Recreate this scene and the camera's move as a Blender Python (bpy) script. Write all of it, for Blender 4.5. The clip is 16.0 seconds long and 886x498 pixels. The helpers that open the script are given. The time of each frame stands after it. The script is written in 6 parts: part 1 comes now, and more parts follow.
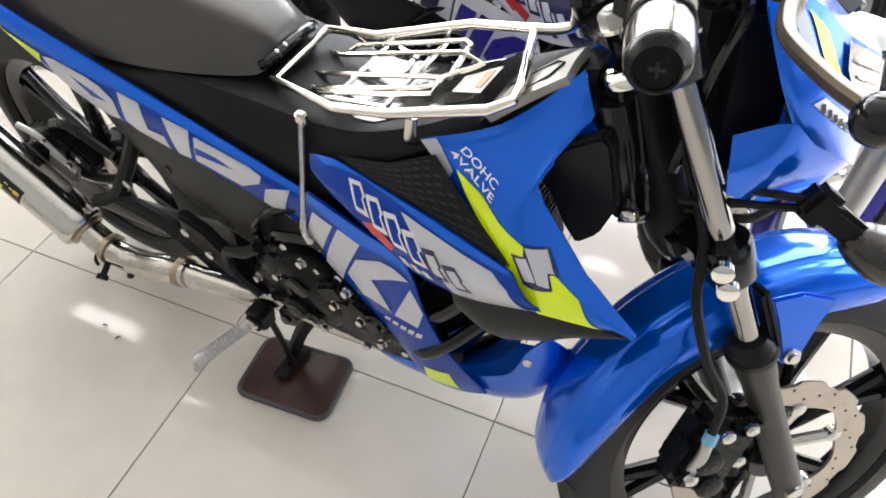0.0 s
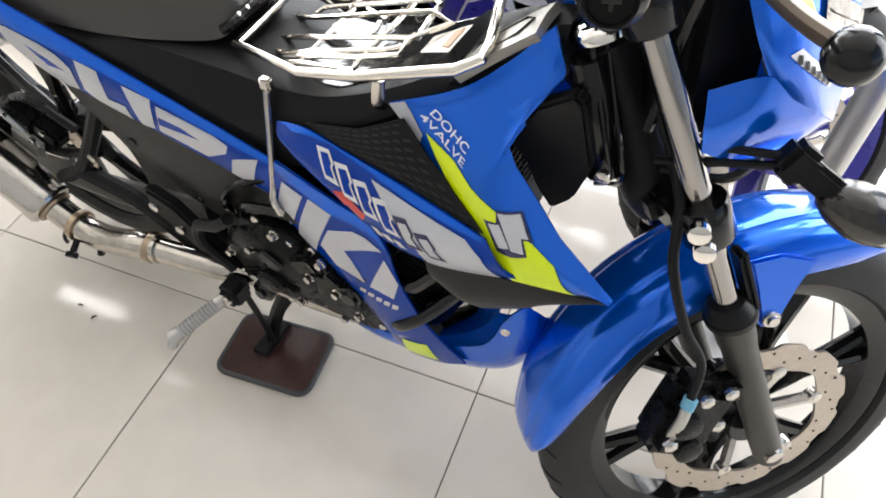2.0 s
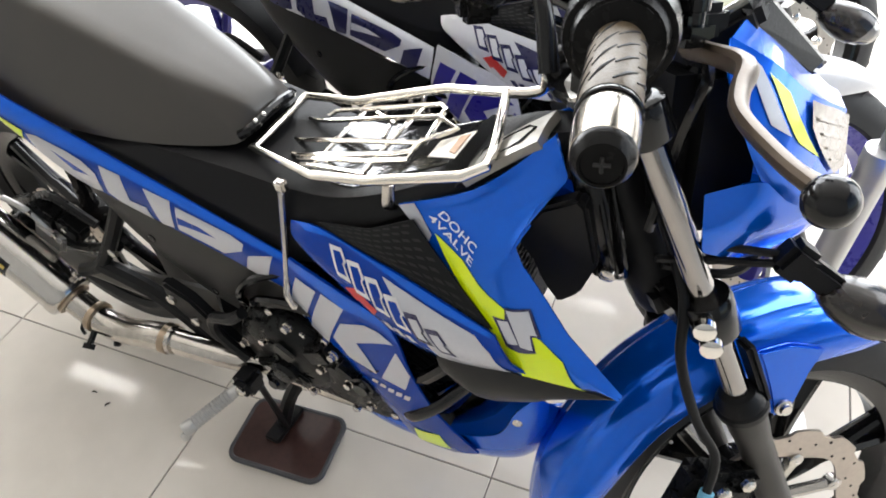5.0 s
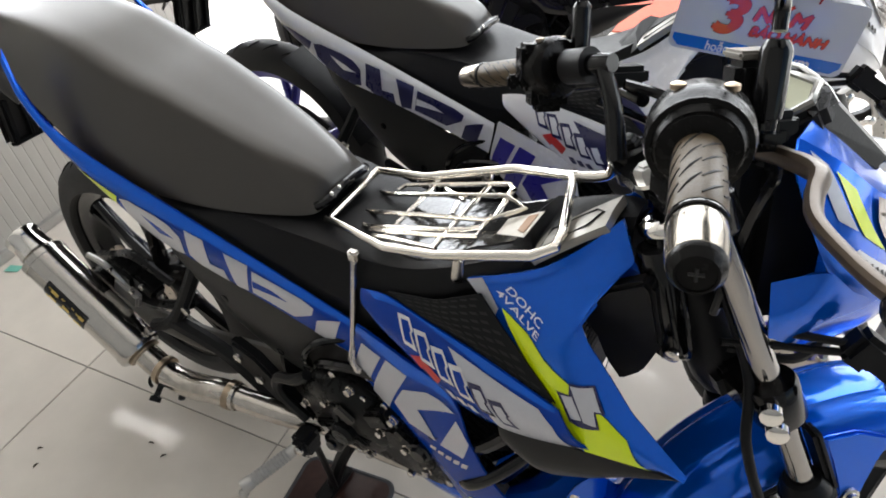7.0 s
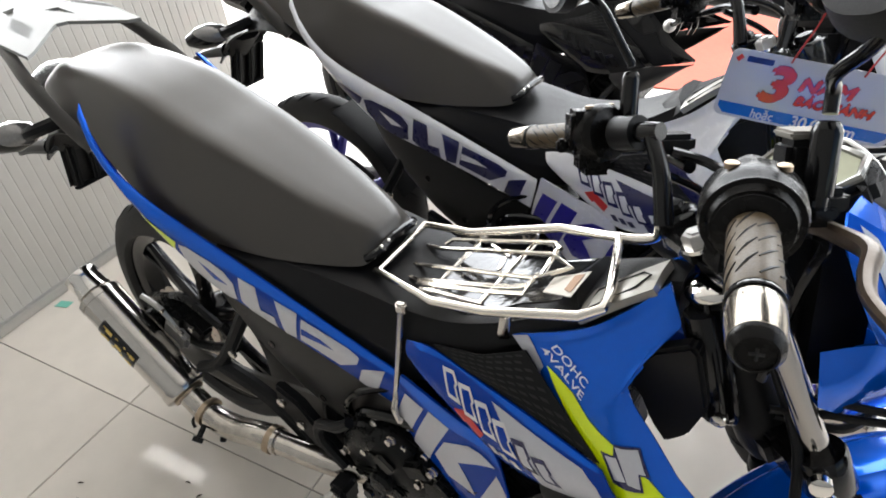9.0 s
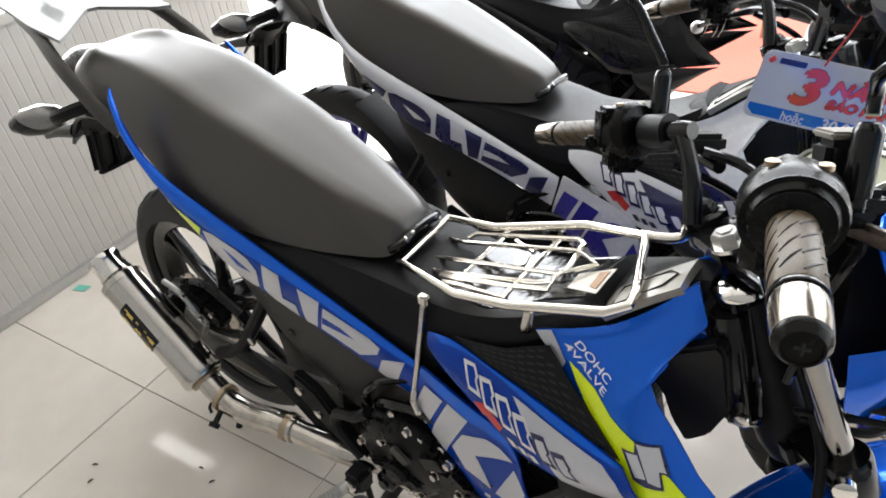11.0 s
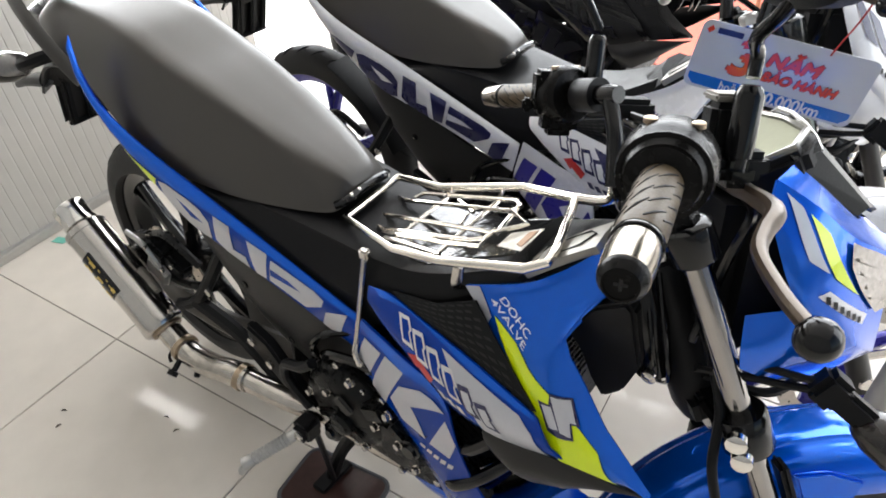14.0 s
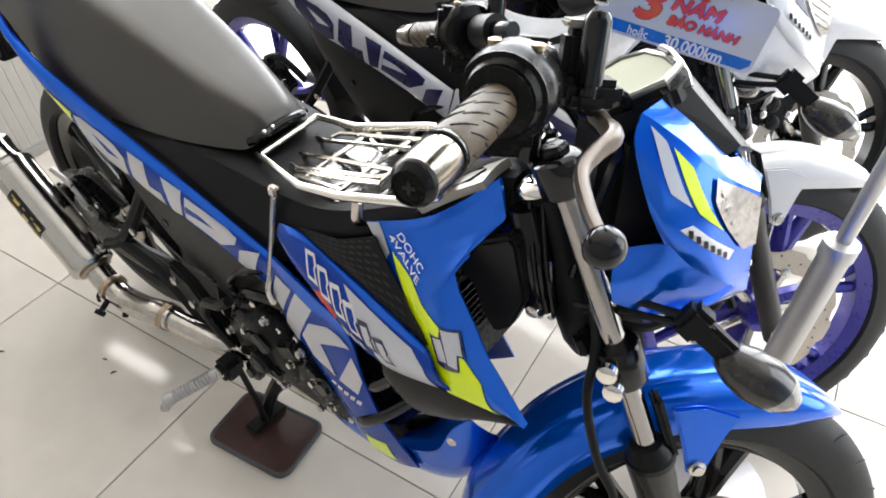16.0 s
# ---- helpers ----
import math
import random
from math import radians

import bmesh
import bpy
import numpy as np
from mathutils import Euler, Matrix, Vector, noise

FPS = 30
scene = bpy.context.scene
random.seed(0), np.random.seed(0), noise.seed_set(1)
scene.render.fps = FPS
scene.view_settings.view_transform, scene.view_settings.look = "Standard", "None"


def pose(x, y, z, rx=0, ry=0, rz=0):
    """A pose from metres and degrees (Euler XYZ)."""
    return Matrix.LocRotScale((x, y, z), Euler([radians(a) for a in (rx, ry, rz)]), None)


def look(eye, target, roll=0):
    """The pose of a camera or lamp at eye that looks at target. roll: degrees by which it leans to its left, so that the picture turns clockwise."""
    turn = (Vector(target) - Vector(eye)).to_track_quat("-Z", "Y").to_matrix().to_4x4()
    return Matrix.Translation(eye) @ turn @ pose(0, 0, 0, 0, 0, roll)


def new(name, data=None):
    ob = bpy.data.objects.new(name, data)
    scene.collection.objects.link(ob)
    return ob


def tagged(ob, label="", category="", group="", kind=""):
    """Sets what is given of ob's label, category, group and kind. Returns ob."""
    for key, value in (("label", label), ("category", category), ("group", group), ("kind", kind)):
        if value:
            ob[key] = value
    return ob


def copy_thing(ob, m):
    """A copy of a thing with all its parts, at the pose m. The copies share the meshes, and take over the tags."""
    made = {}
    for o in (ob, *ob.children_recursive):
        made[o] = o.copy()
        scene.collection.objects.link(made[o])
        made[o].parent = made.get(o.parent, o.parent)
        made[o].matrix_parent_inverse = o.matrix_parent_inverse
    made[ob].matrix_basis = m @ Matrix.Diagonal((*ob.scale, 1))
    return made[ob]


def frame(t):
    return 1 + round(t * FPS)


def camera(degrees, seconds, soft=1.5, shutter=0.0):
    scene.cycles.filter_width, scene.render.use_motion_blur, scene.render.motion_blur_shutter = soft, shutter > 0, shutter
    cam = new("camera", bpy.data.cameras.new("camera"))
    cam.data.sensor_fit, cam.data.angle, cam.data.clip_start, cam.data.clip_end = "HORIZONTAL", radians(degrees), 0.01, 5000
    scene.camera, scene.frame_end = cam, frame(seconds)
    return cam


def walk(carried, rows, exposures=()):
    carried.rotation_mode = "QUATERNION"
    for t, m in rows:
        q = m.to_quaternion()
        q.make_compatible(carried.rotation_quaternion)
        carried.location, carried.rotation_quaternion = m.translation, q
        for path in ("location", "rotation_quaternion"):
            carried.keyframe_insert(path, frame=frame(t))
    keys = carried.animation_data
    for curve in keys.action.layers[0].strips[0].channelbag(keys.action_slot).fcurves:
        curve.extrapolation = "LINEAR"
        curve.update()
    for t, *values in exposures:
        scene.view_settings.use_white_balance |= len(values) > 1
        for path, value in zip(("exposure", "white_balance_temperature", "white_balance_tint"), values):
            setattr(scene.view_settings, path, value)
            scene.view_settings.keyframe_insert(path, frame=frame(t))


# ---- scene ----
cam = camera(67.7, 16.0, 1.8)
PATH = [
    (0, (-0.077, -0.011, 1.175), (-0.678, 1.128, -0.355), -5.6),
    (0.5, (-0.074, -0.008, 1.168), (-0.664, 1.118, -0.376), -5.6),
    (1, (-0.072, -0.006, 1.163), (-0.648, 1.114, -0.391), -5.3),
    (1.5, (-0.068, -0.002, 1.158), (-0.631, 1.109, -0.406), -5.6),
    (2, (-0.064, 0.001, 1.153), (-0.615, 1.099, -0.426), -5.8),
    (2.5, (-0.058, 0.006, 1.148), (-0.595, 1.097, -0.44), -6.0),
    (3, (-0.052, 0.011, 1.147), (-0.591, 1.112, -0.434), -6.3),
    (3.5, (-0.05, 0.016, 1.153), (-0.606, 1.147, -0.4), -6.9),
    (4, (-0.053, 0.02, 1.164), (-0.62, 1.193, -0.353), -6.9),
    (6.5, (-0.085, -0.002, 1.22), (-0.829, 1.276, -0.126), -8.0),
    (7, (-0.088, -0.007, 1.227), (-0.858, 1.291, -0.085), -7.9),
    (7.5, (-0.09, -0.01, 1.233), (-0.886, 1.3, -0.051), -7.9),
    (8, (-0.093, -0.014, 1.242), (-0.921, 1.306, -0.011), -8.0),
    (8.5, (-0.097, -0.018, 1.249), (-0.953, 1.314, 0.026), -8.2),
    (9, (-0.1, -0.023, 1.254), (-0.98, 1.314, 0.055), -7.9),
    (11.5, (-0.116, -0.045, 1.252), (-1.026, 1.267, 0.046), -6.3),
    (12, (-0.117, -0.051, 1.249), (-1.028, 1.252, 0.036), -5.8),
    (12.5, (-0.113, -0.05, 1.246), (-1.011, 1.252, 0.022), -5.7),
    (13, (-0.102, -0.043, 1.241), (-0.984, 1.256, 0.002), -5.8),
    (13.5, (-0.069, -0.032, 1.243), (-0.96, 1.254, -0.003), -5.5),
    (14, (-0.032, -0.023, 1.244), (-0.913, 1.25, -0.023), -4.8),
    (14.5, (0.001, -0.011, 1.24), (-0.866, 1.254, -0.043), -5.1),
    (15, (0.025, -0.007, 1.238), (-0.832, 1.246, -0.065), -4.7),
    (15.5, (0.045, -0.003, 1.229), (-0.791, 1.233, -0.102), -3.5),
    (16, (0.064, 0.006, 1.22), (-0.735, 1.242, -0.134), -2.4),
]
walk(cam, [(t, look(eye, target, roll)) for t, eye, target, roll in PATH],
     [(0, 0.53), (2.5, 0.53), (4, 0.53), (6.5, -0.10), (7.0, -0.20), (8, -0.10), (9, -0.05), (12.5, 0.12), (14, 0.08), (15, -0.04), (15.5, -0.01), (16, 0.36)])

# ---- light ----
world = bpy.data.worlds.new("world")
scene.world = world
world.use_nodes = True
wn = world.node_tree.nodes
sky = wn.new("ShaderNodeTexSky")
sky.sky_type, sky.sun_disc = "NISHITA", False
sky.sun_elevation, sky.sun_rotation = radians(48), radians(-70)
world.node_tree.links.new(sky.outputs[0], wn["Background"].inputs[0])
wn["Background"].inputs[1].default_value = 0.12


def area_lamp(name, eye, target, sx, sy, watts, colour=(1, 1, 1)):
    data = bpy.data.lights.new(name, "AREA")
    data.shape, data.size, data.size_y, data.energy, data.color = "RECTANGLE", sx, sy, watts, colour
    ob = new(name, data)
    ob.matrix_world = look(eye, target)
    return ob


# Daylight through the glazed shop fronts on the north and west sides.
# East lamp: fill added to brighten the floor, with no known window there.
area_lamp("fill_light_east", (3.96, 3.2, 2.45), (0.0, 2.4, 1.6), 3.2, 4.4, 170, (0.97, 0.985, 1.0))
area_lamp("daylight_north", (-1.2, 4.96, 2.48), (-1.2, 0.0, 1.8), 7.2, 4.4, 710, (0.97, 0.985, 1.0))
area_lamp("daylight_west", (-4.96, 3.15, 1.72), (0.0, 2.2, 1.0), 3.2, 2.3, 300, (0.98, 0.99, 1.0))

# ---- materials ----


def material(name, colour, rough=0.5, metal=0.0, coat=0.0, vary=0.06, scale=30.0, bump=0.0, bump_scale=200.0, spec=0.5, rough_vary=0.06, glow=0.0):
    """A surface with two scales of variation in tone and gloss, and fine relief."""
    m = bpy.data.materials.new(name)
    m.use_nodes = True
    n, l = m.node_tree.nodes, m.node_tree.links
    b = n["Principled BSDF"]
    b.inputs["Metallic"].default_value = metal
    b.inputs["Specular IOR Level"].default_value = spec
    b.inputs["Coat Weight"].default_value = coat
    b.inputs["Coat Roughness"].default_value = 0.04
    tc = n.new("ShaderNodeTexCoord")
    big, small = n.new("ShaderNodeTexNoise"), n.new("ShaderNodeTexNoise")
    big.inputs["Scale"].default_value, small.inputs["Scale"].default_value = scale * 0.2, scale * 2.5
    big.inputs["Detail"].default_value, small.inputs["Detail"].default_value = 3, 4
    for t in (big, small):
        l.new(tc.outputs["Object"], t.inputs["Vector"])
    mixn = n.new("ShaderNodeMath")
    mixn.operation = "ADD"
    l.new(big.outputs[0], mixn.inputs[0])
    l.new(small.outputs[0], mixn.inputs[1])
    ramp = n.new("ShaderNodeMapRange")
    ramp.inputs["From Min"].default_value, ramp.inputs["From Max"].default_value = 0.6, 1.4
    ramp.inputs["To Min"].default_value, ramp.inputs["To Max"].default_value = 1 - vary, 1 + vary
    l.new(mixn.outputs[0], ramp.inputs["Value"])
    mul = n.new("ShaderNodeVectorMath")
    mul.operation = "SCALE"
    mul.inputs[0].default_value = colour
    l.new(ramp.outputs[0], mul.inputs["Scale"])
    l.new(mul.outputs[0], b.inputs["Base Color"])
    rr = n.new("ShaderNodeMapRange")
    rr.inputs["From Min"].default_value, rr.inputs["From Max"].default_value = 0.6, 1.4
    rr.inputs["To Min"].default_value, rr.inputs["To Max"].default_value = max(rough - rough_vary, 0.01), rough + rough_vary
    l.new(mixn.outputs[0], rr.inputs["Value"])
    l.new(rr.outputs[0], b.inputs["Roughness"])
    if bump:
        t, bp = n.new("ShaderNodeTexNoise"), n.new("ShaderNodeBump")
        t.inputs["Scale"].default_value, t.inputs["Detail"].default_value = bump_scale, 4
        l.new(tc.outputs["Object"], t.inputs["Vector"])
        bp.inputs["Strength"].default_value, bp.inputs["Distance"].default_value = bump, 0.001
        l.new(t.outputs[0], bp.inputs["Height"])
        l.new(bp.outputs[0], b.inputs["Normal"])
    if glow:
        b.inputs["Emission Color"].default_value = (*colour, 1)
        b.inputs["Emission Strength"].default_value = glow
    return m


def glass(name, colour=(1, 1, 1), rough=0.02):
    m = bpy.data.materials.new(name)
    m.use_nodes = True
    b = m.node_tree.nodes["Principled BSDF"]
    b.inputs["Base Color"].default_value = (*colour, 1)
    b.inputs["Roughness"].default_value, b.inputs["Transmission Weight"].default_value, b.inputs["IOR"].default_value = rough, 1.0, 1.45
    return m


M_BLUE = material("glossy_blue_paint", (0.0, 0.122, 0.74), 0.17, 0.56, 0.60, 0.05, 60, spec=0.15, rough_vary=0.04)
M_BLUE_DEEP = material("deep_blue_film", (0.0, 0.042, 0.34), 0.22, 0.1, 0.2, 0.05, 60, spec=0.2)
M_NAVY = material("navy_film", (0.010, 0.011, 0.075), 0.3, 0.0, 0.5, 0.05, 60)
M_WHITE = material("gloss_white_paint", (0.78, 0.78, 0.80), 0.25, 0.0, 0.7, 0.03, 40)
M_SILVER = material("silver_film", (0.56, 0.57, 0.62), 0.36, 0.25, 0.5, 0.04, 80)
M_LIME = material("lime_film", (0.74, 0.93, 0.0), 0.32, 0.0, 0.5, 0.03, 60)
M_RED = material("red_film", (0.62, 0.03, 0.03), 0.35, 0.0, 0.3, 0.03, 60)
M_BLACK = material("satin_black_plastic", (0.0085, 0.0085, 0.0092), 0.38, 0.0, 0.0, 0.12, 80, 0.25, 900, spec=0.17)
M_BLACK_GLOSS = material("gloss_black_paint", (0.0065, 0.0065, 0.007), 0.13, 0.0, 0.12, 0.08, 50, spec=0.3)
M_GREY_PLASTIC = material("grey_black_plastic", (0.015, 0.0148, 0.0145), 0.40, 0.0, 0.0, 0.12, 60, 0.3, 700, spec=0.35)
M_SEAT = material("black_seat_vinyl", (0.030, 0.0245, 0.0185), 0.36, 0.0, 0.0, 0.05, 40, 0.12, 700, rough_vary=0.02, spec=0.85)
M_RUBBER = material("tyre_rubber", (0.013, 0.0125, 0.0125), 0.62, 0.0, 0.0, 0.15, 40, 0.4, 500)
M_GRIP = material("beige_grip_rubber", (0.078, 0.056, 0.031), 0.40, 0.0, 0.0, 0.16, 60, 0.25, 600, spec=0.25)
M_CAP = material("deep_black_moulding", (0.005, 0.0046, 0.0042), 0.26, 0.0, 0.0, 0.1, 60, 0.15, 500, spec=0.14)
M_RACK = material("warm_bright_chrome", (0.93, 0.88, 0.80), 0.17, 1.0, 0.0, 0.04, 40, rough_vary=0.04)
M_CHROME = material("chrome", (0.82, 0.80, 0.76), 0.07, 1.0, 0.0, 0.03, 30, rough_vary=0.03)
M_BAR_END = material("smoked_chrome", (0.27, 0.235, 0.19), 0.17, 1.0, 0.0, 0.06, 30, rough_vary=0.03)
M_FORK_TUBE = material("hard_chrome", (0.36, 0.345, 0.33), 0.10, 1.0, 0.0, 0.05, 30, rough_vary=0.03)
M_STEEL = material("brushed_steel", (0.62, 0.59, 0.55), 0.24, 1.0, 0.0, 0.08, 60, 0.15, 600)
M_POLISHED = material("polished_muffler_steel", (0.57, 0.545, 0.51), 0.15, 1.0, 0.0, 0.06, 60, rough_vary=0.04)
M_BURNT = material("heat_tinted_steel", (0.42, 0.33, 0.24), 0.32, 1.0, 0.0, 0.3, 25)
M_WARM_STEEL = material("warm_worn_steel", (0.52, 0.485, 0.44), 0.15, 1.0, 0.0, 0.25, 30, 0.15, 600)
M_ALLOY = material("cast_alloy", (0.50, 0.49, 0.47), 0.42, 0.9, 0.0, 0.1, 60, 0.3, 500)
M_DARK_METAL = material("dark_cast_metal", (0.0075, 0.0075, 0.0075), 0.28, 0.0, 0.0, 0.2, 50, 0.4, 300, spec=0.18)
M_FORK = material("dark_fork_paint", (0.05, 0.047, 0.043), 0.42, 0.3, 0.0, 0.1, 50, 0.2, 500)
M_SWING = material("grey_brown_swingarm_paint", (0.085, 0.078, 0.068), 0.42, 0.2, 0.0, 0.12, 40, 0.2, 400)
M_DISC = material("brake_disc_steel", (0.50, 0.44, 0.38), 0.36, 0.85, 0.0, 0.12, 50)
M_GOLD = material("gold_foil", (0.75, 0.55, 0.16), 0.35, 0.7, 0.0, 0.1, 80)
M_LENS = material("clear_lens", (0.24, 0.235, 0.23), 0.14, 0.6, 0.6, 0.2, 90, 0.5, 120)
M_LENS_SIDE = material("clear_corner_lens", (0.34, 0.31, 0.28), 0.14, 0.5, 0.5, 0.35, 60, 1.0, 70)
M_VISOR = material("dark_brown_visor", (0.010, 0.0085, 0.0065), 0.33, 0.0, 0.0, 0.12, 60, 0.2, 600, spec=0.22)
M_SMOKE = material("smoked_lens", (0.022, 0.018, 0.016), 0.24, 0.0, 0.3, 0.1, 60)
M_LCD = material("meter_display", (0.30, 0.305, 0.215), 0.55, 0.0, 0.0, 0.06, 60, spec=0.1)
M_BEZEL = material("clear_meter_bezel", (0.20, 0.195, 0.175), 0.2, 0.2, 0.2, 0.25, 50, spec=0.5)
M_KEYPLATE = material("satin_grey_cover", (0.26, 0.245, 0.215), 0.38, 0.3, 0.2, 0.06, 60)
M_MIRROR = material("mirror_glass", (0.9, 0.9, 0.9), 0.02, 1.0, 0.0, 0.0, 20, rough_vary=0.0)
M_PAPER = material("printed_label_paper", (0.66, 0.62, 0.55), 0.6, 0.0, 0.0, 0.08, 60)
M_TAN = material("tan_label_print", (0.40, 0.24, 0.14), 0.6, 0.0, 0.0, 0.08, 60)
M_VIOLET = material("violet_blue_film", (0.028, 0.022, 0.27), 0.3, 0.0, 0.4, 0.05, 60)
M_BRONZE = material("bronze_lever_paint", (0.085, 0.062, 0.043), 0.34, 0.45, 0.0, 0.12, 60, 0.1, 400, spec=0.4)
M_PLATE = material("silver_painted_plate", (0.21, 0.21, 0.20), 0.6, 0.0, 0.0, 0.06, 50)
M_PURPLE = material("violet_blue_rim_paint", (0.035, 0.03, 0.34), 0.3, 0.2, 0.6, 0.08, 50)
M_POLE = material("satin_aluminium_pole", (0.55, 0.55, 0.55), 0.38, 0.8, 0.0, 0.05, 40)
M_TILE = material("cream_porcelain_tile", (0.70, 0.645, 0.57), 0.06, 0.0, 0.0, 0.065, 5, rough_vary=0.03, spec=0.45)
M_GROUT = material("dark_tile_grout", (0.15, 0.135, 0.12), 0.85, 0.0, 0.0, 0.15, 50)
M_PANEL = material("cream_sheet_panel", (0.52, 0.50, 0.46), 0.42, 0.0, 0.0, 0.04, 10)
M_WALL = material("painted_plaster", (0.60, 0.585, 0.555), 0.75, 0.0, 0.0, 0.04, 6, 0.3, 150)
M_BACK = material("dark_grey_plaster", (0.17, 0.167, 0.16), 0.75, 0.0, 0.0, 0.05, 6, 0.3, 150)
M_CEIL = material("grey_ceiling_board", (0.52, 0.51, 0.495), 0.85, 0.0, 0.0, 0.06, 6, 0.3, 120)
M_ALU = material("aluminium_profile", (0.55, 0.54, 0.52), 0.4, 0.8, 0.0, 0.05, 30)
M_CARPET = material("red_floor_mat", (0.62, 0.14, 0.09), 0.85, 0.0, 0.0, 0.12, 20, 0.6, 200)
M_YELLOW = material("yellow_plastic", (0.75, 0.48, 0.03), 0.45, 0.0, 0.0, 0.06, 30)
M_MATPAD = material("dark_brown_board", (0.05, 0.022, 0.018), 0.35, 0.0, 0.1, 0.35, 35)
M_EDGE = material("grey_rubber_edge", (0.06, 0.06, 0.065), 0.55, 0.0, 0.0, 0.1, 40)
M_SIGN = material("laminated_sign_card", (0.66, 0.68, 0.70), 0.22, 0.0, 0.4, 0.03, 20)
M_SIGN_BLUE = material("sign_blue_print", (0.01, 0.17, 0.60), 0.25, 0.0, 0.4, 0.03, 20)
M_SIGN_RED = material("sign_red_print", (0.80, 0.07, 0.03), 0.25, 0.0, 0.4, 0.03, 20)
M_SIGN_WHITE = material("sign_white_print", (0.85, 0.85, 0.86), 0.25, 0.0, 0.4, 0.03, 20)
M_WRAP = material("glossy_wrap_film", (0.012, 0.012, 0.013), 0.07, 0.0, 0.0, 0.2, 40, 1.0, 45, spec=1.0)
M_CORD = material("red_cord", (0.45, 0.03, 0.03), 0.7, 0.0, 0.0, 0.1, 60)
M_GREEN = material("green_tape", (0.16, 0.50, 0.40), 0.5, 0.0, 0.0, 0.1, 60)
M_TUBE = material("lit_lamp_tube", (1.0, 0.98, 0.94), 0.5, glow=5.0)
M_BLACK_DIRT = material("dark_crumb", (0.05, 0.035, 0.025), 0.9, 0.0, 0.0, 0.2, 60)

# ---- mesh tools ----
MIRROR = Matrix.Diagonal((1, -1, 1, 1))


def part(name, bm, mat, parent=None, label="", m=None, smooth=True, flip=False):
    """Links a bmesh as one mesh object, under a thing or a part where one is given."""
    root = parent
    while root is not None and root.parent is not None:
        root = root.parent
    if root is not None and root.name.startswith("motorcycle") and m is None:
        widen(bm)
    if m is not None:
        bm.transform(m)
    bm.normal_update()
    if flip:
        bmesh.ops.reverse_faces(bm, faces=bm.faces[:])
    me = bpy.data.meshes.new(name)
    bm.to_mesh(me)
    bm.free()
    for p in me.polygons:
        p.use_smooth = smooth
    if smooth:
        me.set_sharp_from_angle(angle=radians(38))
    me.materials.append(mat)
    ob = new(name, me)
    if parent is not None:
        ob.parent = parent
    if label:
        tagged(ob, label)
    return ob


def thing(name, label, category, group="", m=None):
    ob = new(name)
    ob.empty_display_size = 0.1
    if m is not None:
        ob.matrix_world = m
    return tagged(ob, label, category, group)


def spline(pts, n, closed=False):
    """n points along a smooth curve through the given ones, evenly spaced."""
    p = [Vector(q) for q in pts]
    dense = []
    k = len(p)
    for i in range(k if closed else k - 1):
        a, b, c, d = (p[(i + j) % k] if closed else p[min(max(i + j, 0), k - 1)] for j in (-1, 0, 1, 2))
        for s in range(12):
            t = s / 12
            dense.append(0.5 * ((2 * b) + (c - a) * t + (2 * a - 5 * b + 4 * c - d) * t * t + (3 * b - a - 3 * c + d) * t ** 3))
    dense.append(p[0] if closed else p[-1])
    cum = [0.0]
    for a, b in zip(dense, dense[1:]):
        cum.append(cum[-1] + (b - a).length)
    out, j = [], 0
    total = n if closed else n - 1
    for i in range(n):
        w = cum[-1] * i / max(total, 1)
        while j < len(cum) - 2 and cum[j + 1] < w:
            j += 1
        f = (w - cum[j]) / max(cum[j + 1] - cum[j], 1e-9)
        out.append(dense[j].lerp(dense[j + 1], min(max(f, 0), 1)))
    return out


def straight(pts, n):
    """n points along the straight-edged line through the given ones."""
    p = [Vector(q) for q in pts]
    cum = [0.0]
    for a, b in zip(p, p[1:]):
        cum.append(cum[-1] + (b - a).length)
    out, j = [], 0
    for i in range(n):
        w = cum[-1] * i / (n - 1)
        while j < len(cum) - 2 and cum[j + 1] < w:
            j += 1
        out.append(p[j].lerp(p[j + 1], min(max((w - cum[j]) / max(cum[j + 1] - cum[j], 1e-9), 0), 1)))
    return out


def tube(bm, pts, r, seg=10, closed=False, smooth=True, steps=0, squash=1.0):
    """A swept round bar. r: a radius, or one for each given point."""
    rs = r if isinstance(r, (list, tuple)) else [r] * len(pts)
    n = steps or (len(pts) * 5 if smooth and len(pts) > 2 else len(pts))
    if smooth and len(pts) > 2:
        line = spline(pts, n, closed)
    else:
        line = [Vector(q) for q in pts]
        n = len(line)
    rads = [float(np.interp(i / max(n - 1, 1) * (len(rs) - 1), range(len(rs)), rs)) for i in range(n)]
    rings, up = [], None
    for i, q in enumerate(line):
        a, b = line[(i - 1) % n if closed else max(i - 1, 0)], line[(i + 1) % n if closed else min(i + 1, n - 1)]
        d = (b - a).normalized()
        if up is None:
            up = d.orthogonal().normalized()
        up = (up - d * up.dot(d)).normalized()
        side = d.cross(up)
        rings.append([bm.verts.new(q + rads[i] * (math.cos(2 * math.pi * k / seg) * up + squash * math.sin(2 * math.pi * k / seg) * side)) for k in range(seg)])
    pairs = list(zip(rings, rings[1:])) + ([(rings[-1], rings[0])] if closed else [])
    for a, b in pairs:
        for k in range(seg):
            bm.faces.new((a[k], a[(k + 1) % seg], b[(k + 1) % seg], b[k]))
    if not closed:
        bm.faces.new(rings[0][::-1])
        bm.faces.new(rings[-1])
    return bm


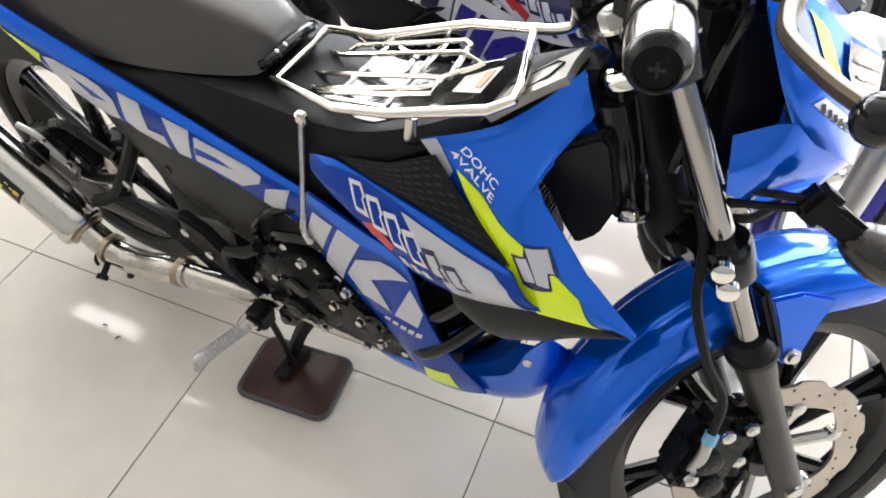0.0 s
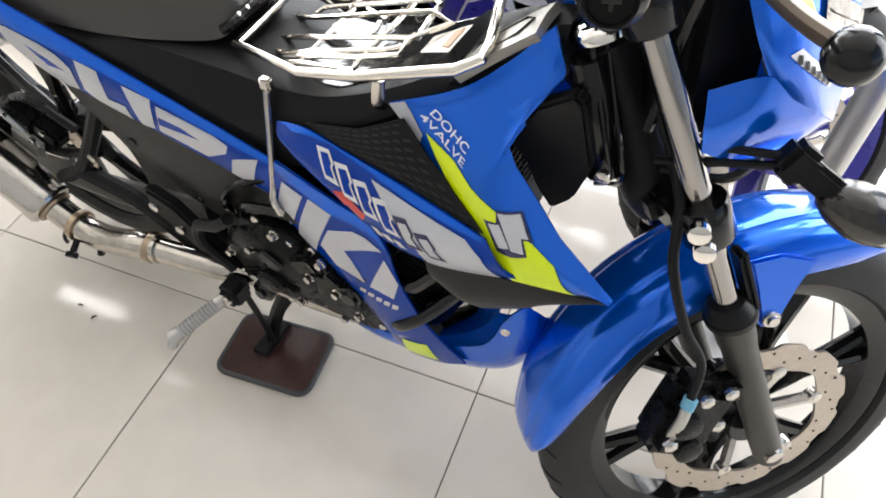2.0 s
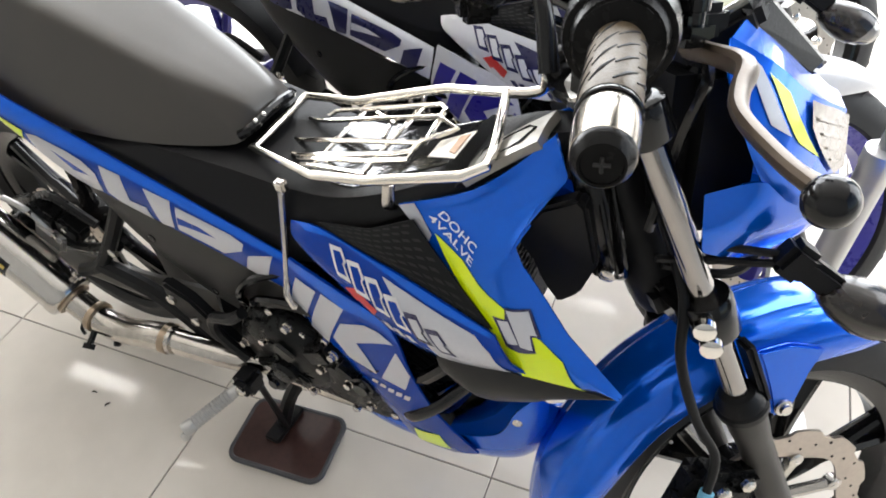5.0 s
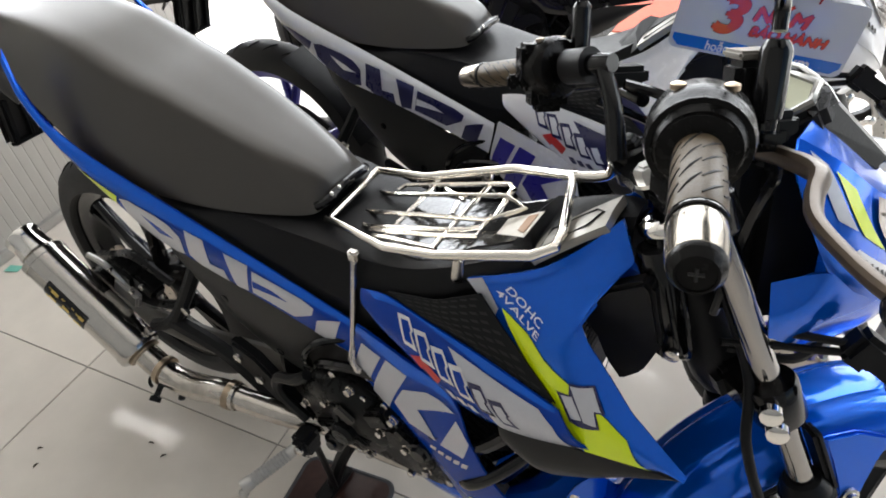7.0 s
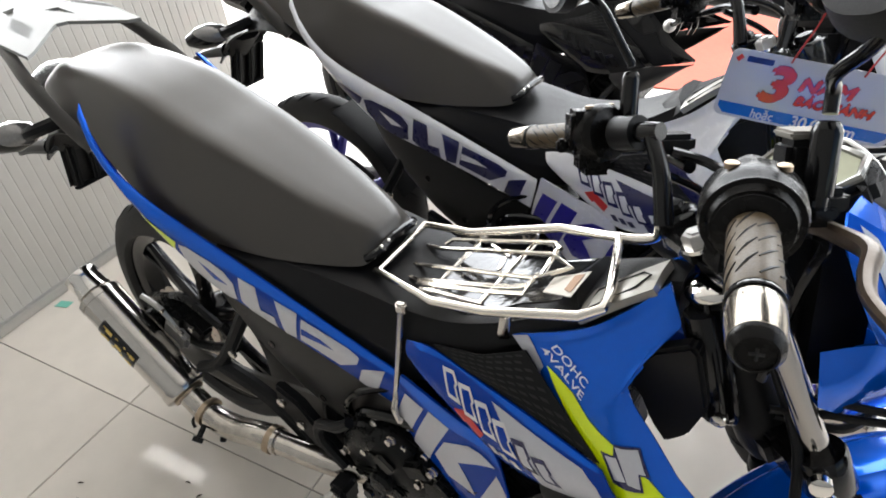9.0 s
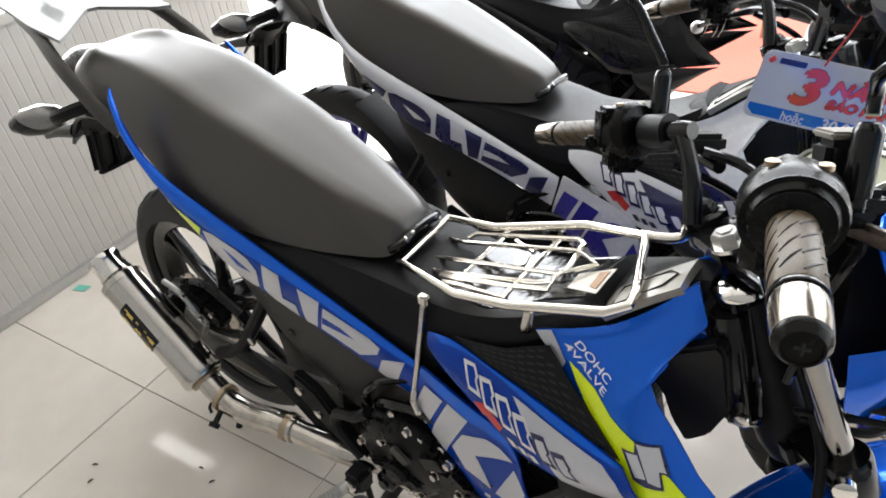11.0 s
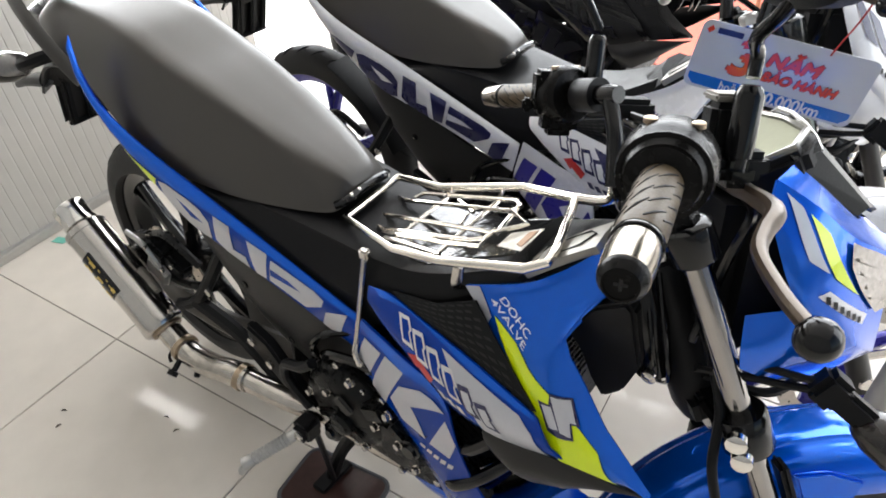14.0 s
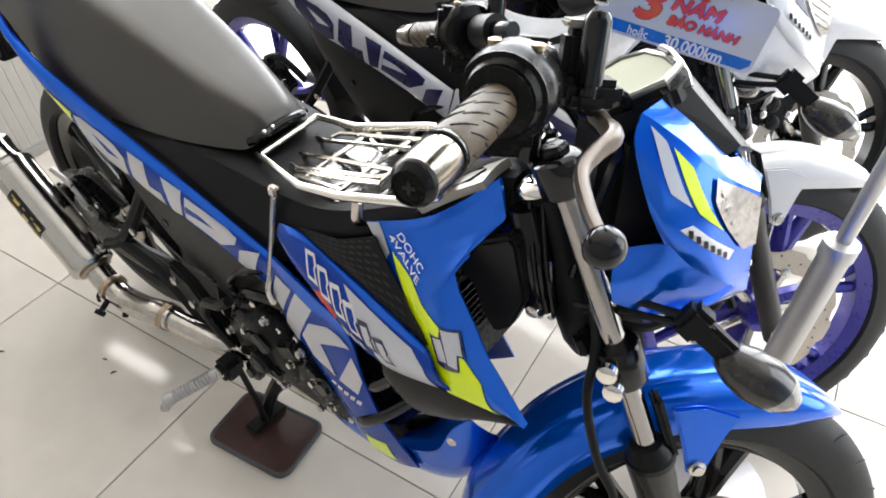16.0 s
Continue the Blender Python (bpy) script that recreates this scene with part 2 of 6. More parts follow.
def lathe(bm, profile, a, b, seg=24, closed_profile=False):
    """Turns (distance along a-b as a share of metres, radius) round the line from a towards b."""
    a, b = Vector(a), Vector(b)
    d = (b - a).normalized()
    u = d.orthogonal().normalized()
    w = d.cross(u)
    rings = []
    for t, r in profile:
        c = a + d * t
        rings.append([bm.verts.new(c + max(r, 1e-5) * (math.cos(2 * math.pi * k / seg) * u + math.sin(2 * math.pi * k / seg) * w)) for k in range(seg)])
    pairs = list(zip(rings, rings[1:])) + ([(rings[-1], rings[0])] if closed_profile else [])
    for p, q in pairs:
        for k in range(seg):
            bm.faces.new((p[k], p[(k + 1) % seg], q[(k + 1) % seg], q[k]))
    if not closed_profile:
        bm.faces.new(rings[0][::-1])
        bm.faces.new(rings[-1])
    return bm


def block(bm, centre, size, bevel=0.003, m=None):
    """A box with rounded edges."""
    tmp = bmesh.new()
    bmesh.ops.create_cube(tmp, size=1.0)
    tmp.transform(Matrix.Diagonal((*size, 1)))
    if bevel:
        bmesh.ops.bevel(tmp, geom=tmp.edges[:], offset=min(bevel, min(size) * 0.45), segments=2, affect="EDGES")
    tmp.transform(Matrix.Translation(centre) @ (m or Matrix()))
    join(bm, tmp)
    return bm


def join(bm, tmp):
    me = bpy.data.meshes.new("tmp")
    tmp.to_mesh(me)
    tmp.free()
    bm.from_mesh(me)
    bpy.data.meshes.remove(me)
    return bm


def prism(bm, outline, depth, axis="y", bevel=0.002):
    """A plate: an outline in the plane across the axis, between depth[0] and depth[1]."""
    tmp = bmesh.new()
    put = {"y": lambda p, d: (p[0], d, p[1]), "z": lambda p, d: (p[0], p[1], d), "x": lambda p, d: (d, p[0], p[1])}[axis]
    a = [tmp.verts.new(put(p, depth[0])) for p in outline]
    b = [tmp.verts.new(put(p, depth[1])) for p in outline]
    n = len(outline)
    tmp.faces.new(a)
    tmp.faces.new(b[::-1])
    for i in range(n):
        tmp.faces.new((a[i], b[i], b[(i + 1) % n], a[(i + 1) % n]))
    bmesh.ops.recalc_face_normals(tmp, faces=tmp.faces[:])
    if bevel:
        bmesh.ops.bevel(tmp, geom=tmp.edges[:], offset=bevel, segments=2, affect="EDGES")
    return join(bm, tmp)


def widen(bm):
    """Sets what lies to either side of the middle plane a little further out."""
    for v in bm.verts:
        v.co.y += HALF_GAP * max(-1.0, min(1.0, v.co.y / 0.03))


HALF_GAP = 0.026


class Skin:
    """A smooth sheet through rows of points (from its upper edge to its lower one); u runs along the rows, v across them."""

    def __init__(self, rows, n=40, bulge=0.0, smooth=True, out=(0, -1, 0)):
        self.rows = [(spline if smooth else straight)(r, n) for r in rows]
        self.n, self.bulge, self.out = n, bulge, Vector(out)
        self.fold = None

    def raw(self, u, v):
        k = len(self.rows) - 1
        x, y = min(max(u, 0), 1) * (self.n - 1), min(max(v, 0), 1) * k
        i, j = min(int(x), self.n - 2), min(int(y), k - 1)
        f, g = x - i, y - j
        col = [r[i].lerp(r[i + 1], f) for r in self.rows]
        if k == 1:
            return col[0].lerp(col[1], g)
        push = self.fold(u, v) if self.fold else Vector()
        a, b, c, d = col[max(j - 1, 0)], col[j], col[j + 1], col[min(j + 2, k)]
        return push + 0.5 * ((2 * b) + (c - a) * g + (2 * a - 5 * b + 4 * c - d) * g * g + (3 * b - a - 3 * c + d) * g ** 3)

    def at(self, u, v, lift=0.0):
        e = 0.01
        a, b = self.raw(min(u + e, 1), v) - self.raw(max(u - e, 0), v), self.raw(u, min(v + e, 1)) - self.raw(u, max(v - e, 0))
        nrm = a.cross(b).normalized()
        if nrm.dot(self.out) < 0:
            nrm = -nrm
        return self.raw(u, v) + nrm * (lift + self.bulge * (1 - (2 * v - 1) ** 2) * min(1, 8 * u + 0.3, 8 * (1 - u) + 0.3))

    def sheet(self, bm, nu=36, nv=10, thick=0.003):
        outer = [[bm.verts.new(self.at(i / nu, j / nv)) for i in range(nu + 1)] for j in range(nv + 1)]
        inner = [[bm.verts.new(self.at(i / nu, j / nv, -thick)) for i in range(nu + 1)] for j in range(nv + 1)]
        for g in (outer, inner):
            for j in range(nv):
                for i in range(nu):
                    bm.faces.new((g[j][i], g[j][i + 1], g[j + 1][i + 1], g[j + 1][i]))
        rim_o = outer[0] + [r[-1] for r in outer[1:]] + outer[-1][-2::-1] + [r[0] for r in outer[-2:0:-1]]
        rim_i = inner[0] + [r[-1] for r in inner[1:]] + inner[-1][-2::-1] + [r[0] for r in inner[-2:0:-1]]
        k = len(rim_o)
        for i in range(k):
            bm.faces.new((rim_o[i], rim_o[(i + 1) % k], rim_i[(i + 1) % k], rim_i[i]))
        bmesh.ops.remove_doubles(bm, verts=bm.verts[:], dist=1e-6)
        bmesh.ops.recalc_face_normals(bm, faces=bm.faces[:])
        return bm

    def find(self, p, n=50):
        """The u, v of the point of the sheet nearest to p."""
        p = Vector(p)
        best = min(((self.raw(i / n, j / n) - p).length, i / n, j / n) for i in range(n + 1) for j in range(n + 1))
        u0, v0, k = best[1], best[2], 12
        best = min(((self.raw(u0 + i / (n * k), v0 + j / (n * k)) - p).length, u0 + i / (n * k), v0 + j / (n * k)) for i in range(-k, k + 1) for j in range(-k, k + 1))
        return min(max(best[1], 0), 1), min(max(best[2], 0), 1)

    def film(self, bm, polygons, lift=0.0012, cut=14):
        """Films cut out in u, v and laid on the sheet."""
        for poly in polygons:
            tmp = bmesh.new()
            tmp.faces.new([tmp.verts.new((p[0], p[1], 0)) for p in poly])
            self.lay(bm, tmp, lift, cut)
        return bm

    def lay(self, bm, tmp, lift, cut=14):
        for k in range(1, cut):
            for no in ((1, 0, 0), (0, 1, 0)):
                bmesh.ops.bisect_plane(tmp, geom=tmp.verts[:] + tmp.edges[:] + tmp.faces[:], plane_co=(k / cut, k / cut, 0), plane_no=no)
        bmesh.ops.triangulate(tmp, faces=tmp.faces[:])
        for v in tmp.verts:
            v.co = self.at(v.co.x, v.co.y, lift)
        tmp.normal_update()
        flips = [f for f in tmp.faces if f.normal.dot(self.out) < 0]
        bmesh.ops.reverse_faces(tmp, faces=flips)
        return join(bm, tmp)


def letters(text, size=1.0, shear=0.0, bold=0.0):
    """A flat bmesh of words in the built-in font, centred on the origin."""
    c = bpy.data.curves.new("lettering", "FONT")
    c.body, c.size, c.shear, c.align_x, c.align_y, c.offset = text, size, shear, "CENTER", "CENTER", bold
    ob = bpy.data.objects.new("lettering", c)
    scene.collection.objects.link(ob)
    bpy.context.view_layer.update()
    me = bpy.data.meshes.new_from_object(ob.evaluated_get(bpy.context.evaluated_depsgraph_get()))
    bm = bmesh.new()
    bm.from_mesh(me)
    bpy.data.objects.remove(ob)
    bpy.data.meshes.remove(me)
    return bm


# ---- the room ----
X_JOINT, Y_JOINT, TILE = -0.277, 0.506, 0.6
X_LOW, X_HIGH, Y_LOW, Y_HIGH, Z_TOP = -5.0, 4.0, -2.2, 5.0, 4.9


def box_ob(name, lo, hi, mat, kind="structure", label="", category="", parent=None, bevel=0.004):
    bm = bmesh.new()
    c, s = [(a + b) / 2 for a, b in zip(lo, hi)], [b - a for a, b in zip(lo, hi)]
    block(bm, c, s, bevel)
    ob = part(name, bm, mat, parent, smooth=False)
    return tagged(ob, label, category, "", kind) if parent is None else ob


floor = box_ob("floor", (X_LOW, Y_LOW, -0.12), (X_HIGH, Y_HIGH, -0.004), M_GROUT, label="glossy cream porcelain tile floor with thin dark joints", category="floor")
# Unseen ceiling; its height and grey tone are set to shape reflections.
ceiling = box_ob("ceiling", (X_LOW, Y_LOW, Z_TOP), (X_HIGH, Y_HIGH, Z_TOP + 0.1), M_CEIL, label="unseen pale grey ceiling set high above short hung lamps", category="ceiling")

box_ob("wall_west", (X_LOW - 0.12, Y_LOW, 0), (X_LOW, 1.4, Z_TOP), M_WALL, label="plain pale plaster wall behind the low partition", category="wall")


def glazed_wall(name, a, b, axis, head=4.75):
    """An unseen shop front: a low sill, posts, a lintel and real openings between them."""
    at = lambda s, h, d: (d, s, h) if axis == "x" else (s, d, h)
    bm = bmesh.new()
    d0, d1 = a[1], a[1] + 0.1

    def bar(s0, s1, h0, h1):
        p, q = at(s0, h0, d0), at(s1, h1, d1)
        block(bm, [(i + j) / 2 for i, j in zip(p, q)], [abs(j - i) for i, j in zip(p, q)], 0.004)

    bar(a[0], b, 0, 0.16)
    bar(a[0], b, head, Z_TOP)
    n = max(2, round((b - a[0]) / 1.5))
    for i in range(n + 1):
        s = a[0] + (b - a[0]) * i / n
        bar(max(s - 0.03, a[0]), min(s + 0.03, b), 0.16, head)
    return tagged(part(name, bm, M_ALU, smooth=False), "unseen aluminium shop front with large openings to daylight", "shop front", "", "structure")


# The east front is assumed; it carries the added fill lamp.
glazed_wall("wall_east", (Y_LOW, X_HIGH), Y_HIGH, "x")
glazed_wall("wall_north", (X_LOW, Y_HIGH), X_HIGH, "y")
# Unseen wall added to stop light from the south; dark to dim reflections.
box_ob("wall_south", (X_LOW, Y_LOW - 0.12, 0), (X_HIGH, Y_LOW, Z_TOP), M_BACK, label="unseen dark grey wall added to cut light and reflections from the south", category="wall")
glazed_wall("wall_west_front", (1.4, X_LOW - 0.1), Y_HIGH, "x", 2.95)

# Outdoors beyond the shop fronts: pale ground.
box_ob("ground", (-40, -40, -0.3), (40, 40, -0.125), M_WALL, label="pale sunlit paving outside the shop", category="ground", bevel=0)

# The low partition of ribbed cream sheet, with its bottom track and cap.
bm = bmesh.new()
PX, P_TOP, RIB = -2.09, 0.77, 0.0331
ys = np.arange(-1.6, 1.75, RIB)
prof = []
for y in ys:
    prof += [(y, 0.0), (y + 0.0030, -0.0016), (y + 0.0060, 0.0)]
lo = [bm.verts.new((PX + d, y, 0.03)) for y, d in prof]
hi = [bm.verts.new((PX + d, y, P_TOP)) for y, d in prof]
bl = [bm.verts.new((PX - 0.04, y, 0.03)) for y in (prof[0][0], prof[-1][0])]
bh = [bm.verts.new((PX - 0.04, y, P_TOP)) for y in (prof[0][0], prof[-1][0])]
for i in range(len(prof) - 1):
    bm.faces.new((lo[i], lo[i + 1], hi[i + 1], hi[i]))
bm.faces.new((bl[0], bh[0], bh[1], bl[1]))
bm.faces.new([bl[0]] + lo + [bl[1]])
bm.faces.new([bh[1]] + hi[::-1] + [bh[0]])
bm.faces.new((bl[0], lo[0], hi[0], bh[0]))
bm.faces.new((bl[1], bh[1], hi[-1], lo[-1]))
bmesh.ops.recalc_face_normals(bm, faces=bm.faces[:])
wall_part = tagged(part("wall_partition", bm, M_PANEL, smooth=False), "low cream partition of ribbed sheet with narrow grooves", "partition", "", "structure")
box_ob("baseboard", (PX - 0.05, -1.6, 0.0), (PX + 0.022, 1.76, 0.03), M_ALU, label="dull aluminium bottom track of the partition", category="baseboard")
box_ob("trim", (PX - 0.05, -1.6, P_TOP), (PX + 0.01, 1.76, P_TOP + 0.03), M_PANEL, label="cream cap along the top of the partition", category="trim")

# Ceiling lamps: short lit tubes in shallow trays, hung on two rods.
LAMP_Z = 3.0
lamp = thing("ceiling_lamp", "short white lamp with a lit tube hung on rods, repeated in an assumed grid", "ceiling lamp", "ceiling lamps", pose(-3.87, 1.47, LAMP_Z))
bm = bmesh.new()
block(bm, (0, 0, -0.02), (0.68, 0.16, 0.04), 0.008)
part("tray", bm, M_WHITE, lamp)
for x in (-0.26, 0.26):
    part("rod", tube(bmesh.new(), [(x, 0, -0.005), (x, 0, Z_TOP - LAMP_Z)], 0.006, 8, smooth=False), M_ALU, lamp)
bm = bmesh.new()
block(bm, (0, 0, -0.05), (0.60, 0.10, 0.03), 0.012)
part("tube", bm, M_TUBE, lamp)
# Unseen copies, added in a grid so the chrome has lamps to reflect.
for x in (-3.87, -1.27, 1.33):
    for y in (1.47, 3.9):
        if (x, y) != (-3.87, 1.47):
            copy_thing(lamp, pose(x, y, LAMP_Z))

# ---- motorcycles ----
# A bike stands in its own frame: x ahead, y to its left, z up, its middle plane at y = 0.
BIKE = pose(0, 0.506, 0, -1, 0, -6)
AXIS_AT, RAKE, TURNED = Vector((0.106, 0, 0.277)), 25.0, 44.0
AXIS = Vector((-math.sin(radians(RAKE)), 0, math.cos(radians(RAKE))))
STEER = Matrix.Translation(AXIS_AT) @ Matrix.Rotation(radians(TURNED), 4, AXIS) @ Matrix.Translation(-AXIS_AT)
AXLE_F, AXLE_R = Vector((0.106, 0, 0.277)), Vector((-1.175, 0, 0.315))
HEAD = STEER @ Matrix.Translation((-0.017, -0.007, -0.004))


def both(y):
    return ((y, 1), (-y, -1))


def wheel(bike, name, at, radius, width, rim_mat, m, disc_r, disc_y):
    """A cast wheel with six split spokes, its tyre and its wavy disc."""
    rim_r = radius - 0.062
    bm = bmesh.new()
    lathe(bm, [(-0.028, rim_r - 0.006), (-0.028, rim_r + 0.004), (-0.022, rim_r + 0.004), (-0.014, rim_r - 0.016), (0.014, rim_r - 0.016), (0.022, rim_r + 0.004),
               (0.028, rim_r + 0.004), (0.028, rim_r - 0.006), (0.018, rim_r - 0.026), (-0.018, rim_r - 0.026)], at, at + Vector((0, 1, 0)), 64, True)
    lathe(bm, [(-0.05, 0.012), (-0.05, 0.03), (-0.03, 0.036), (0.03, 0.036), (0.05, 0.03), (0.05, 0.012)], at, at + Vector((0, 1, 0)), 24)
    rim = part(name, bm, rim_mat, bike, "", m)
    for k in range(6):
        a = 2 * math.pi * k / 6 + 0.35
        bm = bmesh.new()
        for off in (-0.11, 0.11):
            d0, d1 = Vector((math.cos(a), 0, math.sin(a))), Vector((math.cos(a + off), 0, math.sin(a + off)))
            tube(bm, [at + d0 * 0.03, at + d0 * 0.10, at + d1 * (rim_r - 0.02)], [0.018, 0.013, 0.0105], 8, squash=1.35)
        part("spoke", bm, rim_mat, rim, "", m)
    bm = bmesh.new()
    prof = []
    for k in range(17):
        a = math.pi * k / 16
        prof.append((-width / 2 * math.cos(a), rim_r + 0.002 + (radius - rim_r - 0.002) * math.sin(a) ** 0.75))
    prof += [(width / 2 - 0.006, rim_r - 0.002), (-width / 2 + 0.006, rim_r - 0.002)]
    lathe(bm, prof, at, at + Vector((0, 1, 0)), 72, True)
    part("tyre", bm, M_RUBBER, rim, "black rubber tyre with a shallow tread", m)
    bm = bmesh.new()
    for k in range(30):
        for side in (-1, 1):
            a = 2 * math.pi * k / 30 + (0.1 if side > 0 else 0)
            pts = []
            for s in range(5):
                f = s / 4
                aa, w = a + 0.11 * f, side * (0.006 + 0.022 * f)
                rr = rim_r + (radius - rim_r) * math.sin(math.acos(min(abs(w) / (width / 2), 1))) ** 0.75 + 0.0008
                pts.append(at + Vector((rr * math.cos(aa), w, rr * math.sin(aa))))
            tube(bm, pts, [0.0006, 0.0017, 0.0019, 0.0017, 0.0006], 5, steps=6)
    tagged(part("tread_groove", bm, M_BLACK, rim, "", m), kind="stuff")
    bm = bmesh.new()
    seg, outer, inner = 96, [], []
    for k in range(seg):
        a = 2 * math.pi * k / seg
        r = disc_r - (0.006 if (k % 8) in (0, 1, 2) else 0.0)
        outer.append((r, a))
        inner.append((disc_r - 0.038 - 0.004 * math.sin(a * 6), a))
    ring = {}
    for tag, lst in (("o", outer), ("i", inner)):
        for y in (disc_y - 0.002, disc_y + 0.002):
            ring[tag, y] = [bm.verts.new(at + Vector((r * math.cos(a), y, r * math.sin(a)))) for r, a in lst]
    y0, y1 = disc_y - 0.002, disc_y + 0.002
    for k in range(seg):
        j = (k + 1) % seg
        for p, q in ((ring["o", y0], ring["i", y0]), (ring["i", y1], ring["o", y1]), (ring["o", y1], ring["o", y0]), (ring["i", y0], ring["i", y1])):
            bm.faces.new((p[k], p[j], q[j], q[k]))
    bmesh.ops.recalc_face_normals(bm, faces=bm.faces[:])
    disc = part("brake_disc", bm, M_DISC, rim, "wavy-edged drilled steel brake disc", m)
    for k in range(6):
        bm = bmesh.new()
        a = 2 * math.pi * k / 6 + 0.35
        c = at + Vector(((disc_r - 0.045) * math.cos(a), disc_y, (disc_r - 0.045) * math.sin(a)))
        lathe(bm, [(-0.006, 0.008), (-0.005, 0.010), (0.008, 0.010)], c, c + Vector((0, 1, 0)), 10)
        tube(bm, [at + Vector((0.03 * math.cos(a), disc_y * 0.7, 0.03 * math.sin(a))), c], 0.008, 6, smooth=False)
        part("disc_bolt", bm, M_STEEL, disc, "", m)
    # Thin black dots on the face give the dark of the drilled holes.
    bm = bmesh.new()
    for k in range(36):
        a = 2 * math.pi * k / 36
        r = disc_r - (0.012, 0.020, 0.028)[k % 3]
        c = at + Vector((r * math.cos(a), disc_y - 0.0022, r * math.sin(a)))
        lathe(bm, [(0, 0.0019), (0.0006, 0.0019)], c, c + Vector((0, -1, 0)), 8)
    tagged(part("drill_hole_dark", bm, M_BLACK, disc, "", m), kind="stuff")
    return rim


def fork(bike, pal):
    p = Vector((math.cos(radians(RAKE)), 0, math.sin(radians(RAKE))))
    for y, s in both(-0.082):
        base = AXLE_F + Vector((0, y, 0))
        on = lambda k: base + AXIS * k
        bm = bmesh.new()
        lathe(bm, [(0, 0.0132), (0.385, 0.0132)], on(0.25), on(1.0), 20)
        leg = part("fork_tube", bm, M_FORK_TUBE, bike, "polished chrome fork tube", STEER)
        bm = bmesh.new()
        lathe(bm, [(0, 0.014), (0.004, 0.0185), (0.04, 0.0192), (0.20, 0.0192), (0.235, 0.0198), (0.246, 0.0215), (0.272, 0.0225), (0.286, 0.0225), (0.288, 0.0140)], on(-0.028), on(1.0), 24)
        slider = part("fork_slider", bm, pal["slider"], leg, "", STEER)
        bm = bmesh.new()
        lathe(bm, [(0, 0.0225), (0.002, 0.0275), (0.010, 0.0285), (0.012, 0.0255), (0.020, 0.0245), (0.030, 0.0190), (0.032, 0.0140)], on(0.250), on(1.0), 24)
        block(bm, on(0.295) + p * 0.024, (0.010, 0.028, 0.09), 0.005, Matrix.Rotation(radians(-RAKE), 4, "Y"))
        part("dust_seal", bm, M_BLACK, leg, "", STEER)
        bm = bmesh.new()
        c = base + Vector((0.002, 0.026 * (1 if y > 0 else -1), -0.004))
        lathe(bm, [(0, 0.010), (0.012, 0.010), (0.013, 0.013), (0.021, 0.0125)], base, c, 6)
        part("axle_nut", bm, M_STEEL, leg, "bright steel axle nut", STEER)
        # lower clamp with its two bolts
        bm = bmesh.new()
        lathe(bm, [(0, 0.016), (0, 0.024), (0.004, 0.026), (0.044, 0.026), (0.048, 0.024), (0.048, 0.016)], on(0.372), on(1.0), 20)
        block(bm, on(0.396) + Vector((-0.004, -0.03 * (1 if y > 0 else -1), 0)), (0.05, 0.06, 0.045), 0.008, Matrix.Rotation(radians(-RAKE), 4, "Y"))
        part("lower_clamp", bm, M_BLACK_GLOSS, leg, "", STEER)
        for h in (0.384, 0.408):
            bm = bmesh.new()
            c = on(h) + Vector((-0.016, y * 0.22, -0.004))
            lathe(bm, [(0, 0.0065), (0.014, 0.0065), (0.016, 0.011), (0.024, 0.0105), (0.025, 0.006)], c + Vector((0.006, -y * 0.05, 0)), c + Vector((-0.10, y * 2.4, -0.02)), 10)
            part("clamp_bolt", bm, M_CHROME, leg, "bright zinc clamp bolt", STEER)
        # top clamp, fork cap and the bright collar under it
        bm = bmesh.new()
        lathe(bm, [(0, 0.016), (0, 0.022), (0.003, 0.024), (0.035, 0.024), (0.037, 0.021), (0.039, 0.016)], on(0.598), on(1.0), 20)
        block(bm, on(0.613) + Vector((0, -0.04 * (1 if y > 0 else -1), 0)), (0.045, 0.08, 0.026), 0.006, Matrix.Rotation(radians(-RAKE), 4, "Y"))
        part("top_clamp", bm, M_BLACK_GLOSS, leg, "", STEER)
        bm = bmesh.new()
        lathe(bm, [(0, 0.0125), (0.004, 0.0145), (0.008, 0.0145), (0.010, 0.012), (0.012, 0.0115), (0.013, 0.005)], on(0.634), on(1.0), 6)
        part("fork_cap", bm, M_DARK_METAL, leg, "", STEER)
    # steering stem, head pipe and the dark inner cover behind the fork
    bm = bmesh.new()
    lathe(bm, [(0, 0.028), (0.02, 0.034), (0.06, 0.034), (0.07, 0.03), (0.17, 0.026), (0.20, 0.026), (0.205, 0.018)], AXLE_F - p * 0.012 + AXIS * 0.37, AXLE_F - p * 0.012 + AXIS, 20)
    block(bm, AXLE_F - p * 0.006 + AXIS * 0.396, (0.06, 0.10, 0.04), 0.01, Matrix.Rotation(radians(-RAKE), 4, "Y"))
    stem = part("steering_stem", bm, M_BLACK, bike, "", STEER)
    centre = AXLE_F - p * 0.012
    part("bearing_collar", lathe(bmesh.new(), [(0, 0.016), (0, 0.026), (0.004, 0.030), (0.010, 0.030), (0.014, 0.027), (0.017, 0.016)], centre + AXIS * 0.574, centre + AXIS, 28), M_CHROME, stem, "bright turned collar", STEER)
    part("stem_washer", lathe(bmesh.new(), [(0, 0.012), (0, 0.018), (0.004, 0.018), (0.004, 0.012)], centre + AXIS * 0.627, centre + AXIS, 24), M_CHROME, stem, "", STEER)
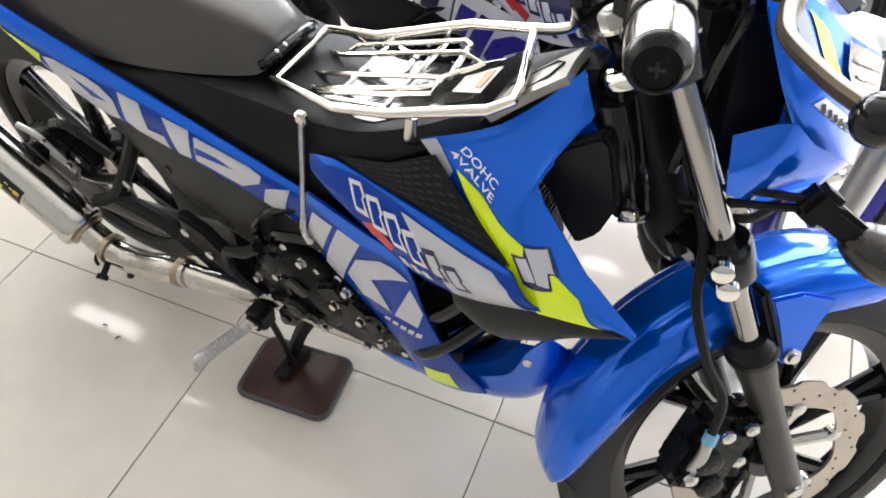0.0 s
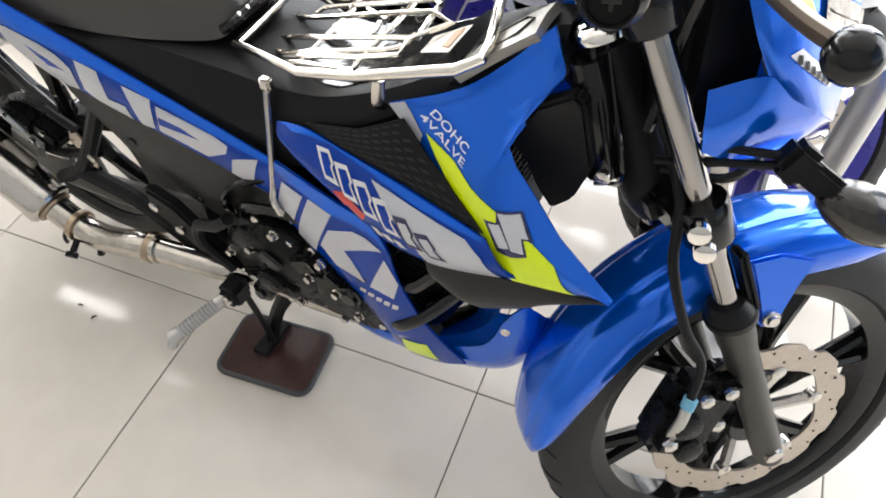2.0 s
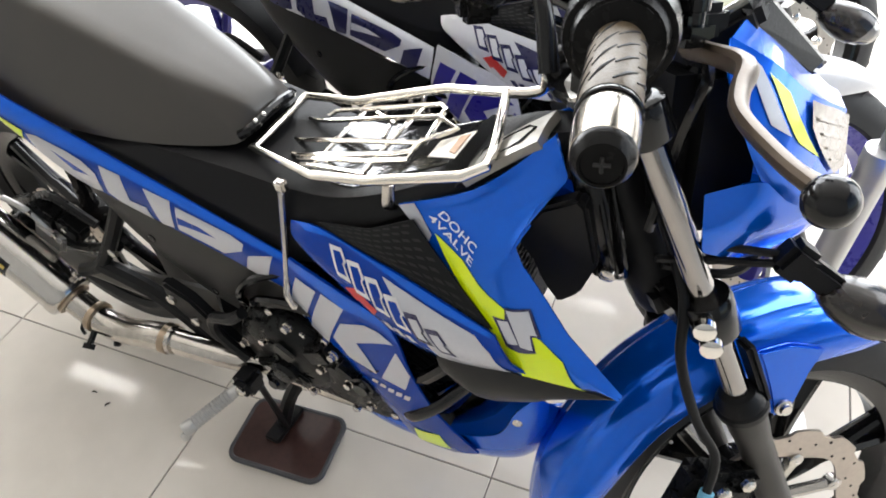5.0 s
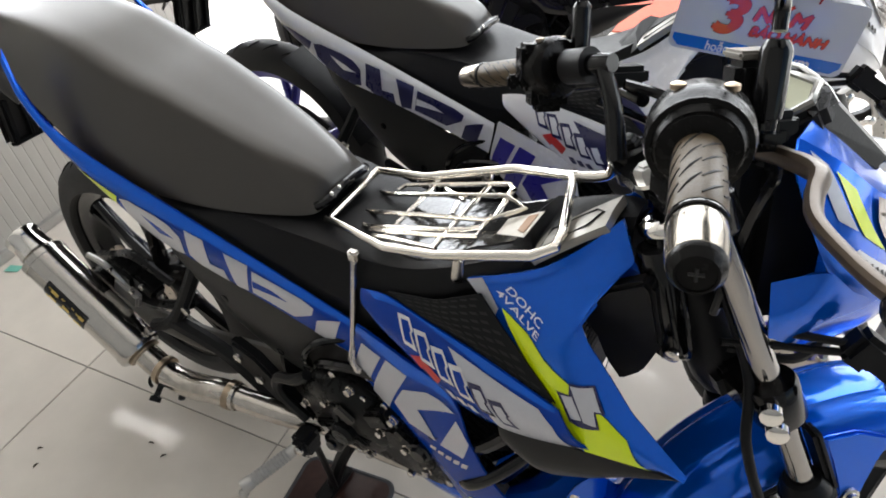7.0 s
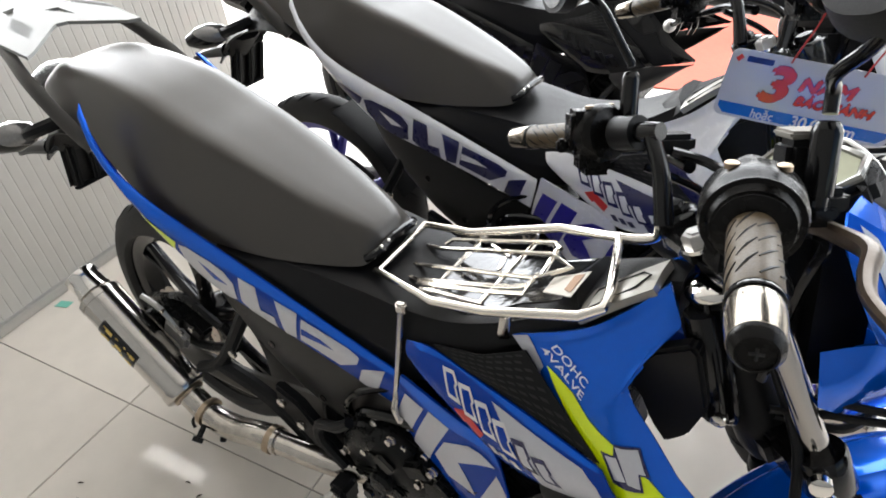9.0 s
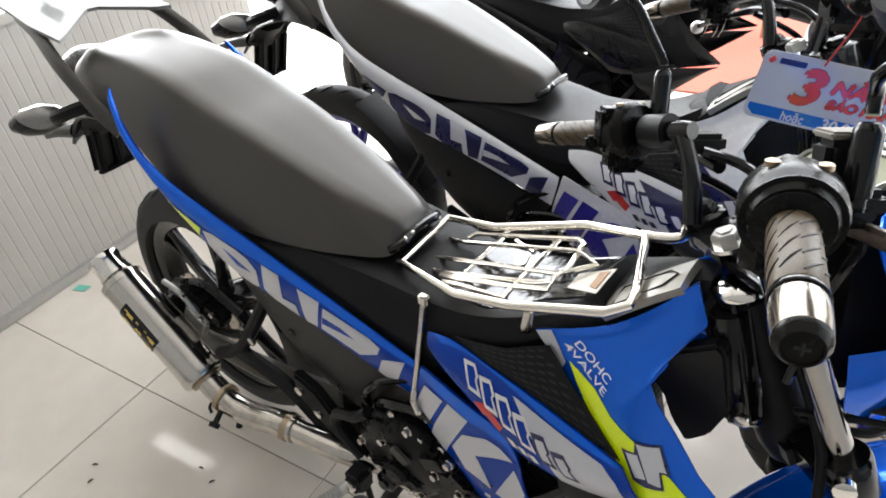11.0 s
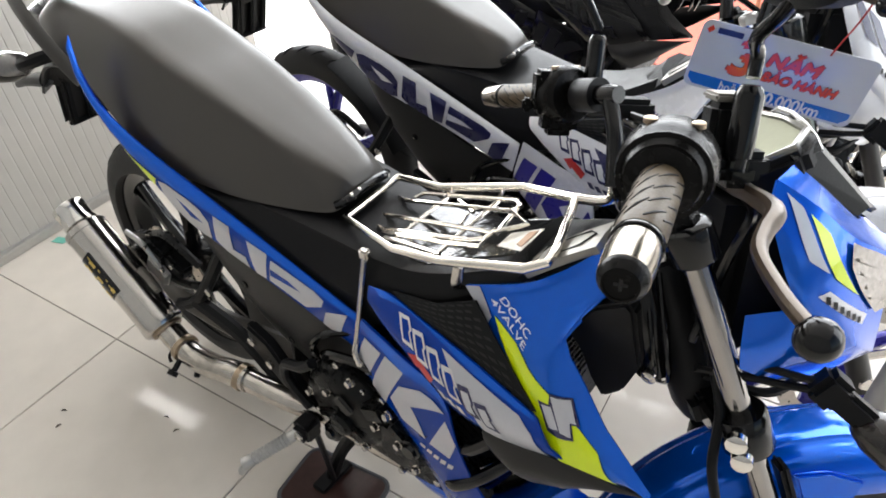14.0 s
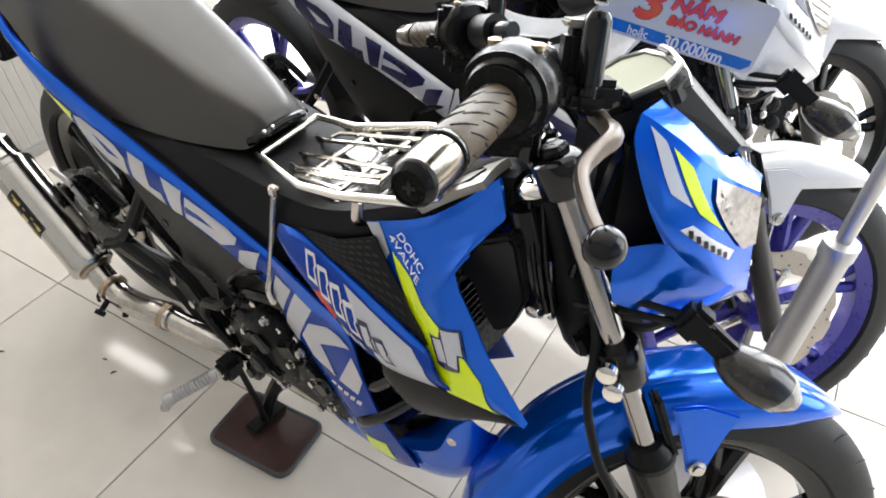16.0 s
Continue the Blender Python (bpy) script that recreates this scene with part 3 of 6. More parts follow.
    part("stem_nut", lathe(bmesh.new(), [(0, 0.0145), (0.010, 0.0145), (0.013, 0.0125), (0.013, 0.008), (0.015, 0.0078)], centre + AXIS * 0.631, centre + AXIS, 6), M_ALLOY, stem, "", STEER)


def fender(bike, pal):
    """The front mudguard: a crowned blade round the wheel, with a side stay at each fork leg."""
    rows = []
    prof = [(-0.056, 1.0), (-0.060, 0.72), (-0.058, 0.42), (-0.047, 0.17), (-0.030, 0.09), (-0.024, 0.02), (0, 0), (0.024, 0.02), (0.030, 0.09), (0.047, 0.17), (0.058, 0.42), (0.060, 0.72), (0.056, 1.0)]
    stations = [(180, 0.302, 0.292, 0.55), (174, 0.306, 0.278, 0.84), (158, 0.309, 0.262, 1.0), (135, 0.311, 0.256, 1.0), (115, 0.312, 0.252, 1.0), (100, 0.312, 0.25, 1.0), (88, 0.313, 0.252, 1.0), (76, 0.310, 0.262, 0.92), (66, 0.304, 0.278, 0.72), (58, 0.297, 0.288, 0.34)]
    for y, dep in prof:
        row = []
        for a, crown, edge, w in stations:
            r = crown + (edge - crown) * dep
            row.append(AXLE_F + Vector((r * math.cos(radians(a)), y * w, r * math.sin(radians(a)))))
        rows.append(row)
    skin = Skin(rows, 60, 0.0, True, (0, 0, 1))
    bm = bmesh.new()
    nu, nv = 60, 30
    outer = [[bm.verts.new(skin.raw(i / nu, j / nv)) for i in range(nu + 1)] for j in range(nv + 1)]
    for j in range(nv):
        for i in range(nu):
            bm.faces.new((outer[j][i], outer[j][i + 1], outer[j + 1][i + 1], outer[j + 1][i]))
    bmesh.ops.recalc_face_normals(bm, faces=bm.faces[:])
    ret = bmesh.ops.solidify(bm, geom=bm.faces[:], thickness=0.003)
    guard = part("front_fender", bm, pal["fender"], bike, pal["fender_label"], STEER)
    for y, s in both(-0.060):
        bm = bmesh.new()
        prism(bm, [(0.020, 0.560), (0.060, 0.565), (0.105, 0.552), (0.092, 0.520), (0.082, 0.480), (0.076, 0.462), (0.058, 0.464), (0.046, 0.50), (0.034, 0.53)], (y - 0.004, y + 0.004), "y", 0.003)
        stay = part("fender_stay", bm, pal["fender"], guard, "", STEER)
        bm = bmesh.new()
        c = Vector((0.067, y - 0.004 * (1 if y < 0 else -1), 0.477))
        lathe(bm, [(0, 0.011), (0.003, 0.0105), (0.004, 0.007), (0.008, 0.0065)], c, c + Vector((0, -1 if y < 0 else 1, 0)), 12)
        part("stay_bolt", bm, M_STEEL, guard, "", STEER)
    return guard


def caliper(bike):
    place = STEER @ Matrix.Translation((-0.026, 0, 0.0))
    bm = bmesh.new()
    block(bm, (-0.002, -0.085, 0.378), (0.085, 0.05, 0.10), 0.014, Matrix.Rotation(radians(20), 4, "Y"))
    block(bm, (-0.03, -0.095, 0.37), (0.045, 0.05, 0.075), 0.012, Matrix.Rotation(radians(20), 4, "Y"))
    block(bm, (0.035, -0.088, 0.405), (0.05, 0.03, 0.035), 0.008)
    lathe(bm, [(0, 0.017), (0.012, 0.017), (0.014, 0.013)], (-0.02, -0.112, 0.385), (-0.02, -0.2, 0.385), 16)
    lathe(bm, [(0, 0.017), (0.012, 0.017), (0.014, 0.013)], (-0.012, -0.112, 0.345), (-0.012, -0.2, 0.345), 16)
    tube(bm, [(0.03, -0.08, 0.345), (0.045, -0.088, 0.318)], 0.008, 8)
    cal = part("brake_caliper", bm, M_DARK_METAL, bike, "black cast front brake caliper", place)
    for c in ((0.035, -0.104, 0.412), (0.03, -0.104, 0.362), (-0.038, -0.12, 0.362), (0.0, -0.112, 0.415)):
        part("caliper_bolt", lathe(bmesh.new(), [(0, 0.009), (0.005, 0.009), (0.007, 0.006)], c, (c[0], -0.3, c[2]), 6), M_STEEL, cal, "", place)
    bm = bmesh.new()
    tube(bm, [(-0.035, -0.115, 0.37), (-0.032, -0.122, 0.40), (-0.03, -0.122, 0.42)], 0.0065, 10)
    fitting = part("hose_fitting", bm, M_ALLOY, cal, "", place)
    bm = bmesh.new()
    tube(bm, [(-0.03, -0.122, 0.42), (-0.026, -0.12, 0.432)], 0.008, 10)
    part("blue_sleeve", bm, material("pale_blue_sleeve", (0.16, 0.42, 0.60), 0.5), cal, "", place)
    bm = bmesh.new()
    tube(bm, [(-0.027, -0.12, 0.43), (-0.024, -0.118, 0.48), (-0.050, -0.112, 0.53), (-0.070, -0.10, 0.60), (-0.065, -0.080, 0.66), (-0.085, -0.05, 0.74)], 0.0052, 10)
    part("brake_hose", bm, M_BLACK, cal, "", place)


def mudguard_seat(bike):
    """The long stepped saddle."""
    rows = []
    secs = [(-0.580, 0.708, 0.022, 0.720), (-0.588, 0.700, 0.032, 0.737), (-0.610, 0.697, 0.042, 0.751), (-0.65, 0.695, 0.056, 0.768), (-0.70, 0.695, 0.072, 0.787), (-0.76, 0.698, 0.088, 0.811), (-0.83, 0.706, 0.102, 0.837), (-0.885, 0.718, 0.109, 0.853),
            (-0.935, 0.736, 0.111, 0.870), (-0.985, 0.760, 0.109, 0.886), (-1.05, 0.798, 0.101, 0.898), (-1.12, 0.834, 0.092, 0.906), (-1.18, 0.858, 0.083, 0.908), (-1.235, 0.872, 0.068, 0.902), (-1.262, 0.878, 0.045, 0.892)]
    for k in range(21):
        a = math.sin(math.pi / 2 * (-1 + 2 * k / 20))
        rows.append([(x, 0.975 * w * a, top - 0.006 * a * a - (top - low - 0.006) * max(0.0, (abs(a) - 0.41) / 0.59) ** 1.18) for x, low, w, top in secs])
    skin = Skin(rows, 60, 0, True, (0, 0, 1))
    bm = bmesh.new()
    nu, nv = 72, 60
    g = [[bm.verts.new(skin.raw(i / nu, j / nv)) for i in range(nu + 1)] for j in range(nv + 1)]
    for j in range(nv):
        for i in range(nu):
            bm.faces.new((g[j][i], g[j][i + 1], g[j + 1][i + 1], g[j + 1][i]))
    bm.faces.new(g[0] + g[-1][::-1])
    bm.faces.new([r[0] for r in g])
    bm.faces.new([r[-1] for r in g][::-1])
    bmesh.ops.recalc_face_normals(bm, faces=bm.faces[:])
    seat = part("seat", bm, M_SEAT, bike, "long stepped black vinyl seat")
    bm = bmesh.new()
    tube(bm, [(-0.590, -0.052, 0.708), (-0.577, -0.040, 0.715), (-0.577, 0.0, 0.719), (-0.577, 0.040, 0.715), (-0.590, 0.052, 0.708)], 0.0065, 8)
    trim = part("seat_trim", bm, M_BLACK_GLOSS, seat, "", Matrix())
    for y in (-0.036, -0.020):
        part("trim_stud", lathe(bmesh.new(), [(0, 0.003), (0.002, 0.003), (0.003, 0.0015)], (-0.573, y, 0.723), (-0.5, y, 0.80), 8), M_STEEL, trim, "", Matrix())


def panels(bike, pal):
    """Side fairings with their films; the far side mirrors the near one."""
    cowl = Skin([[(-1.062, -0.098, 0.889), (-1.040, -0.110, 0.846), (-1.00, -0.117, 0.801), (-0.945, -0.119, 0.766), (-0.872, -0.115, 0.734), (-0.78, -0.110, 0.700), (-0.64, -0.100, 0.643), (-0.505, -0.090, 0.586)],
                 [(-1.058, -0.108, 0.872), (-1.032, -0.119, 0.832), (-0.992, -0.125, 0.790), (-0.945, -0.127, 0.750), (-0.872, -0.122, 0.713), (-0.775, -0.118, 0.672), (-0.635, -0.108, 0.620), (-0.505, -0.098, 0.566)],
                 [(-1.056, -0.108, 0.850), (-1.018, -0.118, 0.798), (-0.972, -0.122, 0.744), (-0.915, -0.124, 0.696), (-0.838, -0.122, 0.640), (-0.74, -0.118, 0.610), (-0.63, -0.110, 0.572), (-0.515, -0.100, 0.526)]], 48, 0.004)
    chin = Skin([[(-0.490, -0.101, 0.599), (-0.420, -0.107, 0.579), (-0.345, -0.113, 0.553), (-0.318, -0.120, 0.470), (-0.285, -0.122, 0.400), (-0.232, -0.116, 0.330)],
                 [(-0.505, -0.102, 0.545), (-0.455, -0.112, 0.515), (-0.385, -0.120, 0.468), (-0.340, -0.124, 0.400), (-0.312, -0.120, 0.344), (-0.275, -0.112, 0.296)],
                 [(-0.515, -0.100, 0.502), (-0.470, -0.112, 0.475), (-0.410, -0.118, 0.420), (-0.365, -0.120, 0.360), (-0.345, -0.114, 0.302), (-0.330, -0.104, 0.266)]], 48, 0.003)
    scoop = Skin([[(-0.494, -0.074, 0.640), (-0.447, -0.080, 0.651), (-0.375, -0.092, 0.646), (-0.299, -0.104, 0.639), (-0.199, -0.120, 0.624)],
                  [(-0.486, -0.086, 0.628), (-0.430, -0.100, 0.615), (-0.350, -0.114, 0.598), (-0.270, -0.124, 0.590), (-0.178, -0.132, 0.606)],
                  [(-0.470, -0.090, 0.614), (-0.399, -0.103, 0.574), (-0.336, -0.114, 0.546), (-0.255, -0.126, 0.556), (-0.159, -0.130, 0.592)]], 48, 0.004)
    front = [(-0.183, -0.019, 0.807), (-0.162, -0.028, 0.774), (-0.180, -0.050, 0.746), (-0.199, -0.070, 0.716), (-0.185, -0.079, 0.695), (-0.159, -0.090, 0.675), (-0.125, -0.106, 0.648), (-0.060, -0.129, 0.616)]
    back = [(-0.342, -0.054, 0.703), (-0.334, -0.057, 0.697), (-0.289, -0.076, 0.668), (-0.239, -0.097, 0.637), (-0.205, -0.111, 0.615), (-0.166, -0.130, 0.586), (-0.117, -0.130, 0.598), (-0.062, -0.129, 0.612)]
    ridge = [tuple((p + q) / 2 - (0.007 if k == 1 else 0) for k, (p, q) in enumerate(zip(f, g))) for f, g in zip(front, back)]
    ridge[0] = (-0.253, -0.048, 0.747)
    shroud = Skin([front, ridge, back], 90, 0.0, False)

    def crease(u, v):
        """A folded return along the upper front edge of the shroud."""
        f, g = max(0.0, min(1.0, (0.50 - u) / 0.22)), max(0.0, min(1.0, (u - 0.02) / 0.16))
        w = f * f * (3 - 2 * f) * g * g * (3 - 2 * g)
        return Vector((0, -0.009 * w * (v / 0.15 if v < 0.15 else max(0.0, (0.50 - v) / 0.35)), 0))

    shroud.fold = crease
    belly = Skin([[(-0.475, -0.085, 0.262), (-0.38, -0.102, 0.290), (-0.276, -0.110, 0.342), (-0.206, -0.110, 0.394), (-0.180, -0.106, 0.462), (-0.158, -0.098, 0.497)],
                  [(-0.478, -0.082, 0.244), (-0.385, -0.100, 0.262), (-0.270, -0.108, 0.300), (-0.185, -0.104, 0.345), (-0.152, -0.096, 0.430), (-0.147, -0.086, 0.478)],
                  [(-0.475, -0.060, 0.228), (-0.38, -0.072, 0.238), (-0.260, -0.078, 0.262), (-0.172, -0.072, 0.312), (-0.142, -0.062, 0.385), (-0.140, -0.054, 0.425)],
                  [(-0.465, 0.0, 0.222), (-0.37, 0.0, 0.228), (-0.250, 0.0, 0.250), (-0.165, 0.0, 0.290), (-0.140, 0.0, 0.350), (-0.138, 0.0, 0.375)]], 40, 0.0)
    duct = Skin([[(-0.275, -0.120, 0.560), (-0.226, -0.128, 0.568), (-0.150, -0.131, 0.590), (-0.064, -0.128, 0.603)],
                 [(-0.262, -0.130, 0.535), (-0.220, -0.140, 0.535), (-0.155, -0.138, 0.563), (-0.075, -0.126, 0.598)],
                 [(-0.225, -0.118, 0.500), (-0.200, -0.128, 0.508), (-0.150, -0.128, 0.540), (-0.085, -0.116, 0.590)]], 30, 0.002, False)
    grille = Skin([[(-0.447, -0.076, 0.655), (-0.375, -0.076, 0.672), (-0.318, -0.068, 0.700)], [(-0.40, -0.086, 0.648), (-0.34, -0.092, 0.660), (-0.275, -0.086, 0.670)], [(-0.360, -0.090, 0.642), (-0.28, -0.104, 0.636), (-0.205, -0.114, 0.624)]], 20, 0.0, False)

    lifts = {"maker_mark": 0.0026, "mark_edge": 0.0019, "name_bar_fill": 0.0022, "name_bar": 0.0018}

    def pair(name, skin, mat, films, label, nu=40, nv=10):
        for m, far in ((None, False), (MIRROR, True)):
            bm = bmesh.new()
            skin.sheet(bm, nu, nv)
            ob = part(name, bm, mat, bike, label, m, flip=far)
            for fname, fmat, polys in films:
                for poly in polys:
                    bm = bmesh.new()
                    if isinstance(poly, bmesh.types.BMesh):
                        skin.lay(bm, poly.copy(), 0.0016)
                    else:
                        skin.film(bm, [poly if len(poly[0]) == 2 else [skin.find(q) for q in poly]], lifts.get(fname, 0.0012))
                    part(fname, bm, fmat, ob, "", m, flip=far)

    words = letters("DOHC\n4VALVE", 1.0, 0.0, 0.012)
    lo_x, hi_x = min(v.co.x for v in words.verts), max(v.co.x for v in words.verts)
    lo_y, hi_y = min(v.co.y for v in words.verts), max(v.co.y for v in words.verts)
    quad = [Vector((*q, 0)) for q in ((0.036, 0.714), (0.219, 0.524), (0.272, 0.647), (0.065, 0.822))]
    for v in words.verts:
        f, g = (v.co.x - lo_x) / (hi_x - lo_x), (hi_y - v.co.y) / (hi_y - lo_y)
        v.co = quad[0].lerp(quad[1], f).lerp(quad[3].lerp(quad[2], f), g)
    blocks = [[(0.378, 0.66), (0.408, 0.56), (0.485, 0.48), (0.524, 0.49), (0.553, 0.60), (0.56, 0.90), (0.533, 0.985), (0.49, 0.985), (0.433, 0.985), (0.393, 0.90)],
              [(0.568, 0.38), (0.618, 0.35), (0.632, 0.78), (0.672, 0.74), (0.684, 0.98), (0.606, 0.98), (0.575, 0.856)], [(0.672, 0.36), (0.735, 0.32), (0.736, 0.889), (0.704, 0.97)],
              [(0.747, 0.39), (0.874, 0.32), (0.904, 0.37), (0.901, 0.558), (0.856, 0.838), (0.747, 0.867)], [(0.914, 0.60), (0.969, 0.29), (0.956, 0.95), (0.985, 0.985), (0.950, 0.985), (0.907, 0.95)]]
    slits = [[(0.442, 0.654), (0.497, 0.662), (0.535, 0.703), (0.492, 0.767)], [(0.748, 0.60), (0.80, 0.56), (0.84, 0.60), (0.748, 0.74)]]
    pair("side_cowl", cowl, pal["film"], [("edge_band", pal["strip"], [[(0, 0), (1, 0), (1, 0.25), (0.94, 0.27), (0.84, 0.30), (0.62, 0.32), (0.5, 0.42), (0.41, 0.53), (0.28, 0.58), (0.1, 0.66), (0, 0.6)]]),
                                          ("accent_film", pal["accent"], [[(0.232, 0.95), (0.278, 0.70), (0.372, 0.64), (0.358, 0.90), (0.304, 0.985)]]),
                                          ("brand_block", pal["letter"], blocks), ("block_slit", pal["film"], slits)], pal["cowl_label"], 64, 14)
    chin_blocks = [[(0.036, 0.243), (0.124, 0.212), (0.118, 0.60), (0.092, 0.98), (0.049, 0.98), (0.012, 0.95), (0.024, 0.569)],
                   [(0.144, 0.19), (0.235, 0.18), (0.247, 0.89), (0.142, 0.97)], [(0.252, 0.34), (0.321, 0.19), (0.438, 0.088), (0.338, 0.40), (0.479, 0.489), (0.353, 0.708), (0.254, 0.60)],
                   [(0.465, 0.106), (0.585, 0.02), (0.611, 0.242), (0.501, 0.46)]]
    small = [[(0.480 + 0.036 * k, 0.64 - 0.085 * k), (0.504 + 0.036 * k, 0.57 - 0.085 * k), (0.512 + 0.036 * k, 0.63 - 0.085 * k), (0.488 + 0.036 * k, 0.70 - 0.085 * k)] for k in range(5)]
    pair("lower_cowl", chin, pal["film"], [("edge_band", pal["strip"], [[(0, 0), (0.44, 0), (0.44, 0.03), (0.237, 0.18), (0.124, 0.17), (0, 0.15)]]), ("brand_block", pal["letter2"], chin_blocks), ("small_bar", pal["letter"], small),
                                           ("label_film", pal["accent2"], [[(0.80, 0.66), (0.86, 0.30), (0.965, 0.42), (0.93, 0.90)]])], "")
    bars, inner, dark_bars, dark_inner = [], [], [], []
    for k in range(6):
        u, v = 0.235 + 0.088 * k, 0.13 + 0.054 * k
        b = [(u, v + 0.02), (u + 0.062, v - 0.02), (u + 0.088, v + 0.11), (u + 0.078, v + 0.15), (u + 0.106, v + 0.31), (u + 0.036, v + 0.33)]
        cu, cv = u + 0.055, v + 0.15
        thin = [(cu + (p - cu) * 0.62, cv + (q - cv) * 0.70) for p, q in b]
        (bars if k < 4 else dark_bars).append(b)
        (inner if k < 4 else dark_inner).append(thin)
    pair("name_panel", scoop, pal["panel"], [("edge_band", pal["strip"], [[(0.02, 0.0), (0.99, 0), (0.98, 0.14), (0.70, 0.15), (0.50, 0.08), (0.30, 0.03), (0.10, 0.16)]]),
                                             ("white_film", pal["panel2"], [[(0.499, 0.146), (0.707, 0.176), (0.907, 0.219), (0.947, 0.407), (0.955, 0.97), (0.768, 0.97), (0.664, 0.96), (0.649, 0.611), (0.583, 0.411)]]),
                                             ("name_bar", pal["name"], bars), ("name_bar_fill", pal["name_fill"], inner), ("name_bar", pal["name2"], dark_bars), ("name_bar_fill", pal["name_fill2"], dark_inner),
                                             ("red_mark", pal["red"], [[(0.285, 0.60), (0.355, 0.47), (0.443, 0.60), (0.403, 0.75), (0.345, 0.66), (0.325, 0.72)]]),
                                             ("number_bar", pal["name"], [[(0.445 + 0.05 * k, 0.72), (0.478 + 0.05 * k, 0.70), (0.494 + 0.05 * k, 0.80), (0.461 + 0.05 * k, 0.82)] for k in range(3)])], "")
    pair("shroud", shroud, pal["body"], [("accent_film", pal["accent"], [[(-0.289, -0.062, 0.688), (-0.250, -0.075, 0.676), (-0.212, -0.091, 0.655), (-0.180, -0.100, 0.645), (-0.150, -0.105, 0.632), (-0.122, -0.115, 0.622), (-0.091, -0.130, 0.600), (-0.162, -0.126, 0.587), (-0.205, -0.110, 0.609)]]),
                                         ("white_film", pal["letter"], [[(-0.341, -0.054, 0.702), (-0.321, -0.052, 0.711), (-0.294, -0.066, 0.686), (-0.297, -0.072, 0.675)]]),
                                         ("valve_text", pal["words"], [words]),
                                         ("mark_edge", pal["mark_edge"], [[(0.462, 0.735), (0.494, 0.605), (0.462, 0.505), (0.570, 0.245), (0.655, 0.360), (0.622, 0.420), (0.665, 0.560), (0.578, 0.845)]]),
                                         ("maker_mark", pal["mark"], [[(0.481, 0.706), (0.506, 0.575), (0.596, 0.640), (0.571, 0.781)], [(0.472, 0.508), (0.565, 0.276), (0.639, 0.371), (0.611, 0.417), (0.650, 0.549), (0.607, 0.632), (0.516, 0.550)]])],
         pal["shroud_label"], 72, 20)
    pair("intake_duct", duct, M_GREY_PLASTIC, [], "", 24, 8)
    bm = bmesh.new()
    belly.sheet(bm, 40, 14)
    pan = part("belly_pan", bm, pal["body"], bike)
    bm = bmesh.new()
    c = Vector((-0.178, -0.102, 0.438))
    lathe(bm, [(0, 0.009), (0.003, 0.009), (0.005, 0.005)], c, c + Vector((0.4, -0.8, 0.1)), 10)
    part("screw", bm, M_STEEL, pan)
    for m, far in ((None, False), (MIRROR, True)):
        bm = bmesh.new()
        grille.sheet(bm, 20, 10)
        g = part("intake_grille", bm, M_BLACK, bike, "black slotted plastic grille", m, flip=far)
        bm = bmesh.new()
        polys = []
        for r in range(9):
            for q in range(9):
                u, v = 0.08 + q * 0.1 + 0.05 * (r % 2), 0.06 + r * 0.1
                if u < 0.92 and v < 0.94:
                    polys.append([(u, v), (u + 0.065, v + 0.012), (u + 0.065, v + 0.05), (u, v + 0.038)])
        grille.film(bm, polys, 0.0008, 2)
        part("slot", bm, M_GREY_PLASTIC, g, "", m, flip=far)


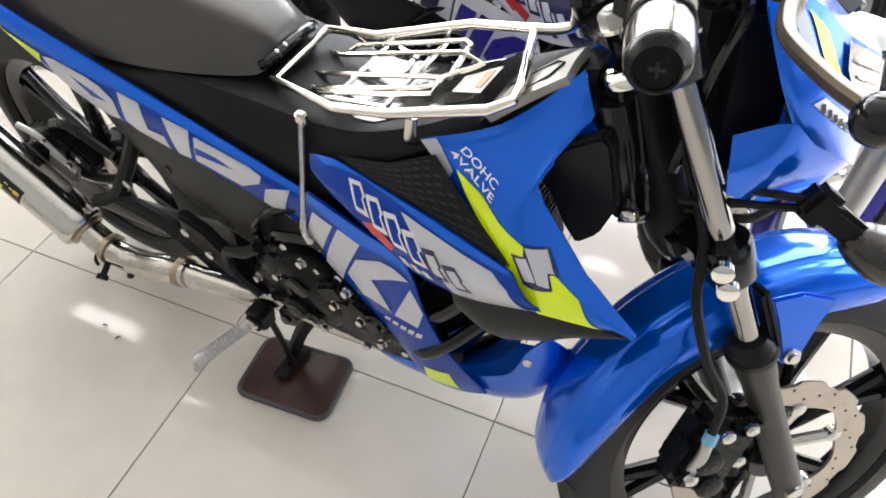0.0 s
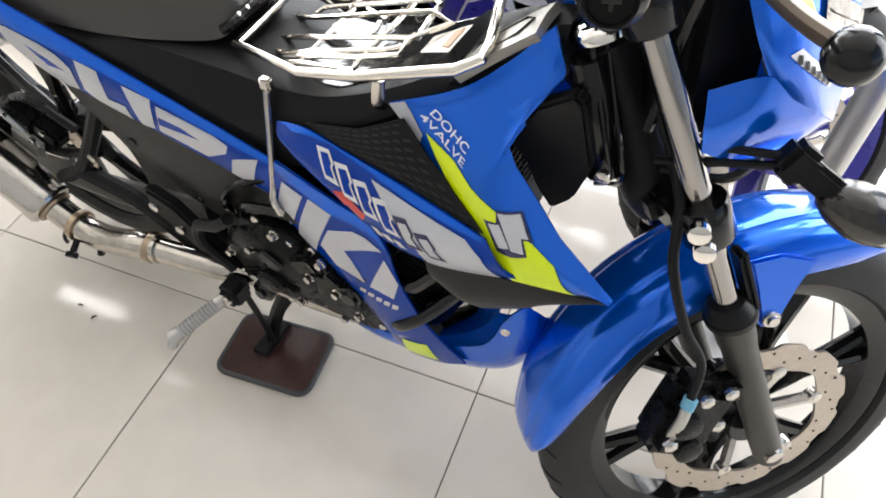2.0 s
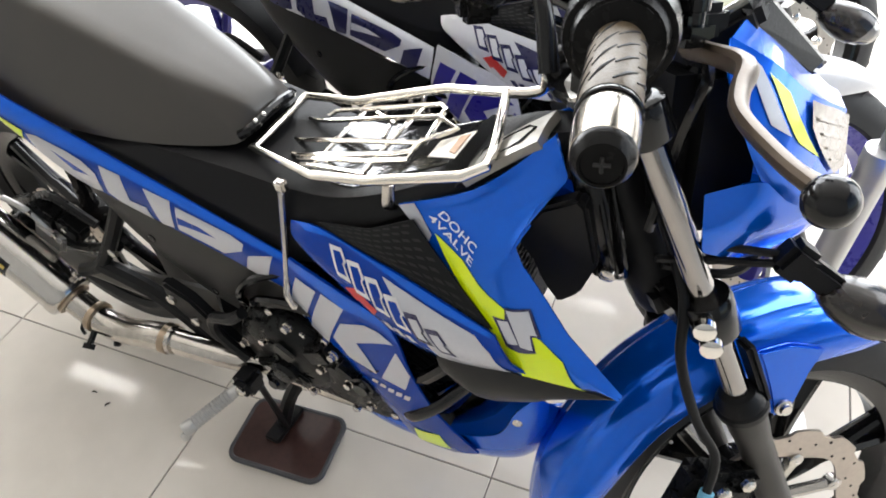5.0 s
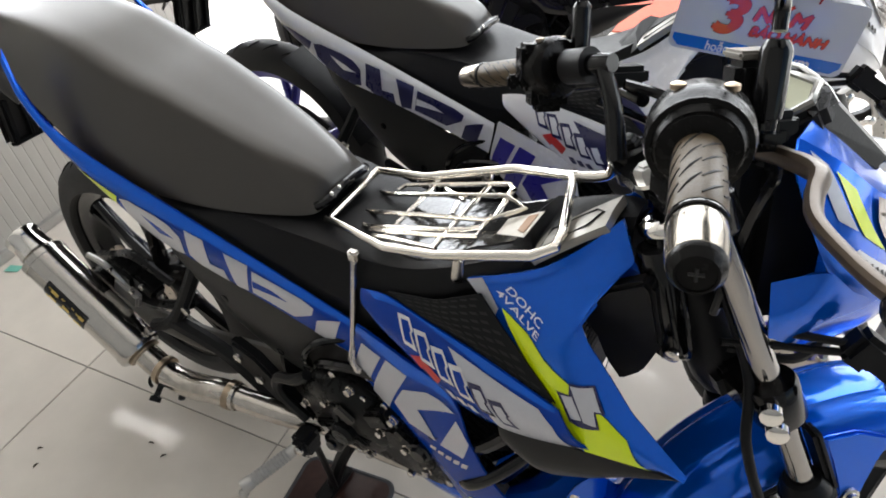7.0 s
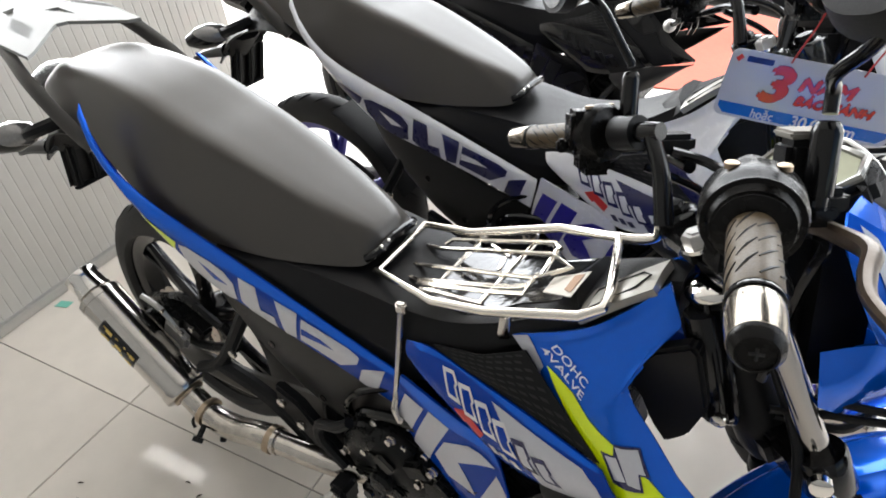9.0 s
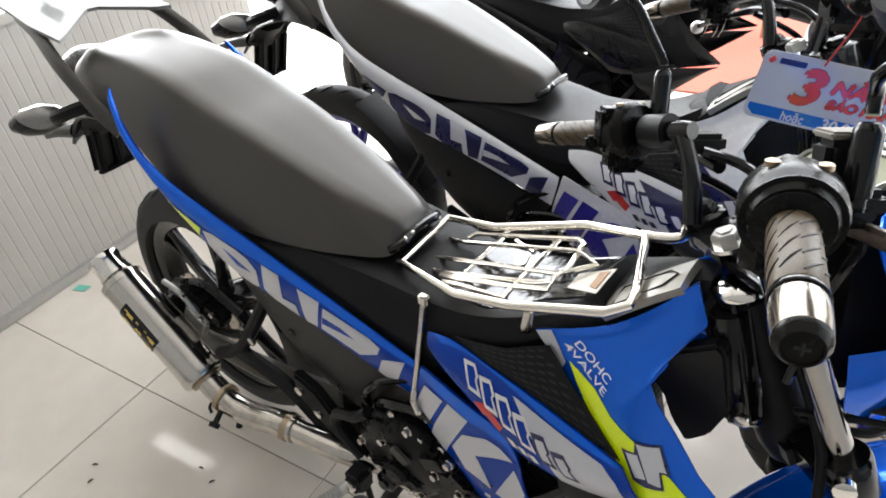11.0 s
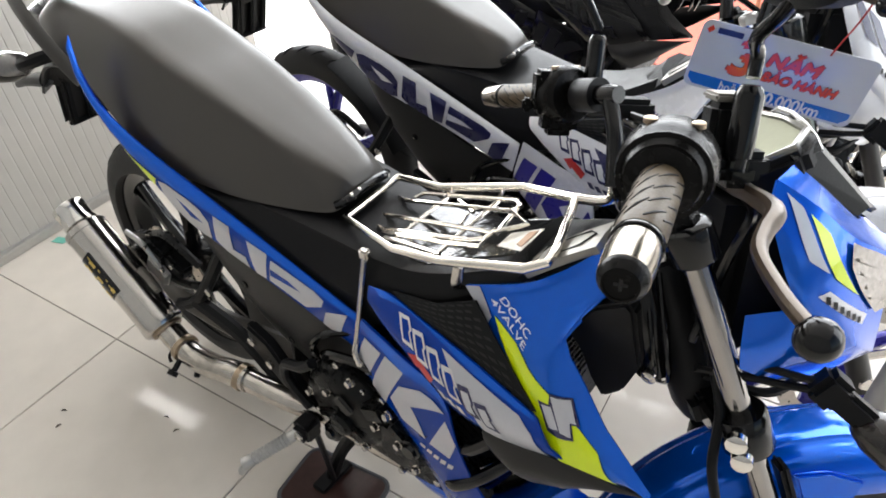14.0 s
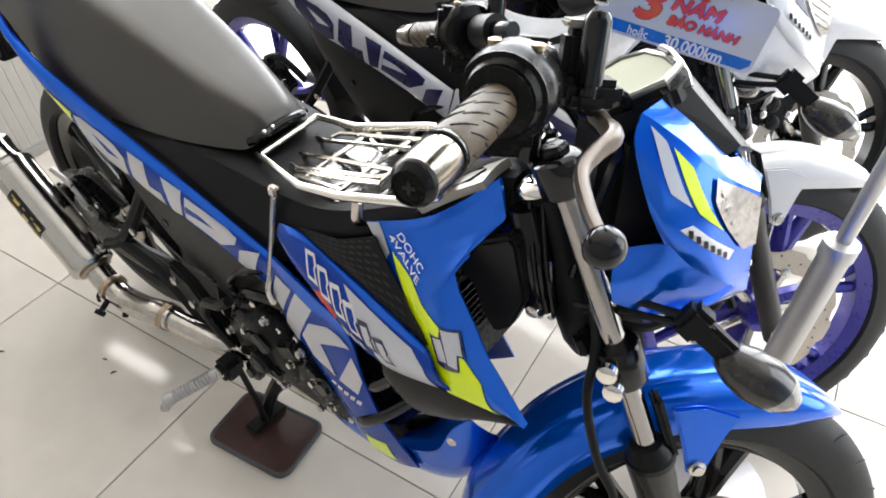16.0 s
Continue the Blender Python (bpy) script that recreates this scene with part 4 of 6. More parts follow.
def centre_body(bike, pal):
    """The black centre cover between saddle and steering head, with the grey key plate at its front."""
    rows = []
    # for each station: foot of the wall, half width and height of the lower crease, half width and height of the upper one
    secs = [(-0.84, 0.62, 0.094, 0.690, 0.066, 0.697), (-0.74, 0.58, 0.094, 0.676, 0.066, 0.694), (-0.64, 0.56, 0.091, 0.650, 0.062, 0.691), (-0.57, 0.56, 0.086, 0.626, 0.056, 0.685), (-0.50, 0.57, 0.080, 0.612, 0.050, 0.676),
            (-0.43, 0.59, 0.074, 0.640, 0.046, 0.681), (-0.36, 0.63, 0.057, 0.674, 0.036, 0.704), (-0.29, 0.67, 0.039, 0.716, 0.026, 0.741), (-0.21, 0.72, 0.019, 0.770, 0.012, 0.791), (-0.175, 0.74, 0.012, 0.79, 0.008, 0.800)]
    half = [(1, 0, 0), (1, 0.55, 0), (1, 0.93, 0), (0.97, 1, 0.06), (0.86, 1, 0.35), (0.62, 1, 0.85), (0.5, 1, 0.97), (0, 1, 1.0)]
    for k in range(15):
        row = []
        for x, low, wo, zo, wt, top in secs:
            f, g, e = half[min(k, 14 - k)]
            y = wt * f / 0.5 if f <= 0.5 else wt + (wo - wt) * (f - 0.5) / 0.5
            row.append((x, -y if k < 7 else y, low + (zo - low) * g + (top - zo) * e))
        rows.append(row)
    skin = Skin(rows, 40, 0, True, (0, 0, 1))
    bm = bmesh.new()
    nu, nv = 48, 42
    g = [[bm.verts.new(skin.raw(i / nu, j / nv)) for i in range(nu + 1)] for j in range(nv + 1)]
    for j in range(nv):
        for i in range(nu):
            bm.faces.new((g[j][i], g[j][i + 1], g[j + 1][i + 1], g[j + 1][i]))
    bm.faces.new([r[0] for r in g])
    bm.faces.new([r[-1] for r in g][::-1])
    bm.faces.new(g[0] + g[-1][::-1])
    bmesh.ops.recalc_face_normals(bm, faces=bm.faces[:])
    body = part("centre_cover", bm, M_BLACK, bike, "satin black plastic centre cover")
    if pal["pipe"]:
        bm = bmesh.new()
        skin.film(bm, [[(0.50, 0.47), (0.60, 0.45), (0.70, 0.47), (0.82, 0.46), (0.84, 0.60), (0.70, 0.63), (0.58, 0.60), (0.49, 0.62)]], 0.0015, 30)
        part("wrap_film", bm, M_WRAP, body, "glossy wrinkled protective film")
    bm = bmesh.new()
    near = [(-0.268, -0.045, 0.752), (-0.230, -0.035, 0.783), (-0.196, -0.022, 0.805)]
    plate = Skin([near, [(x, y + 0.024, z + 0.005) for x, y, z in near], [(x, y + 0.050, z + 0.003) for x, y, z in near]], 12, 0, True, (0, 0, 1))
    plate.sheet(bm, 12, 8, 0.010)
    shift = Matrix.Translation((0, -HALF_GAP, 0))
    key = part("key_plate", bm, M_KEYPLATE, body, "satin grey key plate with a moulded outline", shift)
    bm = bmesh.new()
    pts = [plate.at(u, v, 0.001) for u, v in ((0.12, 0.2), (0.12, 0.8), (0.75, 0.72), (0.88, 0.5), (0.75, 0.28))]
    tube(bm, pts, 0.0011, 6, closed=True, smooth=False)
    part("moulded_line", bm, M_BLACK, key, "", shift)
    # dark frame cover and battery box under the saddle
    for m, far in ((None, False), (MIRROR, True)):
        bm = bmesh.new()
        side = Skin([[(-0.92, -0.085, 0.70), (-0.78, -0.098, 0.620), (-0.64, -0.100, 0.560), (-0.52, -0.092, 0.520)], [(-0.88, -0.090, 0.60), (-0.78, -0.100, 0.53), (-0.66, -0.100, 0.47), (-0.56, -0.092, 0.455)],
                     [(-0.84, -0.080, 0.53), (-0.76, -0.090, 0.455), (-0.67, -0.090, 0.405), (-0.60, -0.084, 0.40)]], 24, 0.006)
        side.sheet(bm, 24, 10, 0.004)
        cover = part("side_cover", bm, M_GREY_PLASTIC, bike, "", m, flip=far)
        for u, v in ((0.42, 0.40), (0.70, 0.62)):
            c = side.at(u, v, -0.002)
            part("cover_clip", lathe(bmesh.new(), [(0, 0.007), (0.004, 0.007), (0.005, 0.004)], c, c + Vector((0, -1, 0)), 8), M_BLACK_GLOSS, cover, "", m, flip=far)
    bm = bmesh.new()
    tube(bm, [(-0.26, 0, 0.74), (-0.40, 0, 0.60), (-0.60, 0, 0.56), (-0.92, 0, 0.72), (-1.18, 0, 0.84)], 0.035, 10)
    for y in (-0.05, 0.05):
        tube(bm, [(-0.24, y * 0.6, 0.70), (-0.30, y, 0.55), (-0.34, y, 0.42)], 0.014, 8)
        tube(bm, [(-0.66, y, 0.55), (-0.68, y * 1.6, 0.40), (-0.66, y * 1.6, 0.29)], 0.022, 8)
    block(bm, (-0.76, 0, 0.60), (0.26, 0.13, 0.16), 0.02, Matrix.Rotation(radians(28), 4, "Y"))
    part("frame", bm, M_BLACK, bike, "black tubular frame")
    # black inner shields beside the steering head
    for y, s in both(-0.045):
        bm = bmesh.new()
        prism(bm, [(-0.215, 0.700), (-0.196, 0.722), (-0.182, 0.745), (-0.146, 0.770), (-0.136, 0.762), (-0.120, 0.692), (-0.136, 0.640), (-0.158, 0.615), (-0.176, 0.640), (-0.19, 0.675)], (y - 0.002 * s, y + 0.018 * s), "y", 0.004)
        part("inner_shield", bm, M_BLACK, bike)
    bm = bmesh.new()
    block(bm, (-0.265, 0.0, 0.52), (0.04, 0.17, 0.20), 0.01, Matrix.Rotation(radians(-12), 4, "Y"))
    core = part("radiator", bm, M_DARK_METAL, bike)
    for k in range(12):
        part("radiator_fin", block(bmesh.new(), (-0.242, 0.0, 0.44 + 0.0145 * k), (0.012, 0.15, 0.004), 0.001, Matrix.Rotation(radians(-12), 4, "Y")), M_DARK_METAL, core)
    # steering head casting with a cable clip and hoses beside it
    bm = bmesh.new()
    tube(bm, [(-0.150, -0.035, 0.785), (-0.130, -0.040, 0.725), (-0.116, -0.042, 0.665)], [0.018, 0.022, 0.020], 14)
    head = part("steering_head", bm, M_BLACK_GLOSS, bike, "", Matrix())
    for x, y, r in ((-0.120, -0.060, 0.0032), (-0.108, -0.055, 0.0028)):
        bm = bmesh.new()
        tube(bm, [(x - 0.03, y + 0.03, 0.80), (x, y, 0.735), (x + 0.014, y, 0.675), (x - 0.004, y + 0.03, 0.63)], r, 8)
        part("cable", bm, M_BLACK_GLOSS, head, "", Matrix())
    part("cable_clip", lathe(bmesh.new(), [(0, 0.006), (0.004, 0.008), (0.008, 0.008), (0.010, 0.004)], (-0.108, -0.072, 0.690), (-0.10, -0.3, 0.68), 10), M_STEEL, head, "", Matrix())


def engine(bike):
    bm = bmesh.new()
    block(bm, (-0.50, 0, 0.37), (0.34, 0.20, 0.20), 0.035)
    block(bm, (-0.36, 0, 0.43), (0.16, 0.16, 0.15), 0.02, Matrix.Rotation(radians(35), 4, "Y"))
    crank = part("engine", bm, M_DARK_METAL, bike, "black cast engine block with cooling fins")
    for k in range(7):
        c = Vector((-0.40, 0, 0.46)) + Vector((0.55, 0, 0.83)) * (0.016 * k)
        part("cooling_fin", block(bmesh.new(), c, (0.15, 0.19, 0.006), 0.002, Matrix.Rotation(radians(33), 4, "Y")), M_DARK_METAL, crank)
    bm = bmesh.new()
    lathe(bm, [(0, 0.088), (0.012, 0.088), (0.026, 0.078), (0.034, 0.060), (0.036, 0.0)], (-0.545, -0.098, 0.385), (-0.545, -0.2, 0.38), 40)
    lathe(bm, [(0, 0.055), (0.010, 0.055), (0.022, 0.046), (0.026, 0.0)], (-0.44, -0.098, 0.365), (-0.44, -0.2, 0.36), 32)
    prism(bm, [(-0.63, 0.42), (-0.55, 0.475), (-0.44, 0.445), (-0.37, 0.40), (-0.36, 0.33), (-0.44, 0.295), (-0.57, 0.29), (-0.63, 0.34)], (-0.112, -0.09), "y", 0.008)
    lathe(bm, [(0, 0.022), (0.012, 0.022), (0.018, 0.016), (0.019, 0.0)], (-0.535, -0.132, 0.375), (-0.535, -0.2, 0.375), 18)
    block(bm, (-0.47, -0.118, 0.435), (0.05, 0.03, 0.035), 0.006, Matrix.Rotation(radians(-30), 4, "Y"))
    block(bm, (-0.43, -0.112, 0.415), (0.04, 0.03, 0.022), 0.006, Matrix.Rotation(radians(40), 4, "Y"))
    part("clutch_cover", bm, M_DARK_METAL, crank, "rounded black clutch cover")
    for x, z in ((-0.61, 0.44), (-0.55, 0.48), (-0.46, 0.46), (-0.375, 0.405), (-0.365, 0.335), (-0.44, 0.30), (-0.54, 0.293), (-0.62, 0.335), (-0.40, 0.44), (-0.335, 0.385), (-0.325, 0.345), (-0.355, 0.36), (-0.30, 0.33), (-0.50, 0.452)):
        part("cover_bolt", lathe(bmesh.new(), [(0, 0.0068), (0.010, 0.0068), (0.012, 0.0045)], (x, -0.108, z), (x, -0.3, z), 6), M_STEEL, crank, "bright steel cover bolt")
    for pts, r in (([(-0.60, -0.10, 0.45), (-0.56, -0.118, 0.50), (-0.50, -0.11, 0.51), (-0.44, -0.10, 0.50), (-0.36, -0.09, 0.54)], 0.008), ([(-0.62, -0.09, 0.43), (-0.60, -0.115, 0.49), (-0.57, -0.11, 0.53), (-0.50, -0.09, 0.56)], 0.006),
                   ([(-0.36, -0.10, 0.44), (-0.31, -0.11, 0.46), (-0.26, -0.10, 0.52)], 0.010), ([(-0.34, -0.08, 0.38), (-0.30, -0.085, 0.36), (-0.26, -0.06, 0.42)], 0.012), ([(-0.41, -0.11, 0.44), (-0.37, -0.118, 0.455), (-0.34, -0.10, 0.50), (-0.31, -0.09, 0.54)], 0.007)):
        part("hose", tube(bmesh.new(), pts, r, 8), M_BLACK_GLOSS, crank)
    # raised three-armed boss on the clutch cover, inspection caps and the water pump
    for k in range(3):
        q = math.radians(90 + 120 * k)
        part("cover_rib", block(bmesh.new(), (-0.545 + 0.03 * math.cos(q), -0.134, 0.385 + 0.03 * math.sin(q)), (0.052, 0.010, 0.018), 0.004, Matrix.Rotation(-q, 4, "Y")), M_DARK_METAL, crank)
    part("oil_cap", lathe(bmesh.new(), [(0, 0.018), (0.012, 0.018), (0.014, 0.014), (0.020, 0.012)], (-0.405, -0.112, 0.395), (-0.40, -0.3, 0.40), 8), M_BLACK_GLOSS, crank)
    pump = part("water_pump", lathe(bmesh.new(), [(0, 0.036), (0.012, 0.036), (0.022, 0.028), (0.026, 0.014), (0.034, 0.012)], (-0.345, -0.085, 0.355), (-0.34, -0.3, 0.35), 24), M_DARK_METAL, crank)
    part("pump_pipe", tube(bmesh.new(), [(-0.345, -0.11, 0.36), (-0.32, -0.125, 0.385), (-0.285, -0.115, 0.42), (-0.25, -0.09, 0.46)], 0.010, 10), M_BLACK_GLOSS, pump)
    for x, z, y in ((-0.560, 0.430, -0.132), (-0.465, 0.412, -0.128), (-0.428, 0.388, -0.122), (-0.440, 0.452, -0.124), (-0.508, 0.480, -0.126), (-0.610, 0.395, -0.130), (-0.40, 0.345, -0.118), (-0.50, 0.330, -0.126)):
        part("hex_bolt", lathe(bmesh.new(), [(0, 0.0085), (0.003, 0.0085), (0.0032, 0.0065), (0.010, 0.0062), (0.011, 0.0045)], (x, y, z), (x - 0.02, -0.4, z + 0.03), 6), M_STEEL, crank, "bright steel hex bolt")
    part("sight_plate", block(bmesh.new(), (-0.522, -0.140, 0.428), (0.036, 0.006, 0.024), 0.003, Matrix.Rotation(radians(38), 4, "Y")), M_FORK, crank, "small shiny grey plate")
    part("filler_cap", lathe(bmesh.new(), [(0, 0.019), (0.010, 0.019), (0.012, 0.016), (0.013, 0.010), (0.018, 0.009)], (-0.563, -0.134, 0.332), (-0.57, -0.4, 0.36), 12), M_BLACK_GLOSS, crank)
    bm = bmesh.new()
    prism(bm, [(-0.42, 0.33), (-0.34, 0.345), (-0.29, 0.315), (-0.31, 0.285), (-0.42, 0.272), (-0.50, 0.268)], (-0.10, -0.06), "y", 0.006)
    part("sump", bm, M_DARK_METAL, crank)


def exhaust(bike):
    a, b = Vector((-1.215, -0.165, 0.546)), Vector((-0.970, -0.172, 0.356))
    d = (b - a).normalized()
    bm = bmesh.new()
    lathe(bm, [(0.050, 0.026), (0.051, 0.036), (0.055, 0.0405), (0.066, 0.0412), (0.0662, 0.0398), (0.282, 0.0398), (0.2822, 0.0412), (0.296, 0.0412), (0.300, 0.039), (0.303, 0.027)], a, b, 40)
    can = part("muffler", bm, M_POLISHED, bike, "polished steel round muffler")
    bm = bmesh.new()
    lathe(bm, [(0.0, 0.025), (0.0, 0.0295), (0.002, 0.031), (0.012, 0.031), (0.014, 0.0295), (0.038, 0.0295), (0.040, 0.032), (0.046, 0.032), (0.048, 0.028), (0.060, 0.027), (0.060, 0.022), (0.003, 0.023)], a, b, 32, True)
    part("outlet_cap", bm, M_CHROME, can, "bright chrome outlet cap")
    # Flat black disc in place of the shaded inside of the outlet.
    bm = bmesh.new()
    lathe(bm, [(0.003, 0.0235), (0.006, 0.0235)], a, b, 24)
    part("outlet_bore_dark", bm, M_BLACK, can)
    # the curved black plate with gilt marks
    out = (Vector((0, -1, 0)) - d * Vector((0, -1, 0)).dot(d)).normalized()
    out = (Matrix.Rotation(radians(-14), 3, d) @ out).normalized()
    side = d.cross(out)

    def on(t, ang, r):
        return a + d * t + r * (math.cos(ang) * out + math.sin(ang) * side)

    bm = bmesh.new()
    grid = [[bm.verts.new(on(0.108 + 0.094 * i / 8, -0.50 + 1.0 * j / 8, 0.0410)) for i in range(9)] for j in range(9)]
    for j in range(8):
        for i in range(8):
            bm.faces.new((grid[j][i], grid[j][i + 1], grid[j + 1][i + 1], grid[j + 1][i]))
    bmesh.ops.recalc_face_normals(bm, faces=bm.faces[:])
    bmesh.ops.solidify(bm, geom=bm.faces[:], thickness=0.0012)
    plate = part("maker_plate", bm, M_BLACK_GLOSS, can, "black plate with plain gilt marks")
    for t0, t1, a0, a1 in ((0.136, 0.144, -0.34, 0.34), (0.144, 0.160, -0.34, -0.16), (0.144, 0.160, 0.06, 0.24), (0.167, 0.174, -0.34, 0.34), (0.174, 0.190, -0.08, 0.10), (0.190, 0.196, -0.34, 0.34), (0.201, 0.209, -0.28, 0.34), (0.209, 0.220, 0.14, 0.32), (0.209, 0.220, -0.32, -0.14)):
        bm = bmesh.new()
        bm.faces.new([bm.verts.new(on(t - 0.022, q, 0.0420)) for t, q in ((t0, a0), (t1, a0), (t1, a1), (t0, a1))])
        bmesh.ops.recalc_face_normals(bm, faces=bm.faces[:])
        part("gilt_mark", bm, M_GOLD, plate)
    bm = bmesh.new()
    tube(bm, [a + d * 0.290, (-0.950, -0.172, 0.345), (-0.935, -0.172, 0.336), (-0.90, -0.172, 0.328), (-0.85, -0.170, 0.334), (-0.79, -0.166, 0.352), (-0.745, -0.16, 0.356)], 0.0235, 16, steps=26)
    pipe = part("mid_pipe", bm, M_WARM_STEEL, can, "bare steel pipe with brown heat tint at its welds")
    bm = bmesh.new()
    tube(bm, [(-0.758, -0.162, 0.355), (-0.66, -0.14, 0.338), (-0.60, -0.11, 0.315), (-0.50, -0.085, 0.272), (-0.36, -0.06, 0.268), (-0.25, -0.03, 0.33), (-0.24, 0.0, 0.43)], 0.0205, 14, steps=30)
    part("header_pipe", bm, M_WARM_STEEL, can)
    for prof, p, q in (([(0, 0.024), (0, 0.0275), (0.006, 0.028), (0.010, 0.0275), (0.010, 0.024)], (-0.935, -0.172, 0.336), (-0.90, -0.172, 0.328)),
                       ([(0, 0.022), (0, 0.0255), (0.012, 0.0255), (0.012, 0.022)], (-0.768, -0.163, 0.3555), (-0.70, -0.15, 0.345)), ([(0.303, 0.024), (0.303, 0.030), (0.307, 0.030), (0.307, 0.024)], a, b)):
        part("weld_ring", lathe(bmesh.new(), prof, p, q, 28), M_BURNT, can, "brown heat-tinted weld ring")
    bm = bmesh.new()
    lathe(bm, [(0, 0.006), (0.03, 0.006), (0.031, 0.011), (0.04, 0.011)], (-0.925, -0.185, 0.326), (-0.918, -0.215, 0.312), 6)
    part("spring_bolt", bm, M_DARK_METAL, can)
    bm = bmesh.new()
    tube(bm, [(-0.950, -0.185, 0.332), (-0.954, -0.196, 0.318), (-0.946, -0.200, 0.310)], 0.003, 6)
    part("pipe_hook", bm, M_DARK_METAL, can)
    part("pipe_stub", tube(bmesh.new(), [(-0.885, -0.18, 0.315), (-0.884, -0.19, 0.300)], 0.006, 6), M_DARK_METAL, can)
    bm = bmesh.new()
    tube(bm, [(-1.085, -0.130, 0.520), (-1.05, -0.124, 0.50), (-1.025, -0.120, 0.46), (-1.012, -0.12, 0.43)], 0.0055, 8)
    block(bm, (-1.03, -0.122, 0.445), (0.06, 0.014, 0.045), 0.005, Matrix.Rotation(radians(35), 4, "Y"))
    part("hanger", bm, M_ALLOY, can)


def rear_end(bike, pal):
    wheel(bike, "rear_wheel", AXLE_R, 0.288, 0.085, pal["rim"], Matrix(), 0.105, -0.05)
    bm = bmesh.new()
    for y in (-0.085, 0.085):
        tube(bm, [(-0.66, y * 0.75, 0.36), (-0.90, y, 0.345), (-1.19, y, 0.318)], [0.026, 0.022, 0.017], 10, squash=0.7)
        lathe(bm, [(0, 0.014), (0.02, 0.014), (0.022, 0.009)], (-1.175, y * 1.1, 0.315), (-1.175, y * 3, 0.315), 6)
    arm = part("swingarm", bm, M_SWING, bike, "grey-brown painted swingarm")
    bm = bmesh.new()
    block(bm, (-1.10, -0.085, 0.43), (0.13, 0.055, 0.10), 0.02, Matrix.Rotation(radians(-20), 4, "Y"))
    tube(bm, [(-1.06, -0.09, 0.50), (-1.0, -0.095, 0.52), (-0.93, -0.09, 0.48)], 0.008, 8)
    tube(bm, [(-1.04, -0.105, 0.42), (-0.96, -0.11, 0.435), (-0.88, -0.10, 0.46)], 0.009, 8)
    block(bm, (-1.035, -0.095, 0.475), (0.06, 0.05, 0.05), 0.008, Matrix.Rotation(radians(25), 4, "Y"))
    block(bm, (-0.985, -0.10, 0.465), (0.05, 0.03, 0.036), 0.006, Matrix.Rotation(radians(35), 4, "Y"))
    lathe(bm, [(0, 0.026), (0.01, 0.026), (0.012, 0.02)], (-1.105, -0.112, 0.44), (-1.105, -0.3, 0.44), 16)
    grip = part("rear_caliper", bm, M_DARK_METAL, arm)
    for x, z, y in ((-1.045, 0.495, -0.121), (-1.01, 0.455, -0.121), (-0.975, 0.478, -0.116), (-1.13, 0.455, -0.113)):
        part("caliper_bolt", lathe(bmesh.new(), [(0, 0.006), (0.006, 0.006), (0.008, 0.004)], (x, y, z), (x, -0.4, z), 6), M_STEEL, grip)
    bm = bmesh.new()
    tube(bm, [(-0.80, -0.07, 0.62), (-0.86, -0.11, 0.50), (-0.90, -0.13, 0.44), (-0.96, -0.135, 0.405)], 0.012, 8)
    tube(bm, [(-0.90, -0.13, 0.44), (-0.80, -0.12, 0.40), (-0.70, -0.125, 0.345)], 0.014, 8)
    prism(bm, [(-0.75, 0.47), (-0.70, 0.45), (-0.615, 0.345), (-0.60, 0.31), (-0.635, 0.30), (-0.69, 0.36), (-0.755, 0.42)], (-0.135, -0.115), "y", 0.005)
    part("footrest_hanger", bm, M_BLACK, bike)
    for x, z, y in ((-0.735, 0.44, -0.136), (-0.64, 0.335, -0.136), (-0.96, 0.405, -0.148), (-0.70, 0.405, -0.136), (-0.86, 0.475, -0.12)):
        part("hanger_bolt", lathe(bmesh.new(), [(0, 0.009), (0.006, 0.009), (0.008, 0.006)], (x, y, z), (x, -0.4, z), 8), M_STEEL, bike)
    # rear hugger and number plate carrier
    bm = bmesh.new()
    rows = []
    for y in (-0.05, -0.03, 0.0, 0.03, 0.05):
        rows.append([AXLE_R + Vector(((0.312 - 1.5 * y * y) * math.cos(radians(q)), y, (0.312 - 1.5 * y * y) * math.sin(radians(q)))) for q in (20, 45, 70)])
    Skin(rows, 12, 0, True, (0, 0, 1)).sheet(bm, 12, 6)
    part("hugger", bm, M_BLACK, bike)
    bm = bmesh.new()
    rows = []
    for y in (-0.075, -0.06, 0, 0.06, 0.075):
        w = abs(y) / 0.075
        rows.append([(-0.92, y, 0.74 - 0.05 * w), (-1.05, y * 1.1, 0.82 - 0.05 * w), (-1.20, y, 0.855 - 0.06 * w), (-1.36, y * 0.7, 0.80 - 0.05 * w), (-1.46, y * 0.5, 0.70 - 0.03 * w)])
    Skin(rows, 30, 0, True, (0, 0, 1)).sheet(bm, 30, 10, 0.006)
    tail = part("tail_tray", bm, M_BLACK, bike)
    lean = Matrix.Rotation(radians(20), 4, "Y")
    bm = bmesh.new()
    block(bm, (-1.452, 0.008, 0.645), (0.010, 0.060, 0.13), 0.012, lean)
    carrier = part("plate_carrier", bm, M_GREY_PLASTIC, tail)
    for y in (-0.014, 0.008, 0.030):
        part("carrier_rib", block(bmesh.new(), (-1.440, y, 0.64), (0.014, 0.008, 0.115), 0.003, lean), M_BLACK, carrier)
    for z in (0.585, 0.70):
        part("carrier_rib", block(bmesh.new(), (-1.440 + (z - 0.64) * 0.36, 0.008, z), (0.014, 0.056, 0.009), 0.003, lean), M_BLACK, carrier)
    part("carrier_arm", tube(bmesh.new(), [(-1.40, 0, 0.74), (-1.42, 0, 0.72), (-1.445, 0, 0.69)], 0.026, 8), M_BLACK, carrier)
